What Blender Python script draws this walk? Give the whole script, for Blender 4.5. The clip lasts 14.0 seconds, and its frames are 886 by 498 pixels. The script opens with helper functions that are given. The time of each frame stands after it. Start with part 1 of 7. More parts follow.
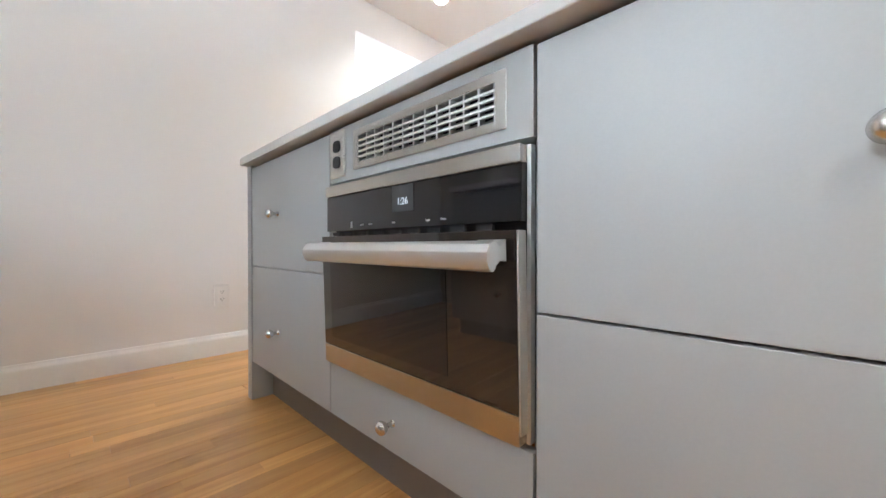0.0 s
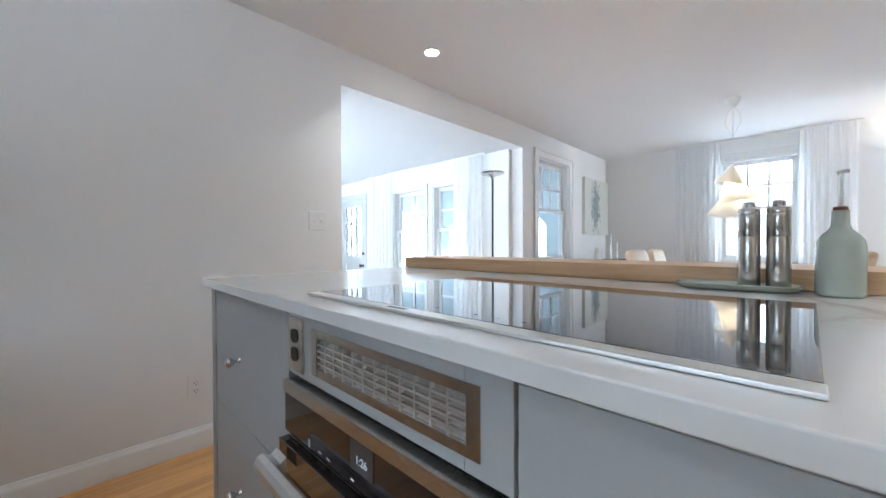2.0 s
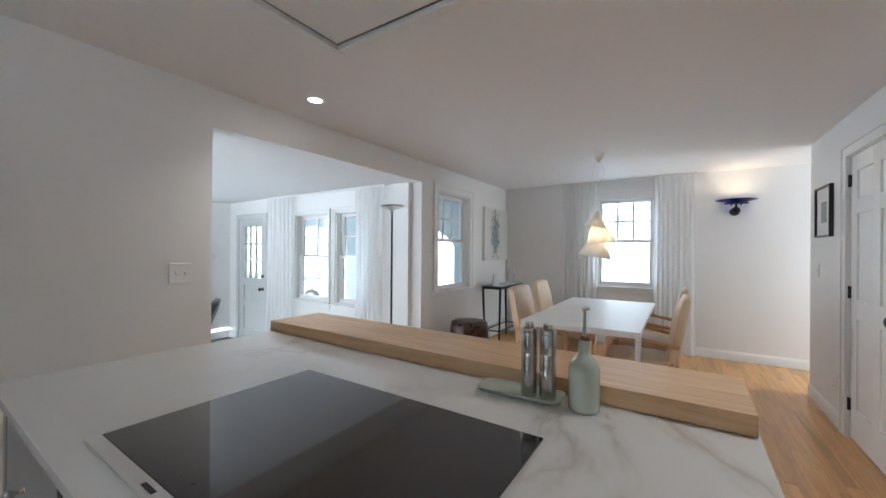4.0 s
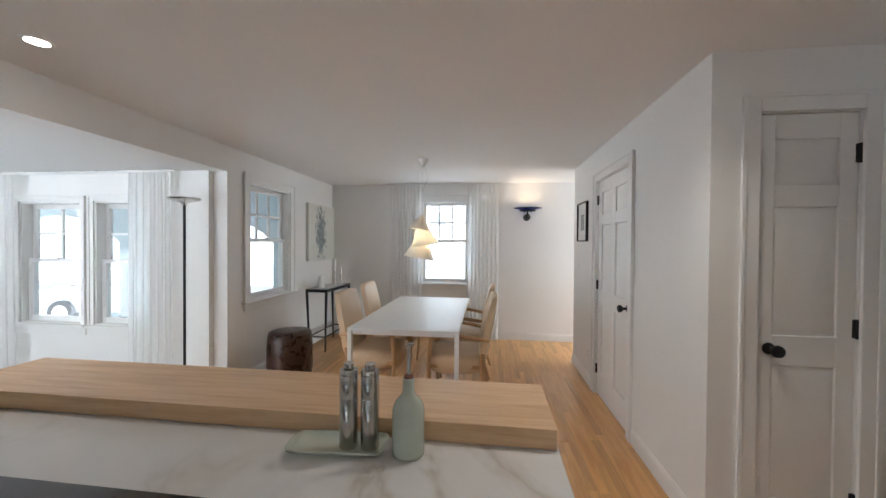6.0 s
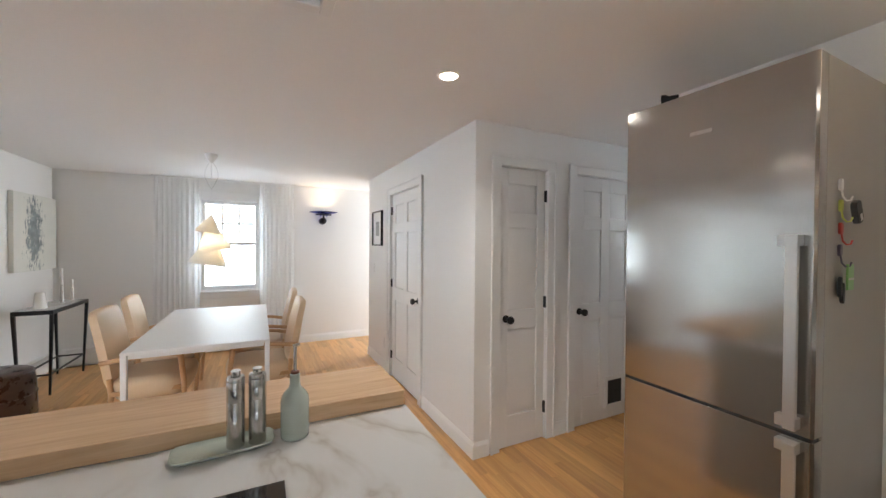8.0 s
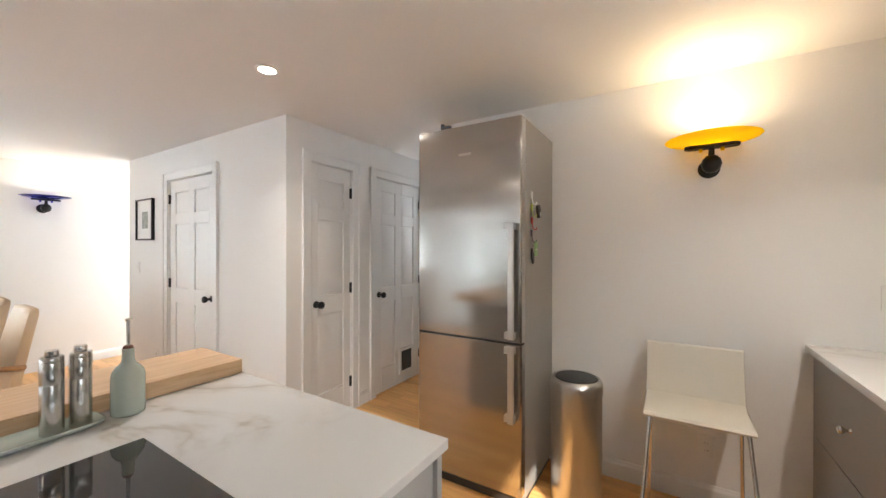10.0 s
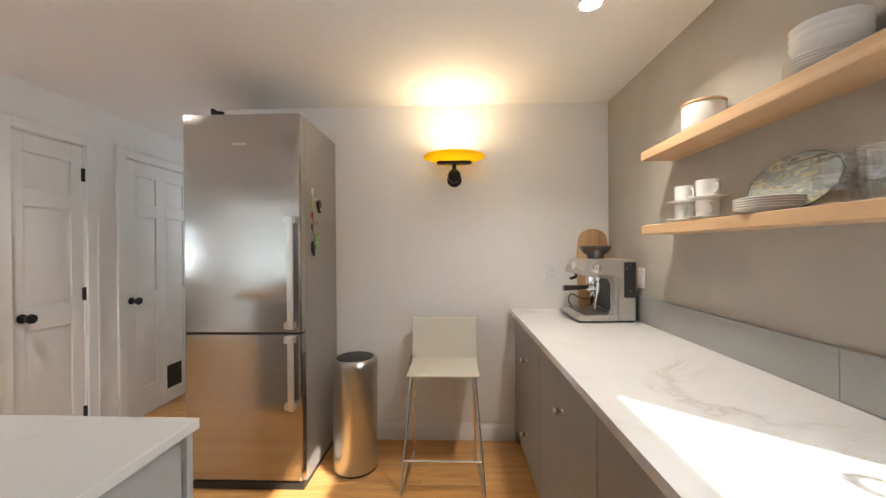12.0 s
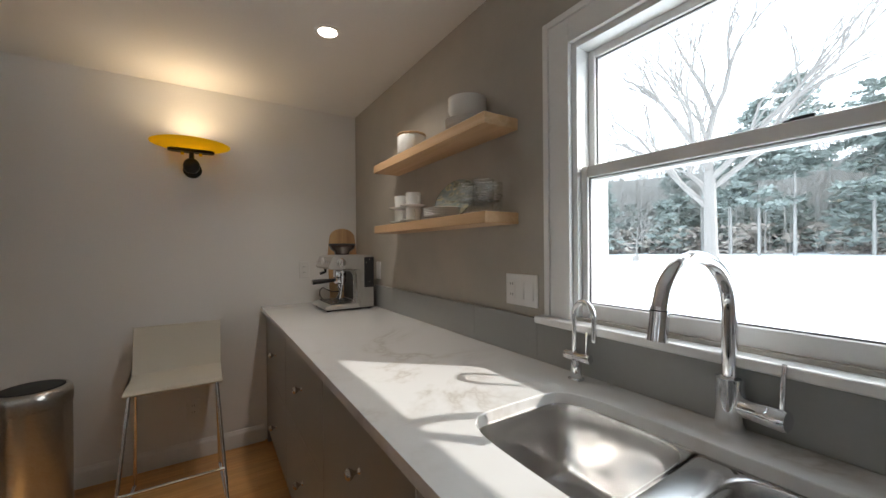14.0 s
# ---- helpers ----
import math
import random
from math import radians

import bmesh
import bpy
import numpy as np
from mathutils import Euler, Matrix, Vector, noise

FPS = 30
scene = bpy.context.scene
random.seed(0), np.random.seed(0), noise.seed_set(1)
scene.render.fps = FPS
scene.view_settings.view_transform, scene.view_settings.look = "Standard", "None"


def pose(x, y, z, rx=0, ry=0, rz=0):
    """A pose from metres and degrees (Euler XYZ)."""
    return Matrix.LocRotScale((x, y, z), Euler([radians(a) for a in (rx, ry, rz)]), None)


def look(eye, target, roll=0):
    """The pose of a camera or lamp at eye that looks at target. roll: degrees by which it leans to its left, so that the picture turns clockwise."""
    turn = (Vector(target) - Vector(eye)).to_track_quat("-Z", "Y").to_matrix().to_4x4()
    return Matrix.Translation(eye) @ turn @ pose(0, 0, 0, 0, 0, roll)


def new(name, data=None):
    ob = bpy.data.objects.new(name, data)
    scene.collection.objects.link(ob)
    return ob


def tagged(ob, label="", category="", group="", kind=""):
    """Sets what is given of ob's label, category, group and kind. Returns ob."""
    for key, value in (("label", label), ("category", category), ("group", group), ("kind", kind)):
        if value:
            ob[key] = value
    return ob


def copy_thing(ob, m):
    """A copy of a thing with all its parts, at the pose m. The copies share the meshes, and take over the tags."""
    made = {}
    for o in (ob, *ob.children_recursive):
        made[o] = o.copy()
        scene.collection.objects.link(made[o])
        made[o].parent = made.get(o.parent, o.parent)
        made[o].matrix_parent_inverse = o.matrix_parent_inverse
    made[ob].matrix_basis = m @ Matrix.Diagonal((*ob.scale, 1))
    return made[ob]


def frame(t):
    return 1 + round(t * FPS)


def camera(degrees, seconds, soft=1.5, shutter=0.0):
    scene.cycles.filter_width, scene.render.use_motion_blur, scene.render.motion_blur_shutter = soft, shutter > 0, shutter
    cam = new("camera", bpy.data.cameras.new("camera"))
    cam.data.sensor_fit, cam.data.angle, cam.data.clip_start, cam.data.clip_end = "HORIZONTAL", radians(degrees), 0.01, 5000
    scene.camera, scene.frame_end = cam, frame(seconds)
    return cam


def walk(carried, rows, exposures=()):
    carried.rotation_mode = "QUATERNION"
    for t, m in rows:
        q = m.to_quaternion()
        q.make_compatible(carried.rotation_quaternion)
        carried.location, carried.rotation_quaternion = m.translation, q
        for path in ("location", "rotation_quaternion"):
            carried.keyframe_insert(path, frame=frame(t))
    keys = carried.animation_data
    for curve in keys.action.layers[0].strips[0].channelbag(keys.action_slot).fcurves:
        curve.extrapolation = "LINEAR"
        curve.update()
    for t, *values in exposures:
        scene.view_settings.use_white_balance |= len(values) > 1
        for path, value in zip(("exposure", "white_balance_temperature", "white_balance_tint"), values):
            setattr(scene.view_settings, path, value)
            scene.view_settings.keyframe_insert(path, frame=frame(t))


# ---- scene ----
cam = camera(100.5, 14.0)
METRES, EYE, TILT, LEAN, TURN = 2.5, 0.63, 0.0, 0.0, -44.0
PATH = [
    (0, (0.648, 0.515, 0.583), (2.076, 1.916, 0.566), -0.0),
    (0.5, (0.68, 0.555, 0.68), (2.108, 1.955, 0.662), -0.1),
    (1, (0.714, 0.586, 0.789), (2.143, 1.985, 0.771), -0.2),
    (1.5, (0.748, 0.595, 0.905), (2.179, 1.992, 0.888), -0.2),
    (2, (0.778, 0.569, 1.025), (2.209, 1.966, 1.004), -0.2),
    (2.5, (0.799, 0.514, 1.139), (2.237, 1.904, 1.121), -0.1),
    (3, (0.813, 0.42, 1.243), (2.312, 1.745, 1.223), -0.2),
    (3.2, (0.817, 0.387, 1.272), (2.354, 1.667, 1.249), -0.2),
    (5.3, (1.079, 0.264, 1.39), (2.981, 0.883, 1.384), 0.5),
    (5.5, (1.077, 0.289, 1.408), (3.009, 0.804, 1.378), 0.3),
    (6, (1.062, 0.328, 1.417), (3.055, 0.567, 1.39), 0.4),
    (6.5, (0.972, 0.368, 1.436), (2.972, 0.331, 1.416), 0.4),
    (7, (0.887, 0.44, 1.453), (2.855, 0.087, 1.432), 0.3),
    (7.5, (0.844, 0.542, 1.457), (2.738, -0.099, 1.44), 0.5),
    (8, (0.783, 0.604, 1.471), (2.574, -0.287, 1.448), 0.4),
    (8.2, (0.753, 0.641, 1.467), (2.491, -0.348, 1.451), 0.5),
    (10.5, (0.608, 0.967, 1.354), (1.41, -0.865, 1.347), -0.0),
    (11, (0.576, 0.978, 1.337), (1.125, -0.945, 1.333), -0.0),
    (11.5, (0.518, 1.005, 1.333), (0.816, -0.972, 1.328), -0.2),
    (12, (0.44, 1.063, 1.336), (0.508, -0.936, 1.329), -0.4),
    (12.5, (0.404, 1.148, 1.326), (0.191, -0.84, 1.324), -0.4),
    (13, (0.389, 1.207, 1.331), (-0.117, -0.728, 1.326), -0.4),
    (13.5, (0.386, 1.256, 1.325), (-0.442, -0.564, 1.316), -0.6),
    (14, (0.367, 1.291, 1.304), (-0.708, -0.395, 1.299), -0.5),
]
exposure_rows = [(0.0, 3.15, 6000, 8), (2.0, 2.27, 5550, 6), (3.0, 1.8, 5700, 6), (5.5, 1.4, 6200, 9), (6.5, 1.68, 6300, 9), (8.0, 1.95, 6300, 9), (10.5, 2.37, 6600, 10), (12.5, 2.27, 6500, 9), (13.3, 1.75, 6400, 9), (14.0, 1.0, 6400, 9)]
walk(cam, [(t, look(eye, target, roll)) for t, eye, target, roll in PATH], exposure_rows)

# ---- world and sun ----
SUN_ELEV = radians(33)
sun_dir = Vector((0.743 * math.cos(SUN_ELEV), -0.67 * math.cos(SUN_ELEV), -math.sin(SUN_ELEV))).normalized()
world = bpy.data.worlds.new("world")
scene.world = world
world.use_nodes = True
wt = world.node_tree
wt.nodes.clear()
w_sky = wt.nodes.new("ShaderNodeTexSky")
w_sky.sky_type, w_sky.sun_disc, w_sky.sun_elevation = "NISHITA", False, SUN_ELEV
w_sky.sun_rotation = math.atan2(-sun_dir.x, -sun_dir.y)
w_sky.dust_density = 3.0
w_bg1 = wt.nodes.new("ShaderNodeBackground")
w_bg1.inputs["Strength"].default_value = 0.075
w_bg2 = wt.nodes.new("ShaderNodeBackground")
w_bg2.inputs["Color"].default_value = (0.86, 0.94, 1.0, 1)
w_bg2.inputs["Strength"].default_value = 1.95
w_add = wt.nodes.new("ShaderNodeAddShader")
w_out = wt.nodes.new("ShaderNodeOutputWorld")
wt.links.new(w_sky.outputs[0], w_bg1.inputs["Color"])
wt.links.new(w_bg1.outputs[0], w_add.inputs[0])
wt.links.new(w_bg2.outputs[0], w_add.inputs[1])
wt.links.new(w_add.outputs[0], w_out.inputs["Surface"])

sun = new("sun", bpy.data.lights.new("sun", "SUN"))
sun.data.energy, sun.data.angle, sun.data.color = 2.4, radians(0.8), (1.0, 0.95, 0.88)
sun.matrix_world = look((-8, 7, 8), Vector((-8, 7, 8)) + sun_dir)


def lamp(kind, loc, energy, color, size=0.1, aim=None, angle=120, soft=0.6):
    ob = new("lamp", bpy.data.lights.new("lamp", kind))
    ob.data.energy, ob.data.color = energy, color
    if kind == "AREA":
        ob.data.shape, ob.data.size = "DISK", size
        ob.data.spread = radians(angle)
    else:
        ob.data.shadow_soft_size = size
    if kind == "SPOT":
        ob.data.spot_size, ob.data.spot_blend = radians(angle), soft
    ob.matrix_world = look(loc, aim) if aim else Matrix.Translation(loc)
    return ob


WARM, NEUTRAL = (1.0, 0.74, 0.46), (1.0, 0.93, 0.85)
DOWNLIGHTS = [(2.515, 2.365), (2.45, -0.25), (-0.115, -0.457)]
for x, y in DOWNLIGHTS:
    lamp("AREA", (x, y, 2.318), 1.7, NEUTRAL, 0.085, (x, y, 0), 120)
lamp("AREA", (0.445, -1.340, 1.968), 0.8, WARM, 0.22, (0.445, -1.12, 2.9), 180)
# weak second lamp, added only so that the amber dish glows
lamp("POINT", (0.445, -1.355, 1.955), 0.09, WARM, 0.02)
lamp("AREA", (6.455, -0.245, 1.978), 0.42, WARM, 0.22, (6.25, -0.245, 2.9), 180)
lamp("POINT", (4.95, 1.02, 1.44), 5.5, WARM, 0.03)


def back_fill_light(x0, x1, z0, z1, y, energy):
    """Added fill lamp in an unseen, made-up opening of the back wall."""
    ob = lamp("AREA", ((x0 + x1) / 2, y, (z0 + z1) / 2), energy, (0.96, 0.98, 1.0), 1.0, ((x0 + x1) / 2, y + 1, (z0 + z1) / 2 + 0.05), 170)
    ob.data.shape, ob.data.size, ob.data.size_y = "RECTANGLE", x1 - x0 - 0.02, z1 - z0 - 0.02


back_fill_light(5.75, 6.55, 0.25, 2.1, -3.06, 8)



# ---- materials ----
def nodes_of(name):
    m = bpy.data.materials.new(name)
    m.use_nodes = True
    nt = m.node_tree
    return m, nt, nt.nodes["Principled BSDF"]


def coords(nt, scale=(1, 1, 1), world_space=True):
    mp = nt.nodes.new("ShaderNodeMapping")
    mp.inputs["Scale"].default_value = scale
    if world_space:
        g = nt.nodes.new("ShaderNodeNewGeometry")
        nt.links.new(g.outputs["Position"], mp.inputs["Vector"])
    else:
        g = nt.nodes.new("ShaderNodeTexCoord")
        nt.links.new(g.outputs["Object"], mp.inputs["Vector"])
    return mp.outputs[0]


def noise_tex(nt, vec, scale, detail=4, rough=0.55, distort=0.0):
    n = nt.nodes.new("ShaderNodeTexNoise")
    n.inputs["Scale"].default_value, n.inputs["Detail"].default_value = scale, detail
    n.inputs["Roughness"].default_value, n.inputs["Distortion"].default_value = rough, distort
    nt.links.new(vec, n.inputs["Vector"])
    return n.outputs["Fac"]


def ramp(nt, fac, stops):
    r = nt.nodes.new("ShaderNodeValToRGB")
    while len(r.color_ramp.elements) < len(stops):
        r.color_ramp.elements.new(0.5)
    for e, (p, c) in zip(r.color_ramp.elements, stops):
        e.position, e.color = p, (*c, 1) if len(c) == 3 else c
    nt.links.new(fac, r.inputs["Fac"])
    return r.outputs["Color"]


def bump(nt, bsdf, height, strength, dist=0.002):
    b = nt.nodes.new("ShaderNodeBump")
    b.inputs["Strength"].default_value, b.inputs["Distance"].default_value = strength, dist
    nt.links.new(height, b.inputs["Height"])
    nt.links.new(b.outputs[0], bsdf.inputs["Normal"])


def mixc(nt, fac, a, b, mode="MIX"):
    m = nt.nodes.new("ShaderNodeMix")
    m.data_type, m.blend_type = "RGBA", mode
    for key, val in (("Factor", fac), ("A", a), ("B", b)):
        s = [i for i in m.inputs if i.name == key and (i.type == ("VALUE" if key == "Factor" else "RGBA"))][0]
        if isinstance(val, (int, float)):
            s.default_value = val
        elif isinstance(val, tuple):
            s.default_value = (*val, 1)
        else:
            nt.links.new(val, s)
    return [o for o in m.outputs if o.type == "RGBA"][0]


def scaled(c, k):
    return tuple(min(1, v * k) for v in c)


def plain(name, color, rough=0.5, metal=0.0, var=0.06, scale=6.0, relief=0.05, stretch=(1, 1, 1), fine=60.0, coat=0.0, world_space=False):
    """A surface with broad and fine variation in tone and relief."""
    m, nt, b = nodes_of(name)
    v = coords(nt, stretch, world_space)
    big, small = noise_tex(nt, v, scale, 3), noise_tex(nt, v, fine, 5)
    c = mixc(nt, big, scaled(color, 1 - var), scaled(color, 1 + var))
    c = mixc(nt, small, c, mixc(nt, 1.0, c, (0.93, 0.93, 0.93), "MULTIPLY")) if relief else c
    nt.links.new(c, b.inputs["Base Color"])
    b.inputs["Metallic"].default_value = metal
    mr = nt.nodes.new("ShaderNodeMapRange")
    mr.inputs["To Min"].default_value, mr.inputs["To Max"].default_value = max(0.02, rough * 0.85), min(1, rough * 1.15)
    nt.links.new(big, mr.inputs["Value"])
    nt.links.new(mr.outputs[0], b.inputs["Roughness"])
    b.inputs["Coat Weight"].default_value = coat
    if relief:
        bump(nt, b, small, relief)
    return m


def brushed(name, color, rough, stretch):
    m, nt, b = nodes_of(name)
    v = coords(nt, stretch, False)
    n = noise_tex(nt, v, 90, 3)
    nt.links.new(mixc(nt, n, scaled(color, 0.95), scaled(color, 1.04)), b.inputs["Base Color"])
    b.inputs["Metallic"].default_value = 1.0
    mr = nt.nodes.new("ShaderNodeMapRange")
    mr.inputs["To Min"].default_value, mr.inputs["To Max"].default_value = rough * 0.8, rough * 1.25
    nt.links.new(n, mr.inputs["Value"])
    nt.links.new(mr.outputs[0], b.inputs["Roughness"])
    bump(nt, b, n, 0.006, 0.0003)
    return m


def wood(name, dark, light, axis=0, rough=0.4, pieces="", tone=0.25, bands=30.0, world_space=True, coat=0.0):
    """Grain along one axis; pieces: "object" or "island" gives each piece its own tone."""
    m, nt, b = nodes_of(name)
    st = [1.0, 1.0, 1.0]
    st[axis] = 0.07
    g = coords(nt, tuple(st), world_space)
    shift = None
    if pieces:
        if pieces == "object":
            rnd = nt.nodes.new("ShaderNodeObjectInfo").outputs["Random"]
        else:
            rnd = nt.nodes.new("ShaderNodeNewGeometry").outputs["Random Per Island"]
        sc = nt.nodes.new("ShaderNodeVectorMath")
        sc.operation = "SCALE"
        sc.inputs[0].default_value = (7.0, 11.0, 5.0)
        nt.links.new(rnd, sc.inputs["Scale"])
        ad = nt.nodes.new("ShaderNodeVectorMath")
        ad.operation = "ADD"
        nt.links.new(g, ad.inputs[0])
        nt.links.new(sc.outputs[0], ad.inputs[1])
        g = ad.outputs[0]
    n1 = noise_tex(nt, g, bands, 6, 0.6, 0.8)
    n2 = noise_tex(nt, g, bands * 5, 3, 0.6)
    col = ramp(nt, n1, [(0.33, dark), (0.5, tuple((a + c) / 2 for a, c in zip(dark, light))), (0.68, light)])
    col = mixc(nt, 0.25, col, mixc(nt, n2, scaled(dark, 0.8), light))
    if pieces:
        tint = nt.nodes.new("ShaderNodeMapRange")
        tint.inputs["To Min"].default_value, tint.inputs["To Max"].default_value = 1 - tone, 1 + tone * 0.5
        nt.links.new(rnd, tint.inputs["Value"])
        comb = nt.nodes.new("ShaderNodeCombineColor")
        for i in range(3):
            nt.links.new(tint.outputs[0], comb.inputs[i])
        col = mixc(nt, 1.0, col, comb.outputs[0], "MULTIPLY")
    nt.links.new(col, b.inputs["Base Color"])
    b.inputs["Roughness"].default_value = rough
    b.inputs["Coat Weight"].default_value = coat
    b.inputs["Coat Roughness"].default_value = 0.2
    bump(nt, b, n1, 0.08, 0.001)
    return m


def marble(name):
    m, nt, b = nodes_of(name)
    v = coords(nt)
    warp = noise_tex(nt, v, 1.7, 5, 0.6, 0.6)
    sub = nt.nodes.new("ShaderNodeMath")
    sub.operation = "SUBTRACT"
    sub.inputs[1].default_value = 0.5
    nt.links.new(warp, sub.inputs[0])
    ab = nt.nodes.new("ShaderNodeMath")
    ab.operation = "ABSOLUTE"
    nt.links.new(sub.outputs[0], ab.inputs[0])
    vein = ramp(nt, ab.outputs[0], [(0.0, (0.50, 0.465, 0.42)), (0.010, (0.56, 0.53, 0.495)), (0.03, (0.63, 0.615, 0.59)), (0.06, (0.675, 0.665, 0.65))])
    where = noise_tex(nt, v, 1.1, 2)
    mask = ramp(nt, where, [(0.44, (0, 0, 0)), (0.56, (1, 1, 1))])
    cloud = noise_tex(nt, v, 4, 4)
    basec = mixc(nt, cloud, (0.65, 0.64, 0.625), (0.695, 0.69, 0.675))
    nt.links.new(mixc(nt, mask, basec, vein), b.inputs["Base Color"])
    b.inputs["Roughness"].default_value = 0.16
    return m


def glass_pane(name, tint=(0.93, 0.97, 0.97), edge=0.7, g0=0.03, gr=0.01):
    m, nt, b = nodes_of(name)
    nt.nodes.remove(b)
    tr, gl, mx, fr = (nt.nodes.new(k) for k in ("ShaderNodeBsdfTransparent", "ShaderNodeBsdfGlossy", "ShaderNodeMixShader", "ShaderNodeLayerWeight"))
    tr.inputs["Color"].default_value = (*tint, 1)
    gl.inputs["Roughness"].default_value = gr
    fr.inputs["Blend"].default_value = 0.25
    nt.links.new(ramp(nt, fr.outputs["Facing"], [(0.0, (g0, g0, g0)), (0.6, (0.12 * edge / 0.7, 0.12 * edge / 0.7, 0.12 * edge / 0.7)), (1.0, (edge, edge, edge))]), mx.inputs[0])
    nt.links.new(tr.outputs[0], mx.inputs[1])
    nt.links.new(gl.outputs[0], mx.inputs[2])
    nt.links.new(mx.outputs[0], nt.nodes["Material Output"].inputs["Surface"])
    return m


def real_glass(name, color, rough=0.02):
    m, nt, b = nodes_of(name)
    b.inputs["Base Color"].default_value = (*color, 1)
    b.inputs["Roughness"].default_value = rough
    b.inputs["Transmission Weight"].default_value = 1.0
    b.inputs["IOR"].default_value = 1.3
    return m


def cloth(name, color, see=0.12, thru=0.45):
    m, nt, b = nodes_of(name)
    v = coords(nt, (1, 1, 0.2), False)
    n = noise_tex(nt, v, 25, 4)
    fine = noise_tex(nt, coords(nt, (1, 1, 1), False), 700, 2)
    nt.links.new(mixc(nt, n, scaled(color, 0.93), color), b.inputs["Base Color"])
    b.inputs["Roughness"].default_value = 0.9
    bump(nt, b, fine, 0.1, 0.001)
    tl, tr = nt.nodes.new("ShaderNodeBsdfTranslucent"), nt.nodes.new("ShaderNodeBsdfTransparent")
    tl.inputs["Color"].default_value = (*color, 1)
    m1, m2 = nt.nodes.new("ShaderNodeMixShader"), nt.nodes.new("ShaderNodeMixShader")
    m1.inputs[0].default_value, m2.inputs[0].default_value = thru, see
    nt.links.new(b.outputs[0], m1.inputs[1])
    nt.links.new(tl.outputs[0], m1.inputs[2])
    nt.links.new(m1.outputs[0], m2.inputs[1])
    nt.links.new(tr.outputs[0], m2.inputs[2])
    nt.links.new(m2.outputs[0], nt.nodes["Material Output"].inputs["Surface"])
    return m


def glowing(name, color, strength, base=(0.9, 0.9, 0.9), thru=0.0):
    m, nt, b = nodes_of(name)
    b.inputs["Base Color"].default_value = (*base, 1)
    b.inputs["Emission Color"].default_value = (*color, 1)
    b.inputs["Emission Strength"].default_value = strength
    b.inputs["Roughness"].default_value = 0.4
    return m


M = {}
M["wall"] = plain("white_wall_paint", (0.865, 0.852, 0.83), 0.55, var=0.015, scale=1.5, relief=0.06, fine=220, world_space=True)
M["ceiling"] = plain("ceiling_paint", (0.875, 0.868, 0.855), 0.75, var=0.015, scale=1.2, relief=0.05, fine=180, world_space=True)
M["trim"] = plain("satin_trim_paint", (0.85, 0.84, 0.82), 0.3, var=0.01, scale=3, relief=0.02, fine=90)
M["greywall"] = plain("grey_plaster", (0.435, 0.40, 0.345), 0.55, var=0.2, scale=2.6, relief=0.12, fine=45, world_space=True)
M["splash"] = plain("smooth_grey_splash", (0.34, 0.34, 0.325), 0.4, var=0.06, scale=2.2, relief=0.04, fine=60, world_space=True)
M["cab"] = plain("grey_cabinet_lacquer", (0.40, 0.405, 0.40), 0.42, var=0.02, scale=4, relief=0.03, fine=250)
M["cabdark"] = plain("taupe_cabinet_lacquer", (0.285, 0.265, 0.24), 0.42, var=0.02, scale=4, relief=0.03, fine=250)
# near-black for joints and slots; recess shade is put into this colour
M["gap"] = plain("dark_recess", (0.03, 0.03, 0.03), 0.8, relief=0)
M["hatchgap"] = plain("groove_shade_and_gasket_grey", (0.25, 0.25, 0.25), 0.8, relief=0)
# brown-grey tone has the wood floor's reflection put into the colour
M["toe"] = plain("toe_kick", (0.20, 0.17, 0.15), 0.3, relief=0.02)
M["marble"] = marble("veined_quartz")
M["steel"] = brushed("brushed_steel", (0.60, 0.585, 0.56), 0.27, (1, 1, 40))
M["steelh"] = brushed("brushed_steel_across", (0.60, 0.58, 0.55), 0.26, (0.6, 40, 40))
M["fridge"] = plain("fridge_steel", (0.46, 0.44, 0.415), 0.15, 1.0, var=0.03, scale=2, relief=0)
_b = M["fridge"].node_tree.nodes["Principled BSDF"]
_b.inputs["Anisotropic"].default_value = 0.5
M["fridgeside"] = plain("fridge_side_paint", (0.36, 0.34, 0.31), 0.42, 0.4, var=0.03, relief=0.02, fine=200)
M["mill"] = plain("satin_mill_steel", (0.56, 0.545, 0.52), 0.24, 1.0, var=0.02, relief=0.01, fine=400)
M["machine"] = brushed("satin_machine_steel", (0.62, 0.60, 0.57), 0.42, (0.6, 40, 40))
M["sink"] = brushed("sink_steel", (0.62, 0.61, 0.60), 0.24, (6, 1, 6))
M["chrome"] = plain("polished_chrome", (0.82, 0.83, 0.85), 0.06, 1.0, var=0.02, relief=0)
M["satin"] = plain("satin_nickel", (0.72, 0.71, 0.69), 0.25, 1.0, var=0.03, relief=0.02)
M["alu"] = plain("pale_anodised_handle", (0.76, 0.755, 0.74), 0.4, 0.95, var=0.02, relief=0.02, fine=300)
M["blackglass"] = plain("black_glass", (0.012, 0.012, 0.014), 0.04, var=0.0, relief=0, coat=0.5)
M["ovenglass"] = plain("oven_glass", (0.02, 0.015, 0.013), 0.03, var=0.0, relief=0, coat=1.0)
M["black"] = plain("black_metal", (0.018, 0.018, 0.02), 0.35, 0.4, var=0.1, relief=0.04)
M["plastic"] = plain("black_plastic", (0.022, 0.022, 0.024), 0.45, relief=0.03)
M["white"] = plain("white_plastic", (0.82, 0.81, 0.79), 0.35, var=0.01, relief=0)
M["china"] = plain("white_china", (0.80, 0.78, 0.74), 0.16, var=0.02, relief=0)
M["oak"] = wood("oak_bar", (0.52, 0.31, 0.16), (0.72, 0.50, 0.30), 1, 0.42, bands=38)
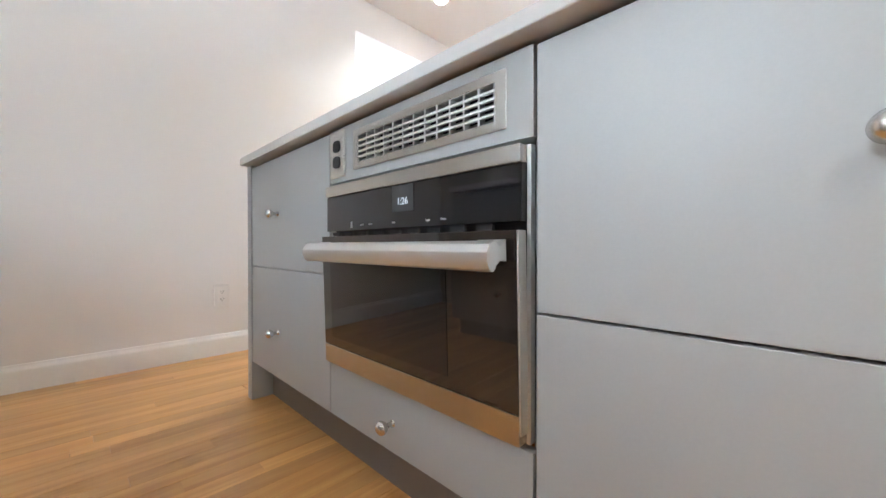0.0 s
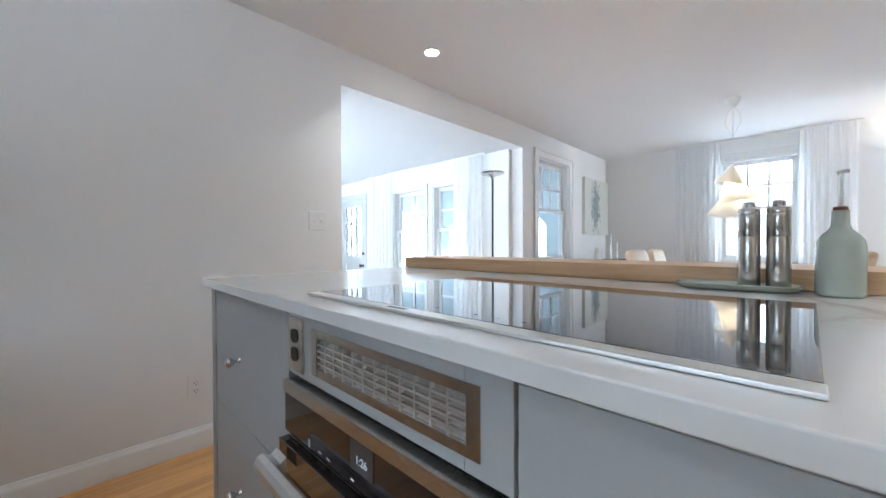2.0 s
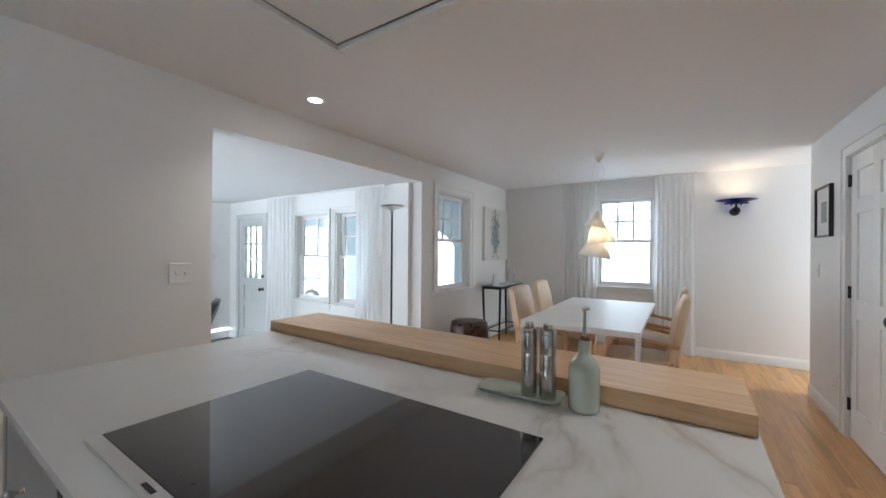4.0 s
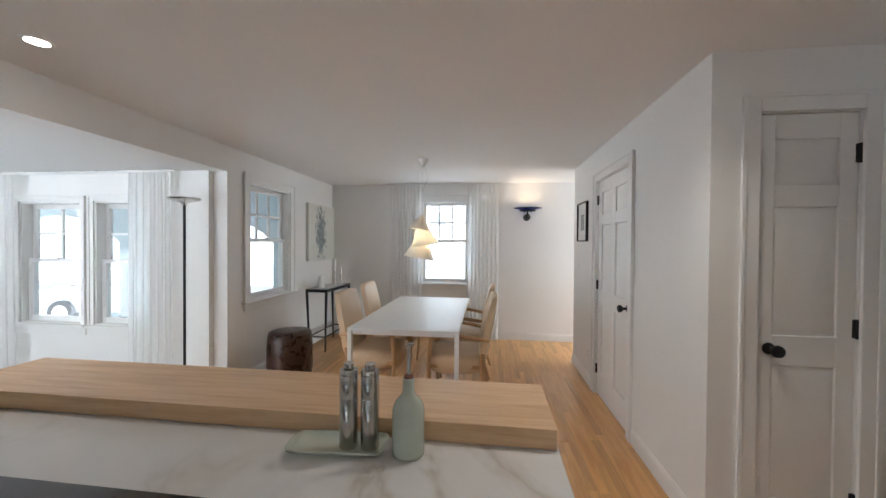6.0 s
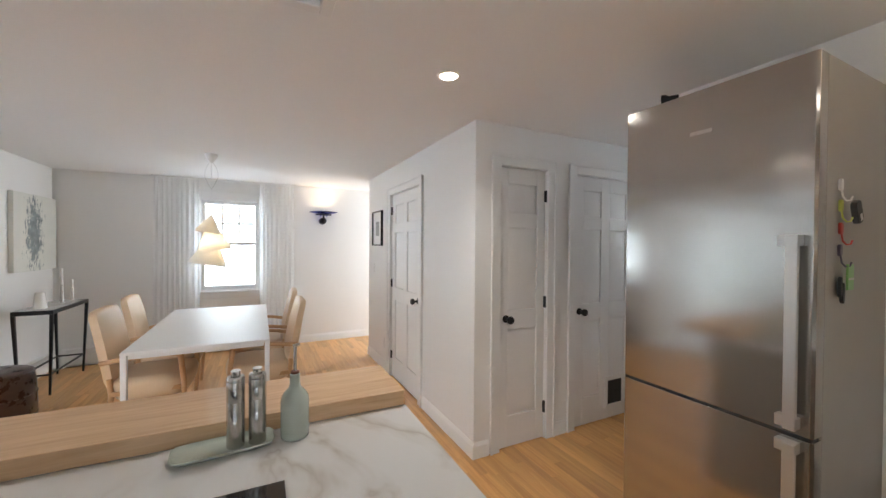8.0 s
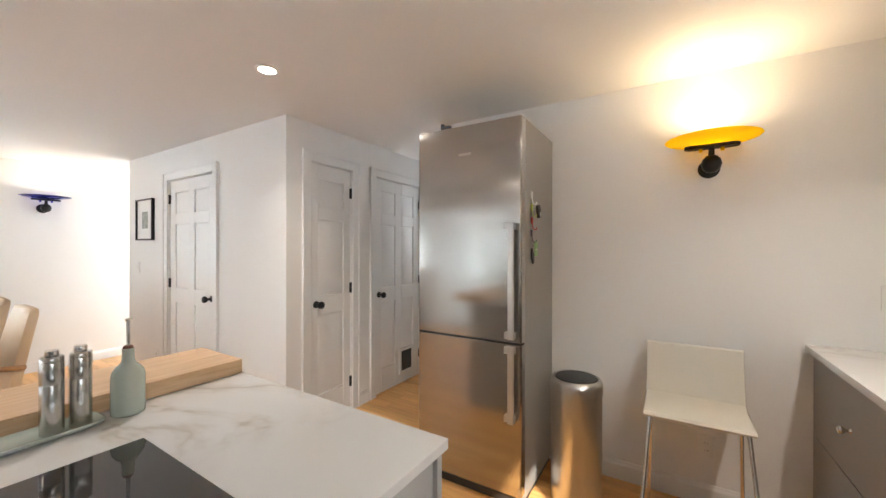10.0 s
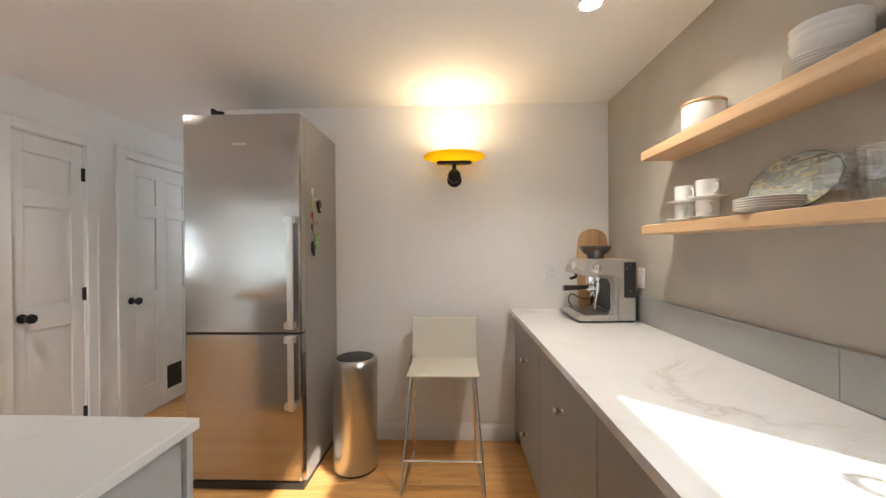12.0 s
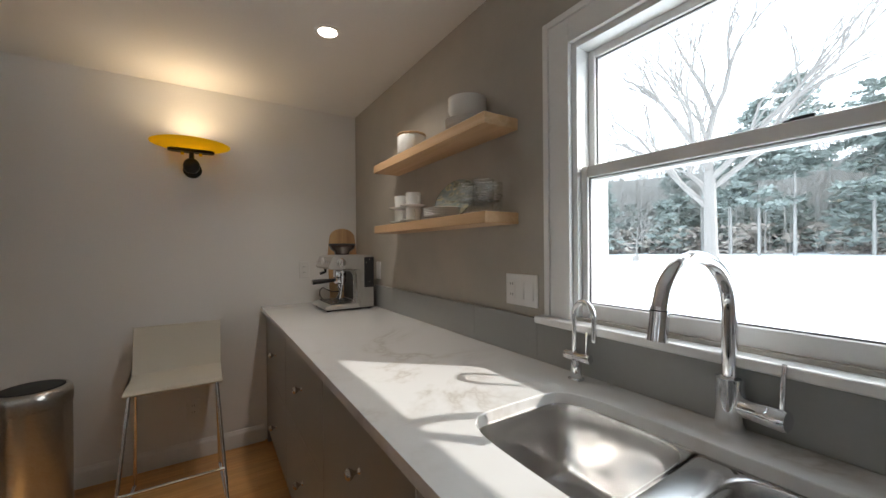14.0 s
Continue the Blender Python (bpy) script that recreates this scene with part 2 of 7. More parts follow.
M["shelfwood"] = wood("beech_shelf", (0.56, 0.34, 0.17), (0.70, 0.47, 0.27), 1, 0.45, bands=22)
M["chairwood"] = wood("beech_chair", (0.46, 0.25, 0.11), (0.62, 0.38, 0.19), 2, 0.35, bands=20, world_space=False)
M["board"] = wood("acacia_board", (0.36, 0.19, 0.085), (0.66, 0.43, 0.22), 2, 0.45, bands=14)
M["floor_piece"] = wood("oak_strip", (0.56, 0.26, 0.078), (0.80, 0.455, 0.168), 0, 0.3, "object", 0.2, 22, coat=0.15)
M["floor_rest"] = wood("oak_strip_far", (0.56, 0.26, 0.078), (0.80, 0.455, 0.168), 0, 0.3, "island", 0.2, 22, coat=0.15)
M["slate"] = plain("dark_slate_floor", (0.07, 0.075, 0.08), 0.45, var=0.3, scale=5, relief=0.2)
M["leather"] = plain("cream_leather", (0.72, 0.53, 0.345), 0.45, var=0.05, scale=5, relief=0.15, fine=140)
M["stoolseat"] = plain("ivory_leather", (0.70, 0.66, 0.57), 0.45, var=0.03, scale=5, relief=0.1, fine=160)
M["patch"] = plain("patchwork_hide", (0.05, 0.022, 0.014), 0.28, var=0.7, scale=14, relief=0.3, fine=60)
M["darkleather"] = plain("dark_grey_leather", (0.035, 0.045, 0.055), 0.4, var=0.15, relief=0.15, fine=90)
M["tablewhite"] = plain("white_table_lacquer", (0.82, 0.82, 0.82), 0.45, var=0.0, relief=0)
M["celadon"] = plain("celadon_glaze", (0.50, 0.55, 0.48), 0.12, var=0.05, scale=20, relief=0.03, coat=0.4)
M["cork"] = plain("cork", (0.20, 0.08, 0.05), 0.8, var=0.25, scale=80, relief=0.2)
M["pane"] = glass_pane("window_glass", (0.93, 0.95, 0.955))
M["drink"] = glass_pane("drinking_glass", (0.97, 0.98, 0.98), 0.95, 0.10, 0.04)
M["rimglass"] = glass_pane("thick_glass_edge", (0.85, 0.88, 0.88), 0.95, 0.45, 0.05)
M["curtain"] = cloth("sheer_linen", (0.97, 0.965, 0.955), 0.18, 0.6)
M["paper"] = cloth("white_shade", (0.90, 0.88, 0.84), 0.0, 0.6)
M["amber"] = cloth("amber_glass", (1.0, 0.76, 0.04), 0.05, 0.75)
M["blue"] = real_glass("cobalt_glass", (0.01, 0.02, 0.55), 0.15)
M["lens"] = glowing("lamp_lens", (1.0, 0.93, 0.84), 12)
M["display"] = glowing("clock_display", (0.8, 0.9, 1.0), 0.1, (0.1, 0.1, 0.1))
M["displaybg"] = plain("display_window", (0.06, 0.06, 0.062), 0.1, relief=0)
M["greydoor"] = plain("pale_grey_door_paint", (0.62, 0.62, 0.60), 0.35, var=0.01, relief=0.02)
M["snow"] = plain("snow", (0.86, 0.89, 0.93), 0.7, var=0.03, scale=0.3, relief=0.3, fine=3, world_space=True)
M["siding"] = plain("pale_blue_siding", (0.52, 0.575, 0.59), 0.6, var=0.03, relief=0.05)
M["houseclad"] = plain("white_cladding", (0.75, 0.76, 0.76), 0.6, var=0.03, relief=0.05)
M["darkroof"] = plain("dark_roof", (0.14, 0.14, 0.15), 0.8, var=0.2, relief=0.2)
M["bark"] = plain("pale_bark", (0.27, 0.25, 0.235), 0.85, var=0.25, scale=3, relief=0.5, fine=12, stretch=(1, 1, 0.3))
# far bark, needles and undergrowth are paled: haze is put into their colours
M["barkfar"] = plain("hazed_far_bark", (0.34, 0.325, 0.31), 0.9, var=0.25, scale=1, relief=0, world_space=True)
M["pine"] = plain("hazed_pine_needles", (0.29, 0.33, 0.31), 0.8, var=0.15, scale=1, relief=0, world_space=True)
M["brush"] = plain("hazed_brown_undergrowth", (0.46, 0.41, 0.37), 0.9, var=0.3, scale=0.4, relief=0, world_space=True)
M["carpaint"] = plain("silver_blue_car_paint", (0.45, 0.52, 0.56), 0.25, 0.5, var=0.02, relief=0, coat=0.8)
M["road"] = plain("wet_asphalt", (0.10, 0.10, 0.105), 0.6, var=0.2, scale=1, relief=0.2, fine=30)


# ---- building helpers ----
def B():
    return bmesh.new()


def box(bm, x0, x1, y0, y1, z0, z1):
    x0, x1, y0, y1, z0, z1 = min(x0, x1), max(x0, x1), min(y0, y1), max(y0, y1), min(z0, z1), max(z0, z1)
    v = [bm.verts.new(p) for p in ((x0, y0, z0), (x1, y0, z0), (x1, y1, z0), (x0, y1, z0), (x0, y0, z1), (x1, y0, z1), (x1, y1, z1), (x0, y1, z1))]
    for f in ((3, 2, 1, 0), (4, 5, 6, 7), (0, 1, 5, 4), (1, 2, 6, 5), (2, 3, 7, 6), (3, 0, 4, 7)):
        bm.faces.new([v[i] for i in f])
    return bm


def Bx(*a):
    return box(B(), *a)


def loft(bm, loops, cap0=True, cap1=True, closed=True):
    rings = [[bm.verts.new(p) for p in lp] for lp in loops]
    n = len(rings[0])
    for a, b in zip(rings, rings[1:]):
        for i in range(n if closed else n - 1):
            j = (i + 1) % n
            bm.faces.new((a[i], a[j], b[j], b[i]))
    if cap0:
        bm.faces.new(list(reversed(rings[0])))
    if cap1:
        bm.faces.new(rings[-1])
    return bm


def lathe(bm, prof, cx=0, cy=0, seg=28, cap0=True, cap1=True, axis="z", base=0.0):
    """prof: (radius, height) along an axis through (cx, cy)."""
    loops = []
    for r, h in prof:
        lp = []
        for i in range(seg):
            a = 2 * math.pi * i / seg
            u, v = max(r, 1e-4) * math.cos(a), max(r, 1e-4) * math.sin(a)
            lp.append({"z": (cx + u, cy + v, base + h), "x": (base + h, cx + u, cy + v), "y": (cx + v, base + h, cy + u)}[axis])
        loops.append(lp)
    return loft(bm, loops, cap0, cap1)


def tube(bm, pts, r, seg=10, r1=None):
    pts = [Vector(p) for p in pts]
    loops, up = [], Vector((0.3, 0.2, 1)).normalized()
    side = None
    for i, p in enumerate(pts):
        d = (pts[min(i + 1, len(pts) - 1)] - pts[max(i - 1, 0)]).normalized()
        if side is None:
            side = d.cross(up if abs(d.dot(up)) < 0.95 else Vector((1, 0, 0))).normalized()
        side = (side - d * side.dot(d)).normalized()
        o = d.cross(side)
        rr = r if r1 is None else r + (r1 - r) * i / max(1, len(pts) - 1)
        loops.append([p + (side * math.cos(2 * math.pi * k / seg) + o * math.sin(2 * math.pi * k / seg)) * rr for k in range(seg)])
    return loft(bm, loops)


def prism(bm, pts, a, b, axis="z"):
    """A flat outline pts pushed from a to b along an axis (outline in the other two, in order)."""
    def at(p, h):
        return {"z": (p[0], p[1], h), "y": (p[0], h, p[1]), "x": (h, p[0], p[1])}[axis]
    return loft(bm, [[at(p, a) for p in pts], [at(p, b) for p in pts]])


def oval(hx, hy, n=6, seg=48, cx=0.0, cy=0.0, extra=()):
    out = []
    angs = sorted([2 * math.pi * (i + 0.5) / seg for i in range(seg)] + [a % (2 * math.pi) for a in extra])
    for a in angs:
        c, s = math.cos(a), math.sin(a)
        r = ((abs(c) / hx) ** n + (abs(s) / hy) ** n) ** (-1 / n)
        out.append((cx + r * c, cy + r * s))
    return out


SECTION = [Matrix.Identity(4)]  # the place of the fitted block that is being built


def thing(name, x=0, y=0, z=0, rz=0, label="", category="", group="", kind=""):
    ob = new(name)
    ob.empty_display_size = 0.1
    p = SECTION[0] @ Vector((x, y, z))
    ob.matrix_basis = pose(p.x, p.y, p.z, 0, 0, rz)
    return tagged(ob, label, category, group, kind)




def finish(name, bm, mat, label="", kind="", bevel=0.0, smooth=40, seg=2):
    bmesh.ops.recalc_face_normals(bm, faces=bm.faces)
    me = bpy.data.meshes.new(name)
    bm.to_mesh(me)
    bm.free()
    me.materials.append(mat)
    if smooth:
        me.shade_smooth()
        me.set_sharp_from_angle(angle=radians(smooth))
    ob = new(name, me)
    if bevel:
        mod = ob.modifiers.new("bevel", "BEVEL")
        mod.width, mod.segments, mod.limit_method = bevel, seg, "ANGLE"
        mod.harden_normals = True
    return tagged(ob, label, kind=kind)


def part(name, bm, mat, parent, label="", w=False, bevel=0.0, smooth=40, kind="", seg=2):
    """One mesh under a thing or part. w: the shape is given in world places."""
    root = parent
    while root.parent:
        root = root.parent
    if w:
        bmesh.ops.transform(bm, matrix=root.matrix_basis.inverted() @ SECTION[0], verts=bm.verts)
    ob = finish(name, bm, mat, label, kind, bevel, smooth, seg)
    ob.parent = parent
    return ob


def solid(name, bm, mat, label="", category="", kind="structure", bevel=0.0, group="", smooth=40):
    bmesh.ops.transform(bm, matrix=SECTION[0], verts=bm.verts)
    ob = finish(name, bm, mat, label, kind, bevel, smooth)
    return tagged(ob, category=category, group=group)


# ---- structure ----
CEIL, YN, YS, XW, XE = 2.325, 2.755, -1.502, -0.610, 6.62
T = 0.14
solid("ceiling", Bx(XW - T, XE + T, -3.0, YN, CEIL, CEIL + 0.12), M["ceiling"], "plain white painted ceiling over kitchen and dining area", "ceiling")
solid("ceiling_living", Bx(-1.0, 4.2 + T, YN + T, 7.0, 2.085, 2.25), M["ceiling"], "lower white painted ceiling over the living room", "ceiling")

bm = B()
box(bm, XW - 0.16, 2.058, YN, YN + T, -0.2, CEIL)
box(bm, 2.058, 4.26, YN, YN + T, 2.085, CEIL)
box(bm, 4.26, 4.58, YN, YN + T, -0.2, CEIL)
box(bm, 4.58, 5.36, YN, YN + T, 0, 0.83)
box(bm, 4.58, 5.36, YN, YN + T, 2.04, CEIL)
box(bm, 5.36, XE + T, YN, YN + T, 0, CEIL)
solid("wall_north", bm, M["wall"], "white painted wall with a wide opening to the living room", "wall")
bm = B()
box(bm, XE, XE + T, -3.0, 0.60, 0, CEIL)
box(bm, XE, XE + T, 0.60, 1.33, 0, 0.835)
box(bm, XE, XE + T, 0.60, 1.33, 2.075, CEIL)
box(bm, XE, XE + T, 1.33, YN, 0, CEIL)
solid("wall_east", bm, M["wall"], "white painted dining room wall with one window", "wall")
KW0, KW1, KWB, KWT = 0.523, 1.58, 1.083, 1.950
bm = B()
box(bm, XW - 0.16, XW, YS - T, KW0, 0, CEIL)
box(bm, XW - 0.16, XW, KW1, YN, 0, CEIL)
box(bm, XW - 0.16, XW, KW0, KW1, 0, KWB)
box(bm, XW - 0.16, XW, KW0, KW1, KWT, CEIL)
solid("wall_west", bm, M["greywall"], "mottled grey plaster wall behind the sink counter", "wall")
solid("wall_south", Bx(XW, 2.05, YS - T, YS, 0, CEIL), M["wall"], "white painted kitchen end wall behind the stool", "wall")
solid("wall_corridor_side", Bx(1.91, 2.05, -3.0, YS - T, 0, CEIL), M["wall"], "white painted side wall of the small passage", "wall")


def doored_wall(axis, u0, u1, v0, v1, holes, ztop):
    bm, at = B(), u0
    put = (lambda a, b, z0, z1: box(bm, a, b, v0, v1, z0, z1)) if axis == "x" else (lambda a, b, z0, z1: box(bm, v0, v1, a, b, z0, z1))
    for h0, h1, zb, zt in sorted(holes):
        put(at, h0, 0, ztop)
        if zb > 0:
            put(h0, h1, 0, zb)
        put(h0, h1, zt, ztop)
        at = h1
    put(at, u1, 0, ztop)
    return bm


# both openings are unseen, added to let light into passage and dining area
solid("wall_back", doored_wall("x", 2.05, XE, -3.12, -3.0, [(2.3, 2.7, 1.4, 1.85), (5.75, 6.55, 0.25, 2.1)], CEIL), M["wall"], "white painted wall closing the passage", "wall")
CX, CY = 2.94, -0.713
solid("wall_closet_north", doored_wall("x", CX, 5.66, CY - 0.11, CY, [(3.898, 4.738, 0, 2.02)], CEIL), M["wall"], "white painted closet wall facing the dining area", "wall")
solid("wall_closet_west", doored_wall("y", -3.0, CY - 0.11, CX, CX + 0.11, [(-1.352, -0.912, 0, 2.035), (-2.368, -1.632, 0, 2.035)], CEIL), M["wall"], "white painted closet wall with two doors", "wall")
solid("wall_closet_east", Bx(5.55, 5.66, -3.0, CY - 0.11, 0, CEIL), M["wall"], "white painted closet end wall", "wall")
# living room shell
LF = -0.17
XL, LN = 4.20, 6.72
LW0, LW1, LWB, LWT = 3.50, 4.94, 0.62, 1.81
LD0, LD1, LDT = 5.70, 6.42, 1.80
bm = B()
box(bm, XL, XL + T, YN + T, LW0, LF, 2.25)
box(bm, XL, XL + T, LW0, LW1, LF, LWB)
box(bm, XL, XL + T, 4.10, 4.24, LWB, LWT)
box(bm, XL, XL + T, LW0, LW1, LWT, 2.25)
box(bm, XL, XL + T, LW1, LD0, LF, 2.25)
box(bm, XL, XL + T, LD0, LD1, LDT, 2.25)
box(bm, XL, XL + T, LD1, LN + T, LF, 2.25)
solid("wall_living_east", bm, M["wall"], "white painted living room wall with windows and entry door", "wall")
# openings in these two walls are out of view, added to brighten the room
solid("wall_living_north", doored_wall("x", -0.9, XL, LN, LN + T, [(-0.7, 0.8, 0.1, 2.0), (1.0, 2.5, 0.1, 2.0)], 2.25), M["wall"], "white painted living room side wall", "wall")
solid("wall_living_west", doored_wall("y", YN + T, LN, -1.0, -0.9, [(3.1, 4.7, 0.1, 2.0), (4.9, 6.5, 0.1, 2.0)], 2.25), M["wall"], "white painted living room end wall", "wall")
solid("floor_living", Bx(-1.0, XL + T, YN + T, LN + T, LF - 0.1, LF), M["slate"], "dark slate living room floor one step down", "floor")
solid("step_edge", Bx(2.058, 4.26, YN, YN + T + 0.02, -0.14, -0.002), M["oak"], "oak threshold at the step down", "step")
floor = solid("floor", Bx(XW - T, XE + T, -3.1, YN, -0.12, -0.014), M["gap"], "honey oak strip floor in satin varnish", "floor")


def baseboard(x0, y0, x1, y1, side, z=0.0, mat="trim"):
    """A moulded skirting between two points; side: the way it stands out of the wall."""
    bm = B()
    prof = [(0, 0), (0.014, 0), (0.014, 0.082), (0.011, 0.092), (0.006, 0.097), (0.004, 0.108), (0, 0.11)]
    if y0 == y1:
        loft(bm, [[(x, y0 + side * a, z + h) for a, h in prof] for x in (x0, x1)])
    else:
        loft(bm, [[(x0 + side * a, y, z + h) for a, h in prof] for y in (y0, y1)])
    solid("baseboard", bm, M[mat], "white painted moulded baseboard", "baseboard")


baseboard(XW, YN, 2.04, YN, -1)
baseboard(4.27, YN, 5.30, YN, -1)
baseboard(XE, -3.0, XE, 0.55, -1)
baseboard(0.05, YS, 2.05, YS, 1)
baseboard(4.82, CY, 5.66, CY, 1)
baseboard(CX - 0.014, CY, 3.82, CY, 1)
baseboard(CX, -0.832, CX, CY, -1)
baseboard(CX, -1.553, CX, -1.433, -1)
baseboard(XL, YN + T, XL, 5.62, -1, LF)
baseboard(0, LN, XL, LN, -1, LF)


def panel_door(n, w, h, rz, x, y, cols, pet=False, knob_side=-1, mat="trim", label=""):
    """A panelled door in its opening; local x along the wall, y out of the room, face at y=0.012."""
    d = thing(f"door_{n}", x, y, 0, rz, label, "door", kind="structure")
    bm = B()
    t0, t1 = 0.012, 0.047
    st = 0.10 if cols == 2 else 0.075
    rails = [(0.006, 0.23), (0.86, 1.0), (1.60, 1.70), (h - 0.115, h)]
    xs = [(0, st), (w - st, w)] + ([(w / 2 - 0.05, w / 2 + 0.05)] if cols == 2 else [])
    for a, b in xs:
        box(bm, a, b, t0, t1, 0.006, h)
    free = [(st, w - st)] if cols == 1 else [(st, w / 2 - 0.05), (w / 2 + 0.05, w - st)]
    for a, b in free:
        for z0, z1 in rails:
            box(bm, a, b, t0, t1, z0, z1)
    leaf = part("leaf", bm, M[mat], d, bevel=0.003)
    for a, b in free:
        for (_, z0), (z1, _) in zip(rails, rails[1:]):
            q = B()
            o, i = [(a, z0), (b, z0), (b, z1), (a, z1)], [(a + 0.03, z0 + 0.03), (b - 0.03, z0 + 0.03), (b - 0.03, z1 - 0.03), (a + 0.03, z1 - 0.03)]
            loft(q, [[(u, t1 - 0.004, v) for u, v in o], [(u, t0 + 0.013, v) for u, v in o], [(u, t0 + 0.012, v) for u, v in o], [(u, t0 + 0.004, v) for u, v in i]])
            part("panel", q, M[mat], leaf, smooth=20)
    bm = B()
    for a, b, z0, z1 in ((-0.078, -0.004, 0, h + 0.08), (w + 0.004, w + 0.078, 0, h + 0.08), (-0.004, w + 0.004, h + 0.006, h + 0.08)):
        box(bm, a, b, -0.018, 0.0, z0, z1)
    for a, b, z0, z1 in ((-0.085, -0.066, 0, h + 0.087), (w + 0.066, w + 0.085, 0, h + 0.087), (-0.066, w + 0.066, h + 0.068, h + 0.087)):
        box(bm, a, b, -0.026, -0.018, z0, z1)
    part("casing", bm, M[mat], d, bevel=0.003)
    bm = B()
    for a, b, z0, z1 in ((-0.018, -0.003, 0, h + 0.003), (w + 0.003, w + 0.018, 0, h + 0.003), (-0.018, w + 0.018, h + 0.003, h + 0.018)):
        box(bm, a, b, 0.001, 0.09, z0, z1)
    part("jamb", bm, M[mat], d)
    kx = 0.06 if knob_side < 0 else w - 0.06
    kb = lathe(B(), [(0.027, 0.012), (0.027, 0.006), (0.012, 0.002), (0.010, -0.022), (0.024, -0.034), (0.029, -0.046), (0.026, -0.058), (0.012, -0.064)], kx, 0.94, 24, axis="y")
    part("door_handle", kb, M["black"], d, "round black door knob")
    hx = w if knob_side < 0 else 0.0
    for hz in (0.2, 1.0, 1.80):
        hb = B()
        box(hb, hx - 0.012, hx + 0.012, 0.004, 0.013, hz, hz + 0.085)
        lathe(hb, [(0.006, 0), (0.006, 0.089)], hx, 0.002, 10, base=hz - 0.002)
        part("hinge", hb, M["black"], d, "black butt hinge")
    if pet:
        bm = B()
        for a, b, z0, z1 in ((0.36, 0.39, 0.10, 0.36), (0.56, 0.59, 0.10, 0.36), (0.39, 0.56, 0.10, 0.13), (0.39, 0.56, 0.33, 0.36)):
            box(bm, a, b, -0.004, 0.012, z0, z1)
        f = part("pet_flap", bm, M["white"], d, "white framed cat flap", bevel=0.003)
        part("flap", Bx(0.39, 0.56, 0.0, 0.008, 0.13, 0.33), M["plastic"], f, "dark flap")
    return d


panel_door(1, 0.420, 2.03, -90, CX, -0.922, 1, label="narrow white three-panel closet door with a black knob")
panel_door(2, 0.71, 2.03, -90, CX, -1.645, 2, True, label="white six-panel door with a cat flap and black knob")
panel_door(3, 0.82, 2.015, 180, 4.728, CY, 2, knob_side=1, label="white six-panel door facing the dining area")


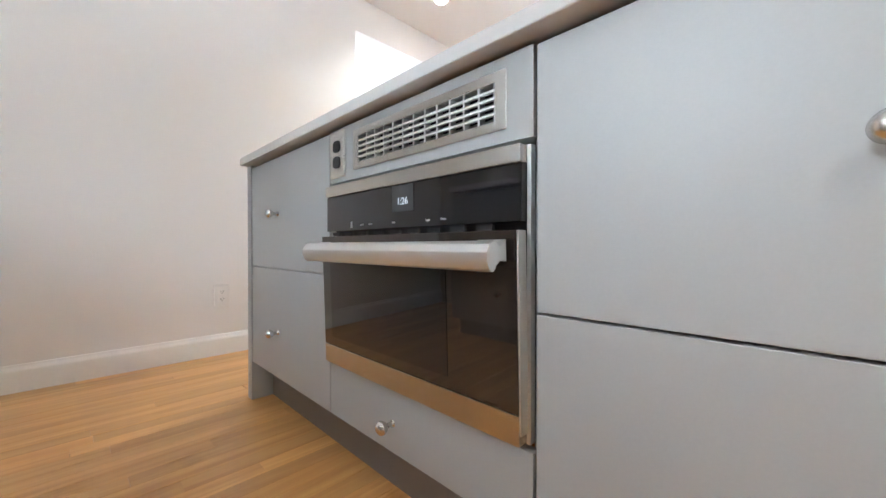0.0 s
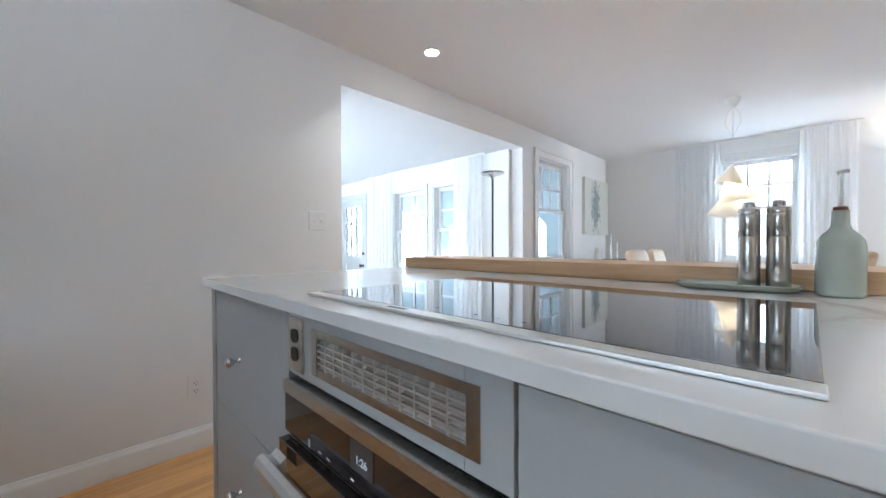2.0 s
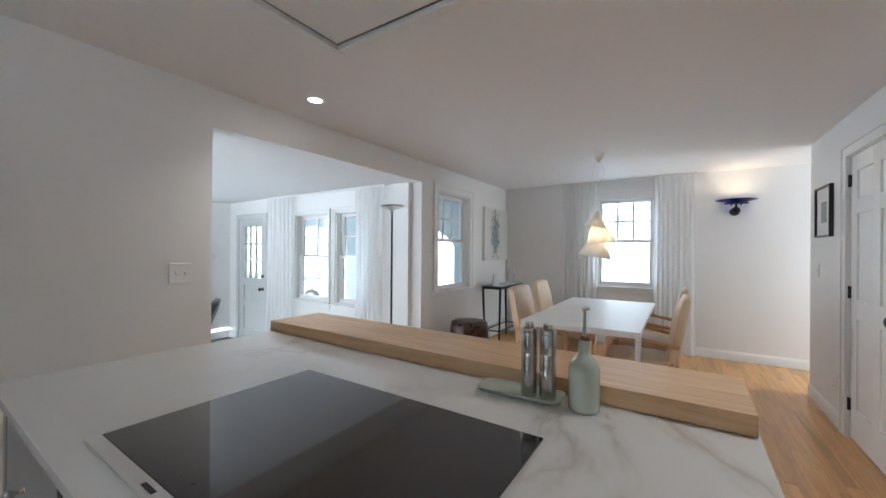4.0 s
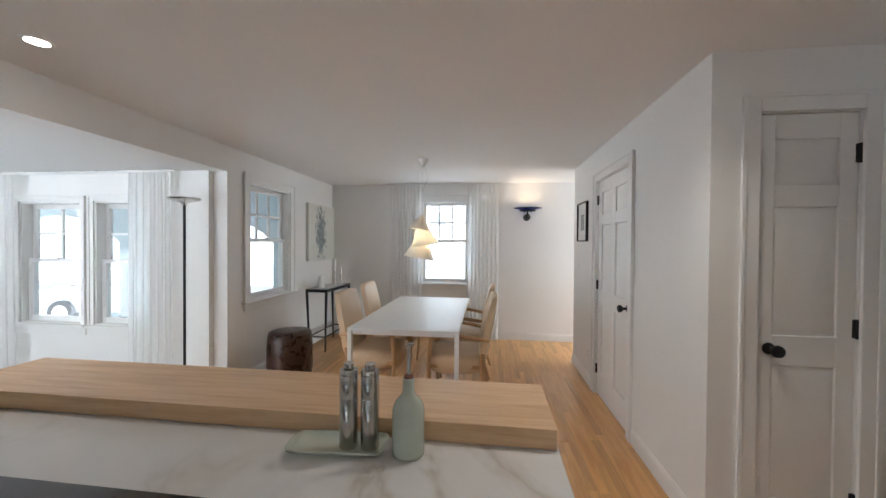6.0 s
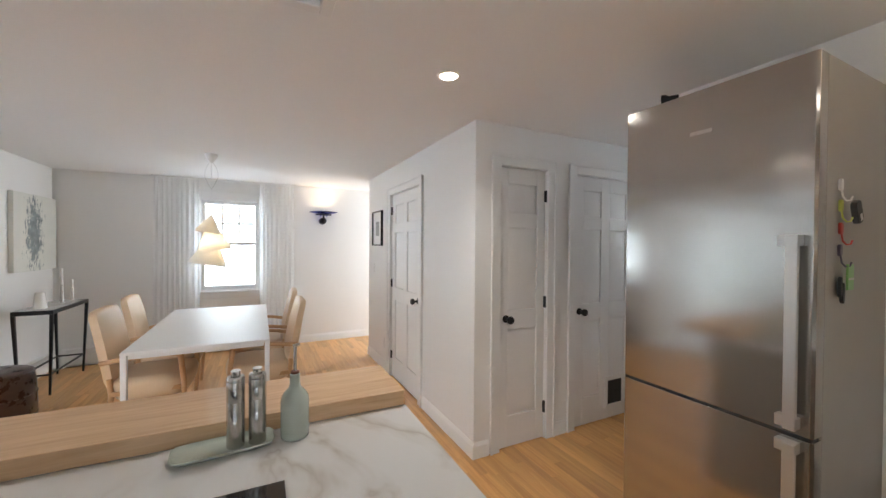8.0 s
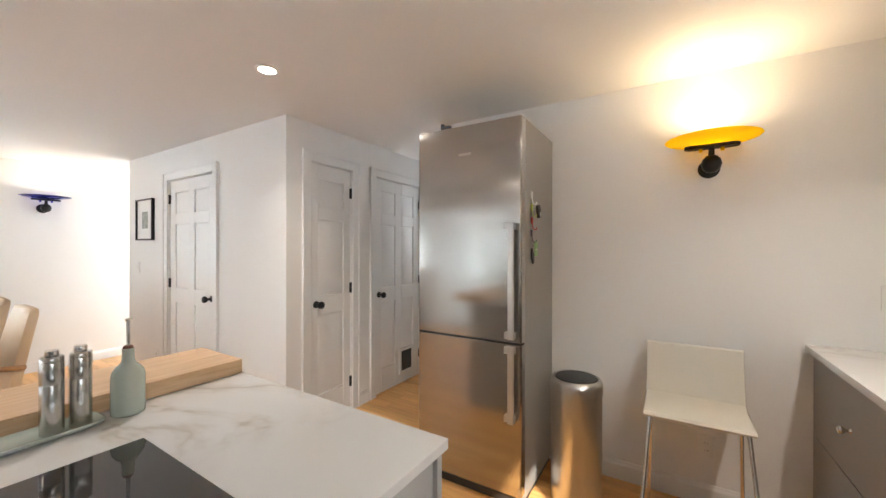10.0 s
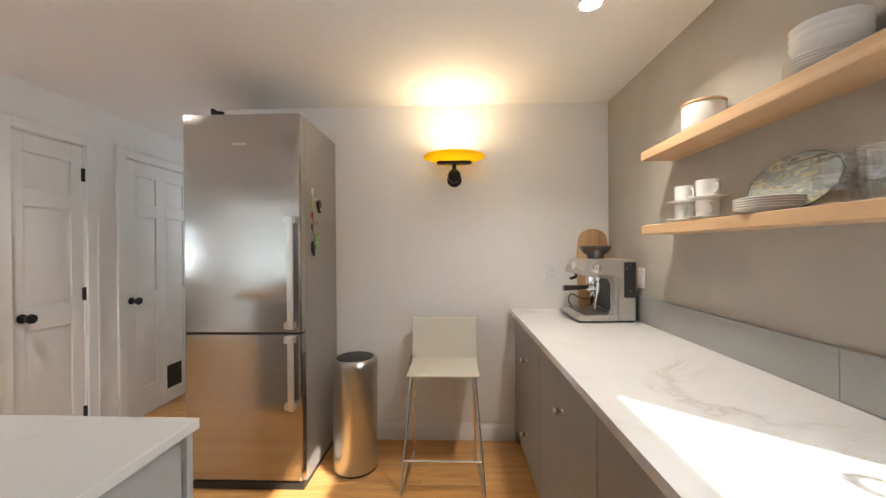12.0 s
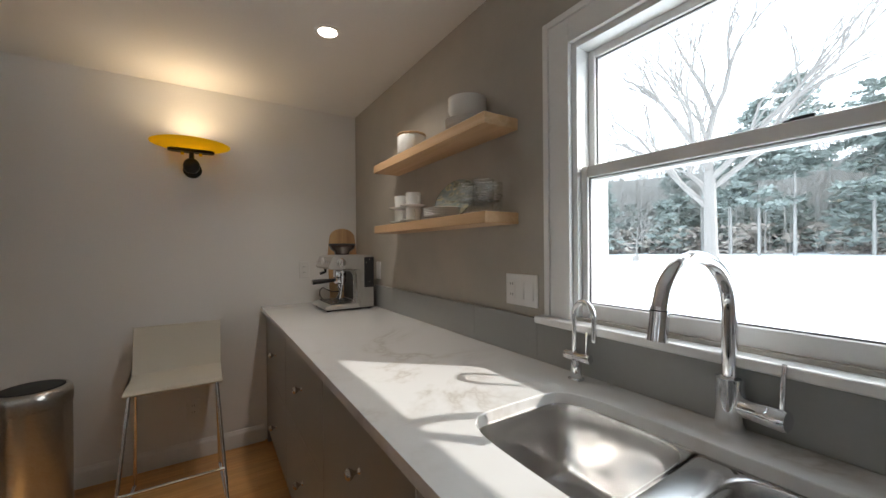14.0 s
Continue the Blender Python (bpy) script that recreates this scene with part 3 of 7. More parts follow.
def hung_window(n, w, zb, zt, rail, x, y, rz, grid, label, depth=0.16, casing=0.09, stool=True, cas=True, sd=0.05):
    """A double hung window; local x along the wall from 0 to w, y out of the room."""
    d = thing(f"window_{n}", x, y, 0, rz, label, "window", kind="structure")
    if cas:
        bm = B()
        for a, b, z0, z1 in ((-casing, 0.004, zb - 0.01, zt + casing), (w - 0.004, w + casing, zb - 0.01, zt + casing), (0.004, w - 0.004, zt - 0.004, zt + casing)):
            box(bm, a, b, -0.018, -0.001, z0, z1)
        for a, b, z0, z1 in ((-casing - 0.004, -casing + 0.018, zb - 0.01, zt + casing + 0.004), (w + casing - 0.018, w + casing + 0.004, zb - 0.01, zt + casing + 0.004), (-casing + 0.018, w + casing - 0.018, zt + casing - 0.018, zt + casing + 0.004)):
            box(bm, a, b, -0.027, -0.018, z0, z1)
        part("casing", bm, M["trim"], d, bevel=0.003)
    if stool:
        part("window_sill", Bx(-casing - (0.03 if n < 4 else 0.01), w + casing + (0.03 if n < 4 else 0.01), -0.05, sd - 0.001, zb - 0.035, zb - 0.01), M["trim"], d, bevel=0.006)
        if n > 1:
            part("apron", Bx(-casing, w + casing, -0.016, -0.001, zb - 0.11, zb - 0.035), M["trim"], d, bevel=0.003)
    bm = B()
    for a, b, z0, z1 in ((0.0, 0.022, zb, zt), (w - 0.022, w, zb, zt), (0.022, w - 0.022, zt - 0.022, zt), (0.022, w - 0.022, zb - 0.035, zb - 0.011)):
        box(bm, a, b, 0.0 if z1 > zb else sd, depth, z0, z1)
    part("window_frame", bm, M["trim"], d, bevel=0.002)
    for tag, y0, z0, z1, g in (("lower_sash", sd, zb - 0.0105, rail + 0.02, None), ("upper_sash", sd + 0.04, rail - 0.02, zt - 0.022, grid)):
        bm, s = B(), 0.042 if n > 1 else 0.022
        a, b = 0.022, w - 0.022
        bot = (0.065 if n > 1 else 0.054) if tag == "lower_sash" else 0.036
        top = 0.036 if tag == "lower_sash" else (0.045 if n > 1 else 0.024)
        box(bm, a, a + s, y0, y0 + 0.035, z0, z1)
        box(bm, b - s, b, y0, y0 + 0.035, z0, z1)
        box(bm, a + s, b - s, y0, y0 + 0.035, z0, z0 + bot)
        box(bm, a + s, b - s, y0, y0 + 0.035, z1 - top, z1)
        sash = part(tag, bm, M["trim"], d, bevel=0.004)
        if g:
            nx, nz = g
            for i in range(1, nx):
                u = a + s + (b - a - 2 * s) * i / nx
                part("muntin", Bx(u - 0.012, u + 0.012, y0 + 0.006, y0 + 0.03, z0 + bot, z1 - top), M["trim"], sash)
            for i in range(1, nz):
                v = z0 + bot + (z1 - top - z0 - bot) * i / nz
                part("muntin", Bx(a + s, b - s, y0 + 0.008, y0 + 0.028, v - 0.012, v + 0.012), M["trim"], sash)
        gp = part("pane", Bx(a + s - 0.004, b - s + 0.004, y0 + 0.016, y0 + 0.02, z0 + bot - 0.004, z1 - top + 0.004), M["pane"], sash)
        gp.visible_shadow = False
        if n == 1:
            bm = B()
            for p, q, r_, t_ in ((a + s, a + s + 0.004, z0 + bot, z1 - top), (b - s - 0.004, b - s, z0 + bot, z1 - top), (a + s + 0.004, b - s - 0.004, z0 + bot, z0 + bot + 0.004), (a + s + 0.004, b - s - 0.004, z1 - top - 0.004, z1 - top)):
                box(bm, p, q, y0 + 0.010, y0 + 0.016, r_, t_)
            part("glazing_gasket", bm, M["hatchgap"], sash, "thin grey rubber glazing gasket")
        if tag == "lower_sash":
            bm = B()
            box(bm, w / 2 - 0.024, w / 2 + 0.024, y0 + 0.006, y0 + 0.026, z1, z1 + 0.004)
            lathe(bm, [(0.009, 0), (0.008, 0.004)], w / 2 - 0.008, y0 + 0.016, 14, base=z1 + 0.003)
            box(bm, w / 2 - 0.014, w / 2 + 0.024, y0 + 0.012, y0 + 0.018, z1 + 0.005, z1 + 0.009)
            part("latch", bm, M["black"], sash, "small black sash lock")
    return d


hung_window(1, KW1 - KW0, KWB, KWT, 1.535, XW, KW0, 90, None, "white double-hung window above the sink with plain panes", sd=0.018)
hung_window(2, 0.78, 0.83, 2.04, 1.445, 4.58, YN, 0, (3, 2), "white double-hung window onto the porch, barred top sash", T)
hung_window(3, 0.73, 0.835, 2.075, 1.465, XE, 1.33, -90, (3, 2), "white double-hung dining window between sheer curtains", T)
hung_window(4, 0.70, LWB, LWT, 1.225, XL, LW1, -90, (2, 2), "white double-hung living room window beside its twin", T, 0.05)
hung_window(5, 0.60, LWB, LWT, 1.225, XL, 4.10, -90, (2, 2), "white double-hung living room window beside a curtain", T, 0.05)
# ---- ceiling fittings ----
def downlight(x, y):
    d = thing("ceiling_light", x, y, CEIL, 0, "small round recessed ceiling downlight with white trim, lit", "ceiling light", "recessed ceiling lights")
    part("trim_ring", lathe(B(), [(0.043, -0.001), (0.060, -0.001), (0.060, -0.004), (0.054, -0.007), (0.043, -0.005)], seg=32, cap0=False, cap1=False), M["white"], d)
    part("lens", lathe(B(), [(0.042, -0.001), (0.042, -0.003)], seg=28), M["lens"], d, "glowing frosted lens")


for x, y in DOWNLIGHTS:
    downlight(x, y)

hatch = thing("ceiling_hatch", 1.82, 1.03, CEIL, 0, "flush white access hatch in the ceiling with moulded trim", "ceiling hatch", kind="structure")
HX0, HX1, HY0, HY1 = 1.53, 2.185, 0.37, 1.76
bm = B()
for a, b, c, d in ((HX0, HX1, HY0, HY0 + 0.045), (HX0, HX1, HY1 - 0.045, HY1), (HX0, HX0 + 0.045, HY0 + 0.045, HY1 - 0.045), (HX1 - 0.045, HX1, HY0 + 0.045, HY1 - 0.045)):
    box(bm, a, b, c, d, CEIL - 0.028, CEIL - 0.001)
part("trim_frame", bm, M["trim"], hatch, w=True, bevel=0.005)
# grey sheet round the panel is painted shade of the hatch groove
part("shadow_gap", Bx(HX0 + 0.046, HX1 - 0.046, HY0 + 0.046, HY1 - 0.046, CEIL - 0.003, CEIL - 0.0005), M["hatchgap"], hatch, w=True)
part("panel", Bx(HX0 + 0.065, HX1 - 0.065, HY0 + 0.065, HY1 - 0.065, CEIL - 0.012, CEIL - 0.001), M["ceiling"], hatch, w=True, bevel=0.002)


def knob(parent, x, y, z, d, mat="satin"):
    """A round cabinet knob that stands out along x by the sign d."""
    part("knob", lathe(B(), [(0.009, 0.0), (0.006, d * 0.004), (0.0055, d * 0.014), (0.011, d * 0.019), (0.0155, d * 0.026), (0.0145, d * 0.033), (0.008, d * 0.038), (0.001, d * 0.039)], y, z, 24, axis="x", base=x), M[mat], parent, "round brushed nickel knob", w=True, smooth=60)


# ---- island ----
ISLAND_TURN = Matrix.Translation((1.1, 0.6, 0)) @ Matrix.Rotation(radians(-0.6), 4, "Z") @ Matrix.Translation((-1.1, -0.6, 0))
SECTION[0] = ISLAND_TURN @ Matrix.Translation((0.005, 0.808 - 0.949 * 0.732, 0.885 * 0.06)) @ Matrix.Diagonal((1, 0.949, 0.94, 1))
IX, IY0, IY1 = 1.115, 0.072, 1.986
GL = 0.0018


def island_unit(y0, y1, label, fronts, knobs):
    u = thing("island_cabinet", 1.4, (y0 + y1) / 2, 0, 0, label, "kitchen cabinet", "island cabinets")
    part("carcass", Bx(IX + 0.022, 2.08, y0, y1, 0.095, 0.884), M["cab"], u, w=True)
    for z0, z1 in fronts:
        part("drawer_front", Bx(IX, IX + 0.02, y0 + GL, y1 - GL, z0, z1), M["cab"], u, w=True, bevel=0.0012)
    for y, z in knobs:
        knob(u, IX, y, z, -1)
    return u


island_unit(1.356, IY1, "grey lacquered two-drawer island cabinet beside the wall", [(0.10, 0.481), (0.485, 0.872)], [(1.725, 0.675), (1.725, 0.26)])
island_unit(IY0, 0.716, "grey lacquered two-drawer island cabinet under the worktop end", [(0.10, 0.458), (0.462, 0.872)], [(0.372, 0.662), (0.372, 0.26)])
oven_unit = thing("oven_cabinet", 1.4, 1.055, 0, 0, "grey lacquered oven housing with a lower drawer and vent panel", "kitchen cabinet")
part("carcass", Bx(1.72, 2.08, 0.718, 1.354, 0.095, 0.884), M["cab"], oven_unit, w=True)
part("side_cheek", Bx(IX + 0.022, 1.72, 0.717, 0.730, 0.095, 0.884), M["cab"], oven_unit, w=True)
part("side_cheek", Bx(IX + 0.022, 1.72, 1.345, 1.356, 0.095, 0.884), M["cab"], oven_unit, w=True)
part("drawer_front", Bx(IX, IX + 0.02, 0.718 + GL, 1.354 - GL, 0.10, 0.240), M["cab"], oven_unit, w=True, bevel=0.0012)
knob(oven_unit, IX, 1.075, 0.165, -1)
VZ0, VZ1 = 0.733, 0.876
bm = B()
for a, b, c, d in ((0.720, 0.797, VZ0, VZ1), (1.218, 1.353, VZ0, VZ1), (0.797, 1.218, VZ0, 0.773), (0.797, 1.218, 0.839, VZ1)):
    box(bm, IX, IX + 0.02, a, b, c, d)
part("vent_panel", bm, M["cab"], oven_unit, w=True, bevel=0.0012)
part("shelf", Bx(IX + 0.03, 1.72, 0.730, 1.345, 0.243, 0.247), M["cab"], oven_unit, w=True)

grille = thing("vent_grille", IX, 1.006, 0.755, 0, "brushed steel louvred vent grille above the oven", "vent grille")
G0, G1, GZ0, GZ1 = 0.768, 1.232, 0.755, 0.855
bm = B()
for a, b, c, d in ((G0, G0 + 0.024, GZ0, GZ1), (G1 - 0.024, G1, GZ0, GZ1), (G0 + 0.024, G1 - 0.024, GZ0, GZ0 + 0.017), (G0 + 0.024, G1 - 0.024, GZ1 - 0.017, GZ1)):
    box(bm, IX - 0.003, IX - 0.0005, a, b, c, d)
part("frame", bm, M["steelh"], grille, w=True, bevel=0.001)
iy0, iy1, iz0, iz1 = G0 + 0.024, G1 - 0.024, GZ0 + 0.017, GZ1 - 0.017
for i in range(1, 12):
    y = iy0 + (iy1 - iy0) * i / 12
    part("bar", Bx(IX - 0.002, IX + 0.012, y - 0.0021, y + 0.0021, iz0, iz1), M["alu"], grille, w=True)
for i in range(1, 5):
    z = iz0 + (iz1 - iz0) * i / 5
    part("bar", Bx(IX - 0.0022, IX + 0.004, iy0, iy1, z - 0.0020, z + 0.0020), M["alu"], grille, w=True)
for i in range(5):
    z = iz0 + (iz1 - iz0) * (i + 0.5) / 5
    bm = prism(B(), [(IX + 0.001, z - 0.0062), (IX + 0.002, z - 0.0066), (IX + 0.014, z + 0.003), (IX + 0.013, z + 0.0045)], iy0, iy1, "y")
    part("louvre", bm, M["alu"], grille, w=True)
# near-black sheet paints the shade behind the louvres
part("backing", Bx(IX + 0.05, IX + 0.052, iy0 - 0.02, iy1 + 0.02, iz0 - 0.02, iz1 + 0.02), M["gap"], grille, w=True)


def socket(name, M4, gang, label, plate="white", face="white", slots="plastic", decora=False):
    """A wall plate: local x along the wall, y out of the room, origin at its middle."""
    d = new(name)
    d.empty_display_size = 0.05
    d.matrix_basis = M4
    tagged(d, label, "electrical outlet" if gang[0] == "o" else "light switch")
    wd = 0.035 + 0.023 * (len(gang) - 1)
    h = 0.0585
    part("plate", Bx(-wd, wd, -0.006, 0.0, -h, h), M[plate], d, bevel=0.003)
    for i, g in enumerate(gang):
        cx = (i - (len(gang) - 1) / 2) * 0.046
        if g == "o":
            for s in (-1, 1):
                f = part("receptacle", prism(B(), oval(0.0165, 0.0145, 3, 24, cx, s * 0.0195), -0.0085, -0.006, "y"), M[face], d)
                for q in (-0.006, 0.006):
                    part("slot", Bx(cx + q - 0.0011, cx + q + 0.0011, -0.0092, -0.0085, s * 0.0195 - 0.002, s * 0.0195 + 0.006), M[slots], f)
                part("ground_hole", lathe(B(), [(0.0022, -0.0092), (0.0022, -0.0085)], cx, s * 0.0195 - 0.0075, 10, axis="y"), M[slots], f)
        elif g == "u":
            f = part("receptacle", Bx(cx - 0.0165, cx + 0.0165, -0.0085, -0.006, -0.033, 0.033), M[face], d, bevel=0.001)
            for s in (-1, 1):
                for q in (-0.006, 0.006):
                    part("slot", Bx(cx + q - 0.0011, cx + q + 0.0011, -0.0092, -0.0085, s * 0.02 - 0.003, s * 0.02 + 0.005), M[slots], f)
        elif g == "s":
            part("switch", prism(B(), [(-0.006, -0.012), (-0.0135, 0.004), (-0.0115, 0.012), (-0.006, 0.012)], cx - 0.005, cx + 0.005, "x"), M[face], d, bevel=0.0008)
        else:
            part("switch", prism(B(), [(-0.006, -0.033), (-0.0105, -0.033), (-0.0075, 0.033), (-0.006, 0.033)], cx - 0.0165, cx + 0.0165, "x"), M[face], d, bevel=0.001)
    return d


socket("electrical_outlet", pose(1.1275, 1.352, 0.811, 0, 0, -90.6), "o", "steel double outlet set in the island beside the vent", "steel", "plastic", "gap")
socket("light_switch", pose(1.887, YN, 1.18), "ss", "white two-gang switch plate beside the living room opening")
socket("electrical_outlet", pose(1.228, YN, 0.317), "o", "white double outlet low on the kitchen wall", slots="gap")
socket("electrical_outlet", pose(-0.219, YS, 1.156, 0, 0, 180), "u", "white outlet above the counter near the coffee machine", slots="gap")
socket("electrical_outlet", pose(0.453, YS, 0.312, 0, 0, 180), "u", "white outlet low on the wall behind the stool", slots="gap")
socket("light_switch", pose(XW, 0.300, 1.147, 0, 0, 90), "urr", "white triple plate with outlet and two rocker switches")
socket("light_switch", pose(XW, -1.051, 1.158, 0, 0, 90), "r", "white rocker switch beside the coffee machine")
socket("light_switch", pose(5.42, CY, 1.17, 0, 0, 180), "s", "white switch below the framed picture")
socket("electrical_outlet", pose(4.98, CY, 0.31, 0, 0, 180), "o", "white outlet low beside the closet door", slots="gap")

bm = B()
box(bm, 1.19, 1.21, IY0, IY1, -0.055, 0.094)
solid("island_plinth", bm, M["toe"], "recessed toe kick under the island, floor reflection painted in", "toe kick", "")
panel = thing("island_end_panel", 1.5, 2.0, -0.0555, 0, "grey lacquered full-height end panel of the island", "end panel")
part("panel", Bx(1.112, 2.10, 1.988, 2.030, -0.055, 0.884), M["cab"], panel, w=True, bevel=0.0015)
panel = thing("island_end_panel", 1.5, 0.05, -0.0555, 0, "grey lacquered end panel at the open end of the island", "end panel")
part("panel", Bx(1.104, 2.10, 0.048, 0.070, -0.055, 0.884), M["cab"], panel, w=True, bevel=0.0015)
solid("island_back_panel", Bx(2.10, 2.12, 0.048, 2.022, -0.055, 0.884), M["cab"], "grey back panel of the island under the oak bar", "end panel", "")
solid("island_worktop", Bx(1.086, 2.15, 0.046, 2.034, 0.886, 0.915), M["marble"], "white quartz island worktop with soft grey veins", "worktop", "", bevel=0.003)
solid("oak_bar", Bx(1.982, 2.278, 0.052, 2.036, 0.9165, 0.970), M["oak"], "thick pale oak breakfast bar top with clear grain", "bar top", "", bevel=0.002)

# oven
oven = thing("oven", IX, 1.06, 0.25, 0, "built-in black glass steam oven with steel trim, door slightly ajar", "oven")
O0, O1 = 0.732, 1.343
part("body", Bx(IX + 0.01, 1.66, O0 + 0.004, O1 - 0.004, 0.252, 0.724), M["black"], oven, w=True)
part("top_trim", Bx(IX - 0.018, IX + 0.01, O0, O1, 0.694, 0.722), M["steelh"], oven, "brushed steel strip", w=True, bevel=0.001)
cp = part("control_panel", Bx(IX - 0.014, IX + 0.01, O0, O1, 0.602, 0.693), M["blackglass"], oven, "black glass touch control panel", w=True, bevel=0.001)
disp = part("display", Bx(IX - 0.0152, IX - 0.0142, 0.984, 1.055, 0.636, 0.692), M["displaybg"], cp, "small grey clock screen", w=True)


def ajar(bm):
    """Leans an upright piece out about the oven door's lower hinge."""
    for v in bm.verts:
        v.co.x -= 0.010 * (v.co.z - 0.252) / 0.336
    return bm


part("door", ajar(Bx(IX - 0.018, IX + 0.004, O0, O1, 0.302, 0.588)), M["ovenglass"], oven, "dark glass oven door", w=True, bevel=0.001)
part("door_trim", ajar(Bx(IX - 0.0185, IX + 0.004, O0, O1, 0.252, 0.3005)), M["steelh"], oven, "brushed steel lower strip", w=True, bevel=0.001)
part("window_inner_frame", ajar(Bx(IX - 0.0188, IX - 0.0182, O0 + 0.15, O1 - 0.04, 0.325, 0.52)), M["blackglass"], oven, w=True)
part("door_end_strip", ajar(Bx(IX - 0.017, IX + 0.003, O0 - 0.0035, O0 - 0.0005, 0.27, 0.588)), M["alu"], oven, "thin steel door edge", w=True)
part("side_gap_trim", Bx(IX + 0.0, IX + 0.012, O0 - 0.008, O0 - 0.001, 0.252, 0.722), M["alu"], oven, w=True)
for i in range(9):
    y = O0 + 0.06 + i * 0.062
    part("vent_slot", Bx(IX - 0.008, IX - 0.002, y, y + 0.035, 0.5905, 0.5985), M["plastic"], oven, w=True)
prof = [(-0.078, 0.529), (-0.084, 0.541), (-0.084, 0.555), (-0.077, 0.567), (-0.066, 0.572), (-0.058, 0.566), (-0.060, 0.545), (-0.064, 0.530), (-0.070, 0.525)]
hd = part("handle", prism(B(), [(IX + a, z) for a, z in prof], 0.740, 1.333, "y"), M["alu"], oven, "wide pale metal bar handle", w=True, bevel=0.0015)
for y in (0.742, 1.275):
    pr = [(IX - 0.066, 0.530), (IX - 0.066, 0.566), (IX - 0.050, 0.564), (IX - 0.038, 0.574), (IX - 0.036, 0.540), (IX - 0.050, 0.542)]
    part("bracket", prism(B(), pr, y, y + 0.055, "y"), M["alu"], hd, w=True, bevel=0.001)


def text_on(name, body, size, m4, mat, parent, label=""):
    """Raised lettering, turned into a mesh."""
    cu = bpy.data.curves.new(name, "FONT")
    cu.body, cu.size, cu.extrude = body, size, 0.0003
    cu.align_x, cu.align_y = "CENTER", "CENTER"
    tmp = bpy.data.objects.new(name, cu)
    scene.collection.objects.link(tmp)
    bpy.context.view_layer.update()
    me = bpy.data.meshes.new_from_object(tmp.evaluated_get(bpy.context.evaluated_depsgraph_get()))
    bpy.data.objects.remove(tmp)
    me.materials.clear()
    me.materials.append(mat)
    root = parent
    while root.parent:
        root = root.parent
    me.transform(root.matrix_basis.inverted() @ m4)
    ob = new(name, me)
    ob.parent = parent
    return tagged(ob, label)


FX = Matrix.Rotation(radians(-90), 4, "Z") @ Matrix.Rotation(radians(90), 4, "X")
text_on("clock_digits", "1:26", 0.021, SECTION[0] @ Matrix.Translation((IX - 0.0155, 1.019, 0.657)) @ FX, M["display"], cp, "pale clock digits")
text_on("key_word", "Light", 0.0065, SECTION[0] @ Matrix.Translation((IX - 0.0145, 0.942, 0.614)) @ FX, M["white"], cp)
text_on("key_word", "Timer", 0.0065, SECTION[0] @ Matrix.Translation((IX - 0.0145, 0.900, 0.614)) @ FX, M["white"], cp)
for y, w_ in ((1.045, 0.010), (1.13, 0.014), (1.165, 0.014)):
    part("key_mark", Bx(IX - 0.0146, IX - 0.0141, y, y + w_, 0.6125, 0.616), M["white"], cp, w=True)
part("power_key", Bx(IX - 0.0150, IX - 0.0141, 1.215, 1.222, 0.608, 0.624), M["alu"], cp, w=True)
part("maker_mark", Bx(IX - 0.0190, IX - 0.0186, 1.035, 1.085, 0.272, 0.281), M["plastic"], oven, "small dark maker mark bar", w=True)

# cooktop
hob = thing("cooktop", 1.42, 0.893, 0.915, 0, "flush black glass induction cooktop with a steel front strip", "cooktop")
part("glass", Bx(1.176, 1.708, 0.468, 1.322, 0.9155, 0.921), M["blackglass"], hob, w=True, bevel=0.0015)
fs = part("front_strip", Bx(1.146, 1.175, 0.466, 1.324, 0.9155, 0.9212), M["alu"], hob, "brushed metal front edge strip", w=True, bevel=0.0015)
part("maker_mark", Bx(1.156, 1.165, 0.975, 1.025, 0.9212, 0.9216), M["plastic"], fs, "small dark maker mark bar", w=True)
for cx, cy, n in ((1.42, 0.9, 5),):
    for i in range(9):
        part("control_mark", Bx(1.205, 1.2065 + 0.003 * (i % 2), 0.72 + i * 0.045, 0.722 + i * 0.045 + 0.004, 0.92105, 0.9212), M["gap"], hob, w=True)

# tray, mills, bottle
SECTION[0] = Matrix.Identity(4)
TOP = 0.9135
tray = thing("serving_tray", 1.928, 0.688, TOP, 4, "small pale green glazed tray with a curled lip on the worktop", "tray")
def rrect(hx, hy, z, n=8):
    return [(x, y, z) for x, y in oval(hx, hy, n, 40)]
part("dish", loft(B(), [rrect(0.038, 0.106, 0.001), rrect(0.048, 0.117, 0.008), rrect(0.052, 0.122, 0.015), rrect(0.049, 0.119, 0.016), rrect(0.044, 0.113, 0.009), rrect(0.036, 0.103, 0.005)]), M["celadon"], tray, smooth=60)
def pepper_mill(x, y, z, label):
    d = thing("pepper_mill", x, y, z, 0, label, "pepper mill", "pepper and salt mills")
    part("body", lathe(B(), [(0.0215, 0), (0.0225, 0.002), (0.0225, 0.122), (0.022, 0.123), (0.0225, 0.124), (0.0225, 0.176), (0.0215, 0.178)], seg=36), M["mill"], d)
    part("cap", lathe(B(), [(0.0222, 0.179), (0.0222, 0.188), (0.020, 0.191), (0.013, 0.192)], seg=36), M["mill"], d)
    part("finial", lathe(B(), [(0.0125, 0.193), (0.013, 0.194), (0.013, 0.205), (0.011, 0.207)], seg=28), M["satin"], d)
pepper_mill(1.928, 0.662, TOP + 0.0055, "tall cylindrical brushed steel mill standing on the green tray")
pepper_mill(1.930, 0.609, TOP + 0.0055, "tall cylindrical brushed steel mill beside its twin")
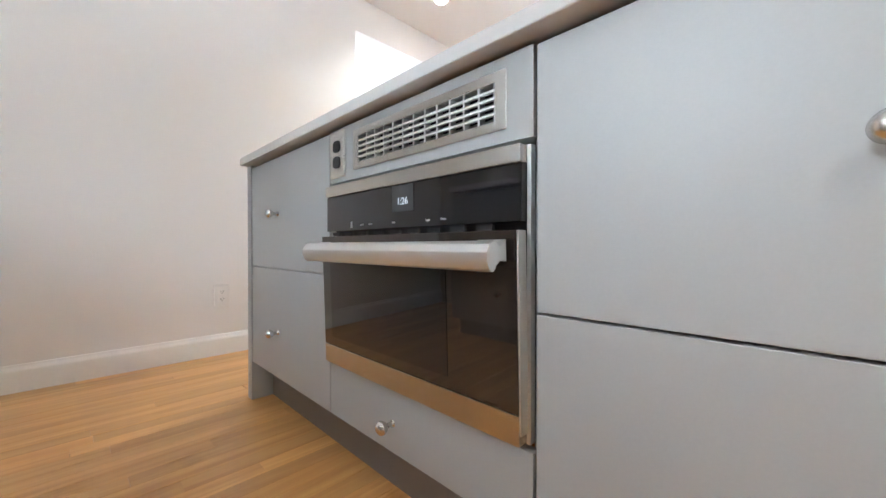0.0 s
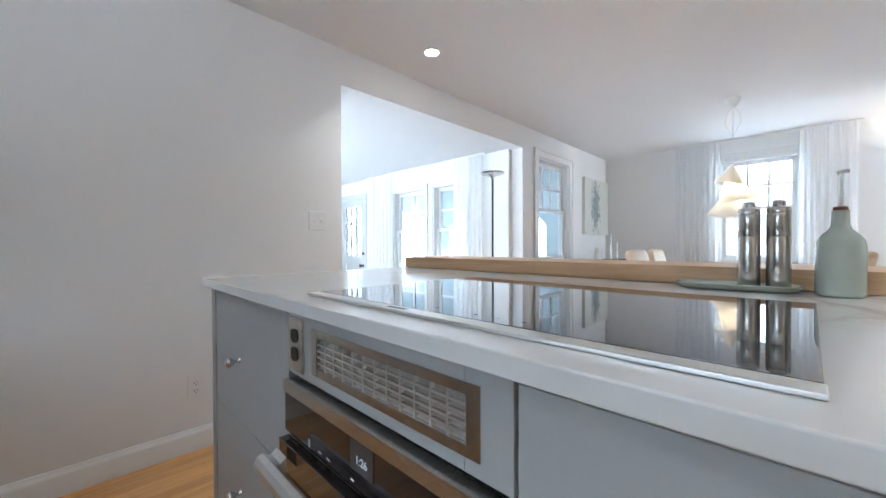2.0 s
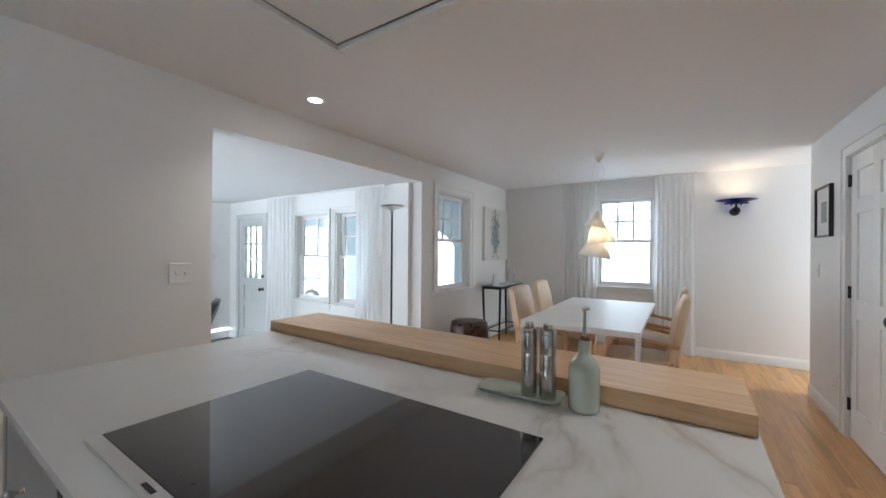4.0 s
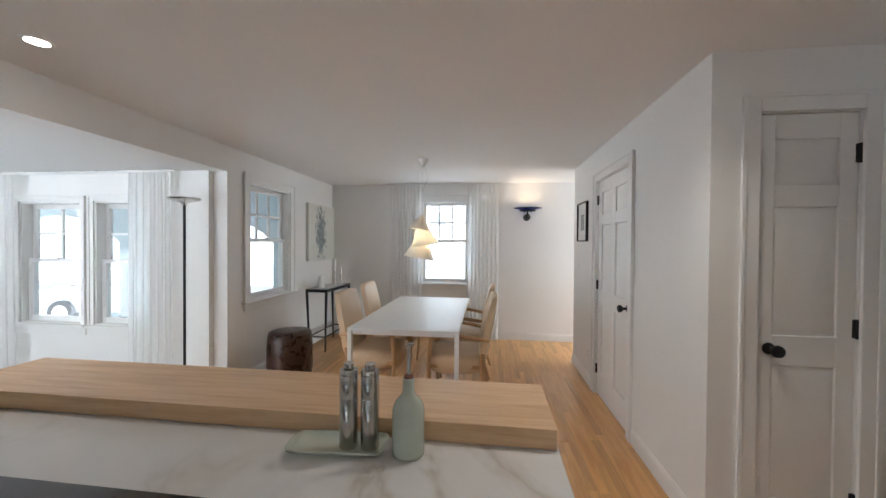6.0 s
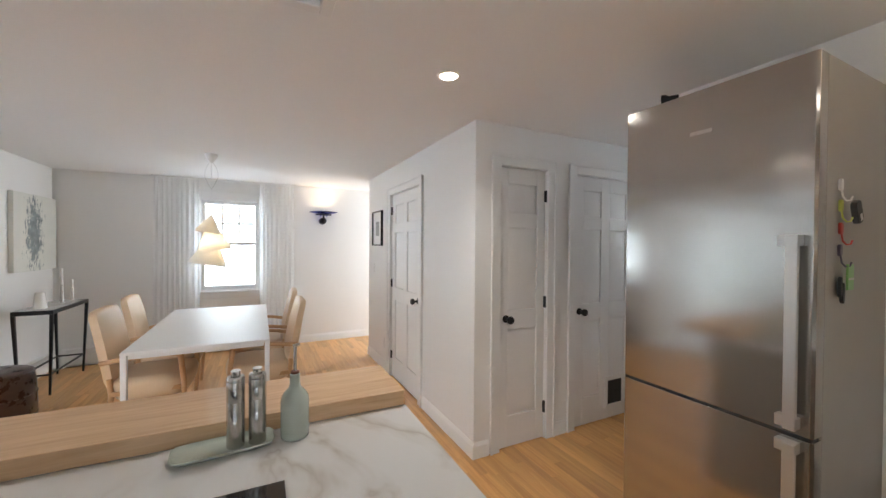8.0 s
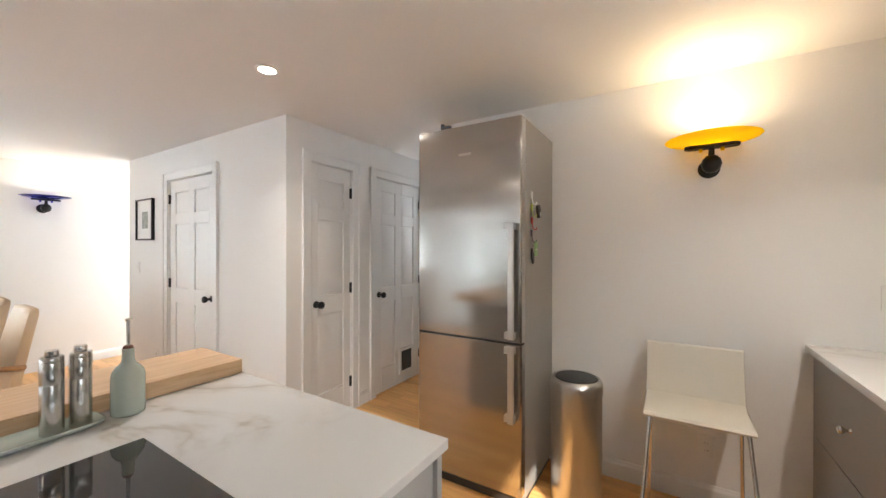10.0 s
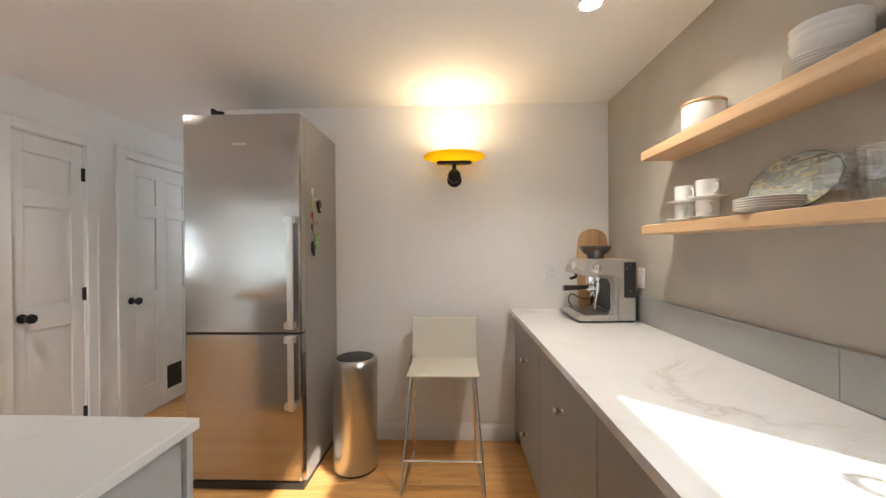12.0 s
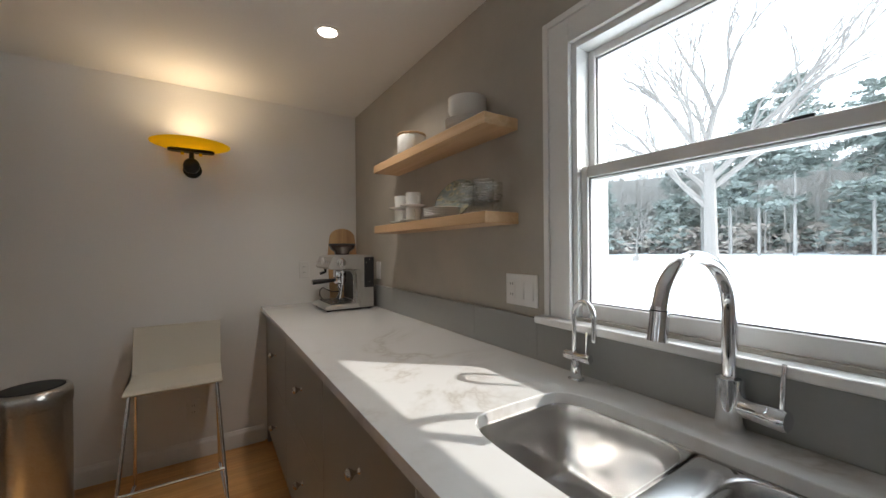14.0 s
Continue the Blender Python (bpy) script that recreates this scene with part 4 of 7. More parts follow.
bot = thing("oil_bottle", 1.925, 0.512, TOP + 0.0003, 0, "pale green ceramic oil bottle with a steel pourer", "oil bottle")
part("body", lathe(B(), [(0.034, 0.0), (0.038, 0.003), (0.0385, 0.01), (0.0385, 0.105), (0.036, 0.118), (0.028, 0.131), (0.018, 0.141), (0.0145, 0.150), (0.0135, 0.176), (0.0145, 0.180), (0.013, 0.182)], seg=40), M["celadon"], bot, smooth=70)
part("stopper", lathe(B(), [(0.0115, 0.1825), (0.0115, 0.188), (0.009, 0.190)], seg=20), M["cork"], bot, "red-brown cork stopper")
sp = tube(B(), [(0, 0, 0.1905), (0, 0, 0.225), (0.001, 0, 0.262)], 0.005, 12, 0.0045)
tube(sp, [(0, 0.006, 0.261), (0, -0.006, 0.264), (0, -0.013, 0.264)], 0.0048, 12, 0.004)
part("pourer", sp, M["satin"], bot, "steel pourer")

# ---- sink counter ----
SECTION[0] = Matrix.Translation((0.075, -0.110, 0))
CF, XV, YV = -0.038, XW - 0.075, YS + 0.110
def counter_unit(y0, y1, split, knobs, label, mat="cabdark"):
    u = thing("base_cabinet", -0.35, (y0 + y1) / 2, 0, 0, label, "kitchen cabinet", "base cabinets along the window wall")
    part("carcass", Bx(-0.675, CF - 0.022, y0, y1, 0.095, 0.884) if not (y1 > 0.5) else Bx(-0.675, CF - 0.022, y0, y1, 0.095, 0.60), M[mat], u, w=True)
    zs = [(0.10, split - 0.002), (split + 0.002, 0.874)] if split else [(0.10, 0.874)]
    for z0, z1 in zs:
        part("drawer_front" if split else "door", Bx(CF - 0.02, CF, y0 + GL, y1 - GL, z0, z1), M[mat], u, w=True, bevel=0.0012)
    for y, z in knobs:
        knob(u, CF, y, z, 1)


counter_unit(-1.345, -0.632, 0.495, [(-0.955, 0.685), (-0.955, 0.26)], "taupe lacquered two-drawer base cabinet beside the wall")
counter_unit(-0.630, 0.098, 0.495, [(-0.24, 0.712), (-0.24, 0.31)], "wide taupe lacquered two-drawer base cabinet")
counter_unit(0.100, 0.78, 0, [(0.465, 0.72)], "taupe lacquered base cabinet beside the sink", )
counter_unit(0.782, 1.40, 0, [(1.05, 0.70)], "taupe lacquered sink base cabinet")
counter_unit(1.402, 2.10, 0.493, [(1.75, 0.68), (1.75, 0.27)], "taupe lacquered two-drawer base cabinet past the sink")
fl = thing("cabinet_filler", -0.35, -1.37, 0, 0, "narrow taupe filler panel between cabinet and wall", "filler panel")
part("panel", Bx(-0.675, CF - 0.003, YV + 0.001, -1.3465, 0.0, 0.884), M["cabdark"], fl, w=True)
solid("counter_plinth", Bx(-0.675, -0.10, -1.345, 2.10, 0.0, 0.094), M["toe"], "recessed toe kick under the sink counter", "toe kick", "")

SX, SY, SHX, SHY = -0.360, 1.090, 0.180, 0.372
bm = B()
angs = [math.atan2(sy * 0.42, sx * 0.27) for sx in (1, -1) for sy in (1, -1)]
rx0, rx1, ry0, ry1 = XV + 0.022, -0.010, SY - 0.42, SY + 0.42
cors = [math.atan2(y - SY, x - SX) for x in (rx0, rx1) for y in (ry0, ry1)]
hole = oval(SHX, SHY, 6, 64, SX, SY, cors)
def rim(px, py):
    dx, dy = px - SX, py - SY
    k = min(((rx1 - SX) / dx) if dx > 1e-9 else ((rx0 - SX) / dx) if dx < -1e-9 else 1e9, ((ry1 - SY) / dy) if dy > 1e-9 else ((ry0 - SY) / dy) if dy < -1e-9 else 1e9)
    return SX + dx * k, SY + dy * k
outer = [rim(x, y) for x, y in hole]
zt, zb = 0.915, 0.886
rings = [[(x, y, zb) for x, y in hole], [(x, y, zt - 0.002) for x, y in hole], [(SX + (x - SX) * 1.008, SY + (y - SY) * 1.005, zt) for x, y in hole], [(x, y, zt) for x, y in outer], [(x, y, zb) for x, y in outer], [(x, y, zb) for x, y in hole]]
loft(bm, rings, False, False)
bmesh.ops.remove_doubles(bm, verts=bm.verts, dist=1e-5)
wt_ = thing("counter_worktop", -0.35, 0.4, 0.886, 0, "long white veined quartz worktop along the window wall", "worktop")
part("sink_section", bm, M["marble"], wt_, w=True, smooth=30)
part("slab", Bx(rx0, rx1, YV + 0.001, ry0 - 0.0002, zb, zt), M["marble"], wt_, w=True)
part("slab", Bx(rx0, rx1, ry1 + 0.0002, 2.10, zb, zt), M["marble"], wt_, w=True)

sink = thing("kitchen_sink", SX, SY, 0.70, 0, "undermounted stainless steel double bowl sink, empty", "sink")
def bowl(cy, hy, name):
    b2 = B()
    hx = SHX - 0.004
    lv = [(1.0, 0.884, 6), (0.985, 0.88, 6), (0.955, 0.80, 6), (0.93, 0.74, 6), (0.88, 0.705, 5), (0.74, 0.690, 4), (0.3, 0.684, 2.5), (0.12, 0.680, 2)]
    loops = []
    for k, z, n in lv:
        sub = hx * (1 - k) * 0.55
        loops.append([(x, y, z) for x, y in oval(hx - sub * (1 if k > 0.5 else 0) - (hx * (1 - k) if k <= 0.5 else 0), hy - sub * (1 if k > 0.5 else 0) - (hy * (1 - k) if k <= 0.5 else 0), n, 56, SX, cy)])
    loops.insert(0, [(x, y, 0.8838) for x, y in oval(SHX - 0.0005, hy + 0.0005, 40, 56, SX, cy)])
    loft(b2, loops, False, True)
    part(name, b2, M["sink"], sink, w=True, smooth=70)
    part("drain", lathe(B(), [(0.043, 0.6845), (0.040, 0.688), (0.030, 0.686), (0.026, 0.6825), (0.001, 0.6825)], SX, cy, 28, cap0=False), M["chrome"], sink, w=True)
bowl(0.882, 0.162, "bowl")
bowl(1.288, 0.171, "bowl")
part("divider", prism(B(), [(1.034, 0.845), (1.036, 0.868), (1.044, 0.879), (1.058, 0.8845), (1.106, 0.8845), (1.118, 0.879), (1.126, 0.868), (1.128, 0.845)], SX - SHX + 0.001, SX + SHX - 0.001, "x"), M["sink"], sink, w=True, bevel=0.003)
bm = B()
for a, b, c, d in ((SX - SHX - 0.02, SX + SHX + 0.02, SY - SHY - 0.02, SY - SHY + 0.006), (SX - SHX - 0.02, SX + SHX + 0.02, SY + SHY - 0.006, SY + SHY + 0.02), (SX - SHX - 0.02, SX - SHX + 0.006, SY - SHY + 0.006, SY + SHY - 0.006), (SX + SHX - 0.006, SX + SHX + 0.02, SY - SHY + 0.006, SY + SHY - 0.006)):
    box(bm, a, b, c, d, 0.8830, 0.8855)
part("flange", bm, M["sink"], sink, w=True)

fau = thing("kitchen_faucet", -0.640, 1.068, 0.915, -8, "tall polished chrome gooseneck faucet with pull-down spray", "faucet")
part("base", lathe(B(), [(0.026, 0), (0.027, 0.003), (0.0265, 0.10), (0.027, 0.110), (0.020, 0.112), (0.017, 0.114)], seg=32), M["chrome"], fau)
R = 0.1125
pts = [(0, 0, 0.112), (0, 0, 0.18), (0, 0, 0.2525)] + [(R - R * math.cos(a), 0, 0.2525 + R * math.sin(a)) for a in [math.pi * i / 18 for i in range(1, 16)]]
pts += [(0.2215, 0, 0.272)]
part("spout", tube(B(), pts, 0.0150, 18), M["chrome"], fau, smooth=60)
part("spray_head", tube(B(), [(0.2213, 0, 0.276), (0.2226, 0, 0.264), (0.2275, 0, 0.230), (0.2300, 0, 0.212)], 0.0163, 20, 0.0178), M["chrome"], fau, smooth=60)
part("spray_ring", tube(B(), [(0.2221, 0, 0.2695), (0.2223, 0, 0.2675)], 0.0172, 20), M["black"], fau)
part("lever_hub", lathe(B(), [(0.019, 0.02), (0.021, 0.024), (0.021, 0.062), (0.0215, 0.060), (0.0215, 0.094), (0.019, 0.098)], 0.0, 0.055, 24, axis="y"), M["chrome"], fau)
part("lever", tube(B(), [(0.0, 0.088, 0.07), (-0.004, 0.089, 0.125), (-0.008, 0.090, 0.160)], 0.005, 12, 0.0045), M["chrome"], fau)

tap = thing("filter_tap", -0.618, 0.697, 0.915, 0, "small polished chrome filtered water tap with a cross handle", "faucet")
part("base", lathe(B(), [(0.024, 0), (0.024, 0.003), (0.016, 0.006), (0.0155, 0.045), (0.012, 0.058)], seg=28), M["chrome"], tap)
part("cross_body", lathe(B(), [(0.011, -0.038), (0.0135, -0.036), (0.0135, -0.006), (0.012, -0.004), (0.0135, -0.002), (0.0135, 0.046), (0.011, 0.048)], 0.0, 0.068, 22, axis="y"), M["chrome"], tap)
r2 = 0.043
ux, uy = math.cos(radians(74)), math.sin(radians(74))
part("spout", tube(B(), [(ux * d_, uy * d_ - 0.005, z_) for d_, z_ in [(0, 0.079), (0, 0.18)] + [(r2 - r2 * math.cos(a), 0.19 + r2 * math.sin(a)) for a in [math.pi * i / 12 for i in range(0, 13)]] + [(2 * r2, 0.172), (2 * r2, 0.128)]], 0.0075, 14), M["chrome"], tap, smooth=60)
part("lever", tube(B(), [(0, 0.034, 0.079), (0, 0.036, 0.12), (0, 0.037, 0.145)], 0.0038, 10), M["chrome"], tap)

spl = thing("backsplash", XV, 0.4, 0.915, 0, "low smooth grey backsplash strip behind the worktop", "backsplash")
part("panel", Bx(XV + 0.001, XV + 0.021, YV + 0.001, 0.147, 0.9155, 1.058), M["splash"], spl, w=True, bevel=0.001)
part("panel", Bx(XV + 0.001, XV + 0.021, 0.149, 0.50, 0.9155, 1.058), M["splash"], spl, w=True, bevel=0.001)
part("panel", Bx(XV + 0.001, XV + 0.021, 0.501, 2.1, 0.9155, 1.047), M["splash"], spl, w=True, bevel=0.001)


# shelves and crockery
def shelf(z0, label):
    s = thing("floating_shelf", XV, -0.11, z0, 0, label, "wall shelf", "floating shelves")
    part("board", Bx(XV + 0.001, -0.522, -0.618, 0.398, z0, z0 + 0.043), M["shelfwood"], s, w=True, bevel=0.004, seg=3)
S1, S2 = 1.740, 1.391
shelf(S1, "upper thick beech floating shelf with jar and bowls")
shelf(S2, "lower thick beech floating shelf with cups, plates and glasses")
Z1, Z2 = S1 + 0.0435, S2 + 0.0435

jar = thing("storage_jar", -0.600, -0.292, Z1, 0, "squat off-white ceramic jar with a wooden lid", "storage jar")
part("body", lathe(B(), [(0.066, 0), (0.070, 0.003), (0.073, 0.012), (0.073, 0.092), (0.069, 0.096), (0.064, 0.094)], seg=40), M["china"], jar, smooth=60)
part("lid", lathe(B(), [(0.073, 0.0965), (0.075, 0.098), (0.075, 0.104), (0.072, 0.107), (0.001, 0.108)], seg=40), M["shelfwood"], jar, "pale wooden lid")


def plate(r, x, y, z, label, group, name="dinner_plate", cat="plate", h=0.016):
    d = thing(name, x, y, z, 0, label, cat, group)
    part("body", lathe(B(), [(r * 0.55, 0), (r * 0.6, 0.002), (r * 0.95, h * 0.75), (r, h), (r * 0.985, h + 0.0015), (r * 0.9, h * 0.78), (r * 0.6, 0.005), (r * 0.05, 0.005)], seg=44), M["china"], d, smooth=60)
    return d


for i in range(4):
    plate(0.088, -0.61, 0.175, Z1 + i * 0.0085, "white china plate in the stack under the bowls", "plates on the upper shelf")
for i in range(3):
    d = thing("bowl", -0.61, 0.18, Z1 + 0.044 + i * 0.020, 0, "deep white china bowl nested in a stack on plates", "bowl", "nested bowls on the upper shelf")
    part("body", lathe(B(), [(0.04, 0), (0.045, 0.002), (0.070, 0.016), (0.078, 0.032), (0.080, 0.042), (0.078, 0.0425), (0.068, 0.020), (0.042, 0.006), (0.002, 0.006)], seg=44), M["china"], d, smooth=70)
for i in range(5):
    plate(0.090, -0.600, 0.005, Z2 + i * 0.0075, "white china side plate in a low stack on the shelf", "plates on the lower shelf")


def cup(x, y, z, rz, label):
    s = thing("saucer", x, y, z, 0, "small white china saucer under a cup", "saucer", "saucers on the lower shelf")
    part("body", lathe(B(), [(0.030, 0), (0.036, 0.002), (0.067, 0.010), (0.0665, 0.0115), (0.034, 0.004), (0.002, 0.004)], seg=32), M["china"], s, smooth=60)
    d = thing("cup", x, y, z + 0.0045, rz, label, "cup", "cups on the lower shelf")
    part("body", lathe(B(), [(0.029, 0), (0.034, 0.002), (0.038, 0.02), (0.0395, 0.068), (0.038, 0.068), (0.036, 0.02), (0.029, 0.006), (0.001, 0.006)], seg=32), M["china"], d, smooth=60)
    part("handle", tube(B(), [(0.037 + 0.019 * math.sin(a), 0, 0.037 - 0.018 * math.cos(a)) for a in [math.pi * i / 8 for i in range(9)]], 0.003, 8), M["china"], d)


for x, y in ((-0.585, -0.385), (-0.580, -0.240)):
    for k in range(2):
        cup(x, y, Z2 + k * 0.074, 70 + 20 * k, "small white china cup " + ("stacked on another cup" if k else "under another cup"))

m_plt, nt, b_ = nodes_of("painted_leaf_glaze")
rot = nt.nodes.new("ShaderNodeMapping")
rot.inputs["Rotation"].default_value = (radians(-24), 0, 0)
rot.inputs["Scale"].default_value = (1, 1.0, 4.2)
tc = nt.nodes.new("ShaderNodeTexCoord")
nt.links.new(tc.outputs["Object"], rot.inputs["Vector"])
nt.links.new(ramp(nt, noise_tex(nt, rot.outputs[0], 7.5, 5, 0.55, 0.6), [(0.36, (0.10, 0.11, 0.09)), (0.42, (0.36, 0.37, 0.30)), (0.49, (0.20, 0.25, 0.26)), (0.55, (0.30, 0.34, 0.33)), (0.60, (0.50, 0.46, 0.30)), (0.68, (0.22, 0.23, 0.19))]), b_.inputs["Base Color"])
b_.inputs["Roughness"].default_value = 0.22
plt = thing("oval_platter", -0.668, 0.025, Z2, 0, "glazed green-grey oval platter leaning against the wall", "platter")
bm = B()
loops = []
for k, dx in ((0.001, 0.010), (0.6, 0.010), (0.9, 0.016), (1.0, 0.021), (0.99, 0.024), (0.88, 0.020), (0.55, 0.014), (0.001, 0.014)):
    loops.append([(0.001 + dx + 0.07 * (0.09 - (0.09 + z)) / 0.09 * 0.35, y, 0.090 + z) for y, z in [(p[0], p[1]) for p in oval(0.155 * k + 1e-4, 0.089 * k + 1e-4, 2, 44)]])
loft(bm, loops)
part("body", bm, m_plt, plt, smooth=70)
rimp = B()
loft(rimp, [[(dx + 0.001 - 0.0272 * (z / 0.09), y, 0.090 + z) for y, z in oval(0.155 * k, 0.089 * k, 2, 44)] for k, dx in ((0.985, 0.0245), (1.005, 0.0255), (1.005, 0.0205))], False, False)
part("rim", rimp, M["black"], plt, "dark painted rim", smooth=70)


def tumbler(x, y, z, label):
    d = thing("drinking_glass", x, y, z, 0, label, "drinking glass", "stacked drinking glasses")
    part("body", lathe(B(), [(0.001, 0.002), (0.024, 0.001), (0.030, 0.006), (0.036, 0.035), (0.038, 0.072)], seg=28, cap0=False, cap1=False), M["drink"], d, smooth=70)
    part("rim", lathe(B(), [(0.0374, 0.0715), (0.0386, 0.0715), (0.0388, 0.0728), (0.0380, 0.0736), (0.0372, 0.0728), (0.0374, 0.0715)], seg=28, cap0=False, cap1=False), M["rimglass"], d, "bright rounded rim", smooth=70)
    part("base", lathe(B(), [(0.023, 0.0005), (0.024, 0.001), (0.024, 0.007), (0.001, 0.008)], seg=24), M["rimglass"], d, "thick glass base", smooth=50)


for x, y in ((-0.570, 0.228), (-0.643, 0.190), (-0.572, 0.330), (-0.645, 0.295)):
    for k in range(2):
        tumbler(x, y, Z2 + k * 0.046, "clear ribbed tumbler " + ("nested in another glass" if k else "standing on the lower shelf"))

# coffee machine
SECTION[0] = Matrix.Identity(4)
cm = thing("coffee_machine", -0.40, -1.15, 0.9155, 0, "brushed steel espresso machine with portafilter and grinder hopper", "coffee machine")
MY0, MY1, MXB = -1.305, -0.988, -0.545
part("body", prism(B(), [(MXB, 0.928), (MXB, 1.252), (-0.530, 1.264), (-0.300, 1.264), (-0.278, 1.255), (-0.252, 1.190), (-0.262, 1.178), (-0.300, 1.174), (-0.452, 1.172), (-0.452, 0.928)], MY0, MY1, "y"), M["machine"], cm, w=True, bevel=0.004)
part("base_tray", prism(B(), [(-0.450, 0.928), (-0.450, 0.958), (-0.262, 0.956), (-0.236, 0.950), (-0.225, 0.936), (-0.245, 0.926)], MY0 + 0.002, MY1 + 0.001, "y"), M["machine"], cm, w=True, bevel=0.004)
arc_out = [(-0.340, 1.180), (-0.395, 1.179), (-0.418, 1.168), (-0.430, 1.140), (-0.434, 1.0), (-0.428, 0.975), (-0.412, 0.9585)]
arc_in = [(-0.392, 0.9585), (-0.404, 0.975), (-0.410, 1.0), (-0.407, 1.130), (-0.398, 1.152), (-0.384, 1.162), (-0.340, 1.166)]
for y in (MY0, MY1):
    part("side_arch", prism(B(), arc_out + arc_in, y - 0.004, y + 0.004, "y"), M["satin"], cm, "bright rounded side frame", w=True, bevel=0.0015)
part("cheek", prism(B(), [(-0.451, 0.958), (-0.432, 0.958), (-0.434, 1.0), (-0.430, 1.140), (-0.418, 1.168), (-0.451, 1.171)], MY1 - 0.012, MY1 - 0.001, "y"), M["machine"], cm, w=True)
part("splash_plate", Bx(-0.449, -0.444, MY0 + 0.01, MY1 - 0.014, 0.968, 1.170), M["black"], cm, "dark steel back plate", w=True)
part("drip_grid", Bx(-0.440, -0.270, MY0 + 0.02, MY1 - 0.02, 0.9585, 0.962), M["black"], cm, "slotted drip grid", w=True)
for i in range(11):
    x = -0.432 + i * 0.015
    part("grid_bar", Bx(x, x + 0.005, MY0 + 0.022, MY1 - 0.022, 0.962, 0.964), M["satin"], cm, w=True)
sp_ = part("side_panel", Bx(MXB - 0.001, -0.482, MY1 - 0.003, MY1 + 0.004, 1.055, 1.250), M["plastic"], cm, "black rear side panel", w=True, bevel=0.002)
for x, z in ((-0.515, 1.235), (-0.495, 1.215), (-0.515, 1.09)):
    part("screw", lathe(B(), [(0.004, 0.0), (0.004, 0.002)], x, z, 10, axis="y", base=MY1 + 0.004), M["satin"], sp_, w=True)
for x in (-0.52, -0.26):
    for y in (MY0 + 0.03, MY1 - 0.03):
        part("foot", lathe(B(), [(0.012, 0), (0.012, 0.012)], x, y, 14, base=0.9155), M["plastic"], cm, w=True)
# black strip between the feet models the shade below the body
part("under_shadow_strip", Bx(MXB + 0.01, -0.25, MY0 + 0.01, MY1 - 0.004, 0.9215, 0.927), M["plastic"], cm, "dark strip standing in for shade under the machine", w=True)
dl = part("steam_dial", lathe(B(), [(0.029, 0.0), (0.029, 0.004), (0.0225, 0.006), (0.0225, 0.022), (0.019, 0.024)], -0.332, 1.219, 30, axis="y", base=MY1), M["satin"], cm, "round steam dial", w=True, smooth=30)
part("dial_mark", Bx(-0.335, -0.329, MY1 + 0.024, MY1 + 0.027, 1.200, 1.238), M["alu"], dl, w=True)
part("gauge", lathe(B(), [(0.027, -0.004), (0.027, 0.006), (0.023, 0.007)], -1.16, 1.222, 24, axis="x", base=-0.264), M["white"], cm, "round pressure gauge", w=True)
for i in range(5):
    part("button", lathe(B(), [(0.0085, -0.004), (0.0085, 0.005), (0.006, 0.006)], -1.275 + 0.042 * i + (0.10 if i > 1 else 0), 1.222, 16, axis="x", base=-0.264), M["chrome"], cm, w=True)
part("group_head", lathe(B(), [(0.030, 1.118), (0.040, 1.122), (0.041, 1.150), (0.036, 1.173)], -0.355, -1.10, 30), M["chrome"], cm, w=True)
pf = part("portafilter", lathe(B(), [(0.020, 1.076), (0.034, 1.084), (0.038, 1.092), (0.038, 1.117)], -0.355, -1.10, 30), M["chrome"], cm, w=True)
part("portafilter_handle", tube(B(), [(-0.318, -1.10, 1.103), (-0.285, -1.10, 1.101), (-0.24, -1.10, 1.099), (-0.185, -1.10, 1.097)], 0.011, 14, 0.0165), M["plastic"], pf, "black handle", w=True)
part("handle_tip", tube(B(), [(-0.184, -1.10, 1.097), (-0.178, -1.10, 1.097)], 0.013, 14), M["satin"], pf, w=True)
part("twin_spout", tube(B(), [(-0.355, -1.122, 1.048), (-0.355, -1.110, 1.070), (-0.355, -1.09, 1.070), (-0.355, -1.078, 1.048)], 0.007, 10), M["chrome"], pf, w=True)
part("steam_wand", tube(B(), [(-0.350, -1.015, 1.176), (-0.352, -1.012, 1.13), (-0.342, -1.010, 1.06), (-0.330, -1.008, 0.99)], 0.0055, 10), M["chrome"], cm, w=True)
part("wand_joint", lathe(B(), [(0.012, 1.150), (0.016, 1.156), (0.016, 1.170), (0.012, 1.176)], -0.350, -1.015, 18), M["chrome"], cm, w=True)
part("wand_grip", tube(B(), [(-0.352, -1.012, 1.135), (-0.349, -1.011, 1.10), (-0.345, -1.010, 1.075)], 0.011, 12), M["chrome"], cm, w=True)
part("grinder_cradle", tube(B(), [(-0.300, -1.235, 1.173), (-0.300, -1.235, 1.150), (-0.265, -1.235, 1.140)], 0.009, 12), M["plastic"], cm, w=True)
hp = part("hopper", lathe(B(), [(0.048, 1.266), (0.050, 1.285), (0.076, 1.302), (0.086, 1.325), (0.085, 1.328)], -0.395, -1.17, 36, cap1=False), plain("smoked_hopper", (0.06, 0.035, 0.03), 0.08, relief=0, coat=0.6), cm, w=True, smooth=60)
part("hopper_lid", lathe(B(), [(0.089, 1.3285), (0.089, 1.335), (0.083, 1.340), (0.001, 1.341)], -0.395, -1.17, 36), M["plastic"], hp, w=True)
SECTION[0] = Matrix.Translation((0.075, -0.110, 0))
cord = thing("power_cord", -0.32, -1.21, 0.9155, 0, "thin black power cord looping on the counter", "power cord")
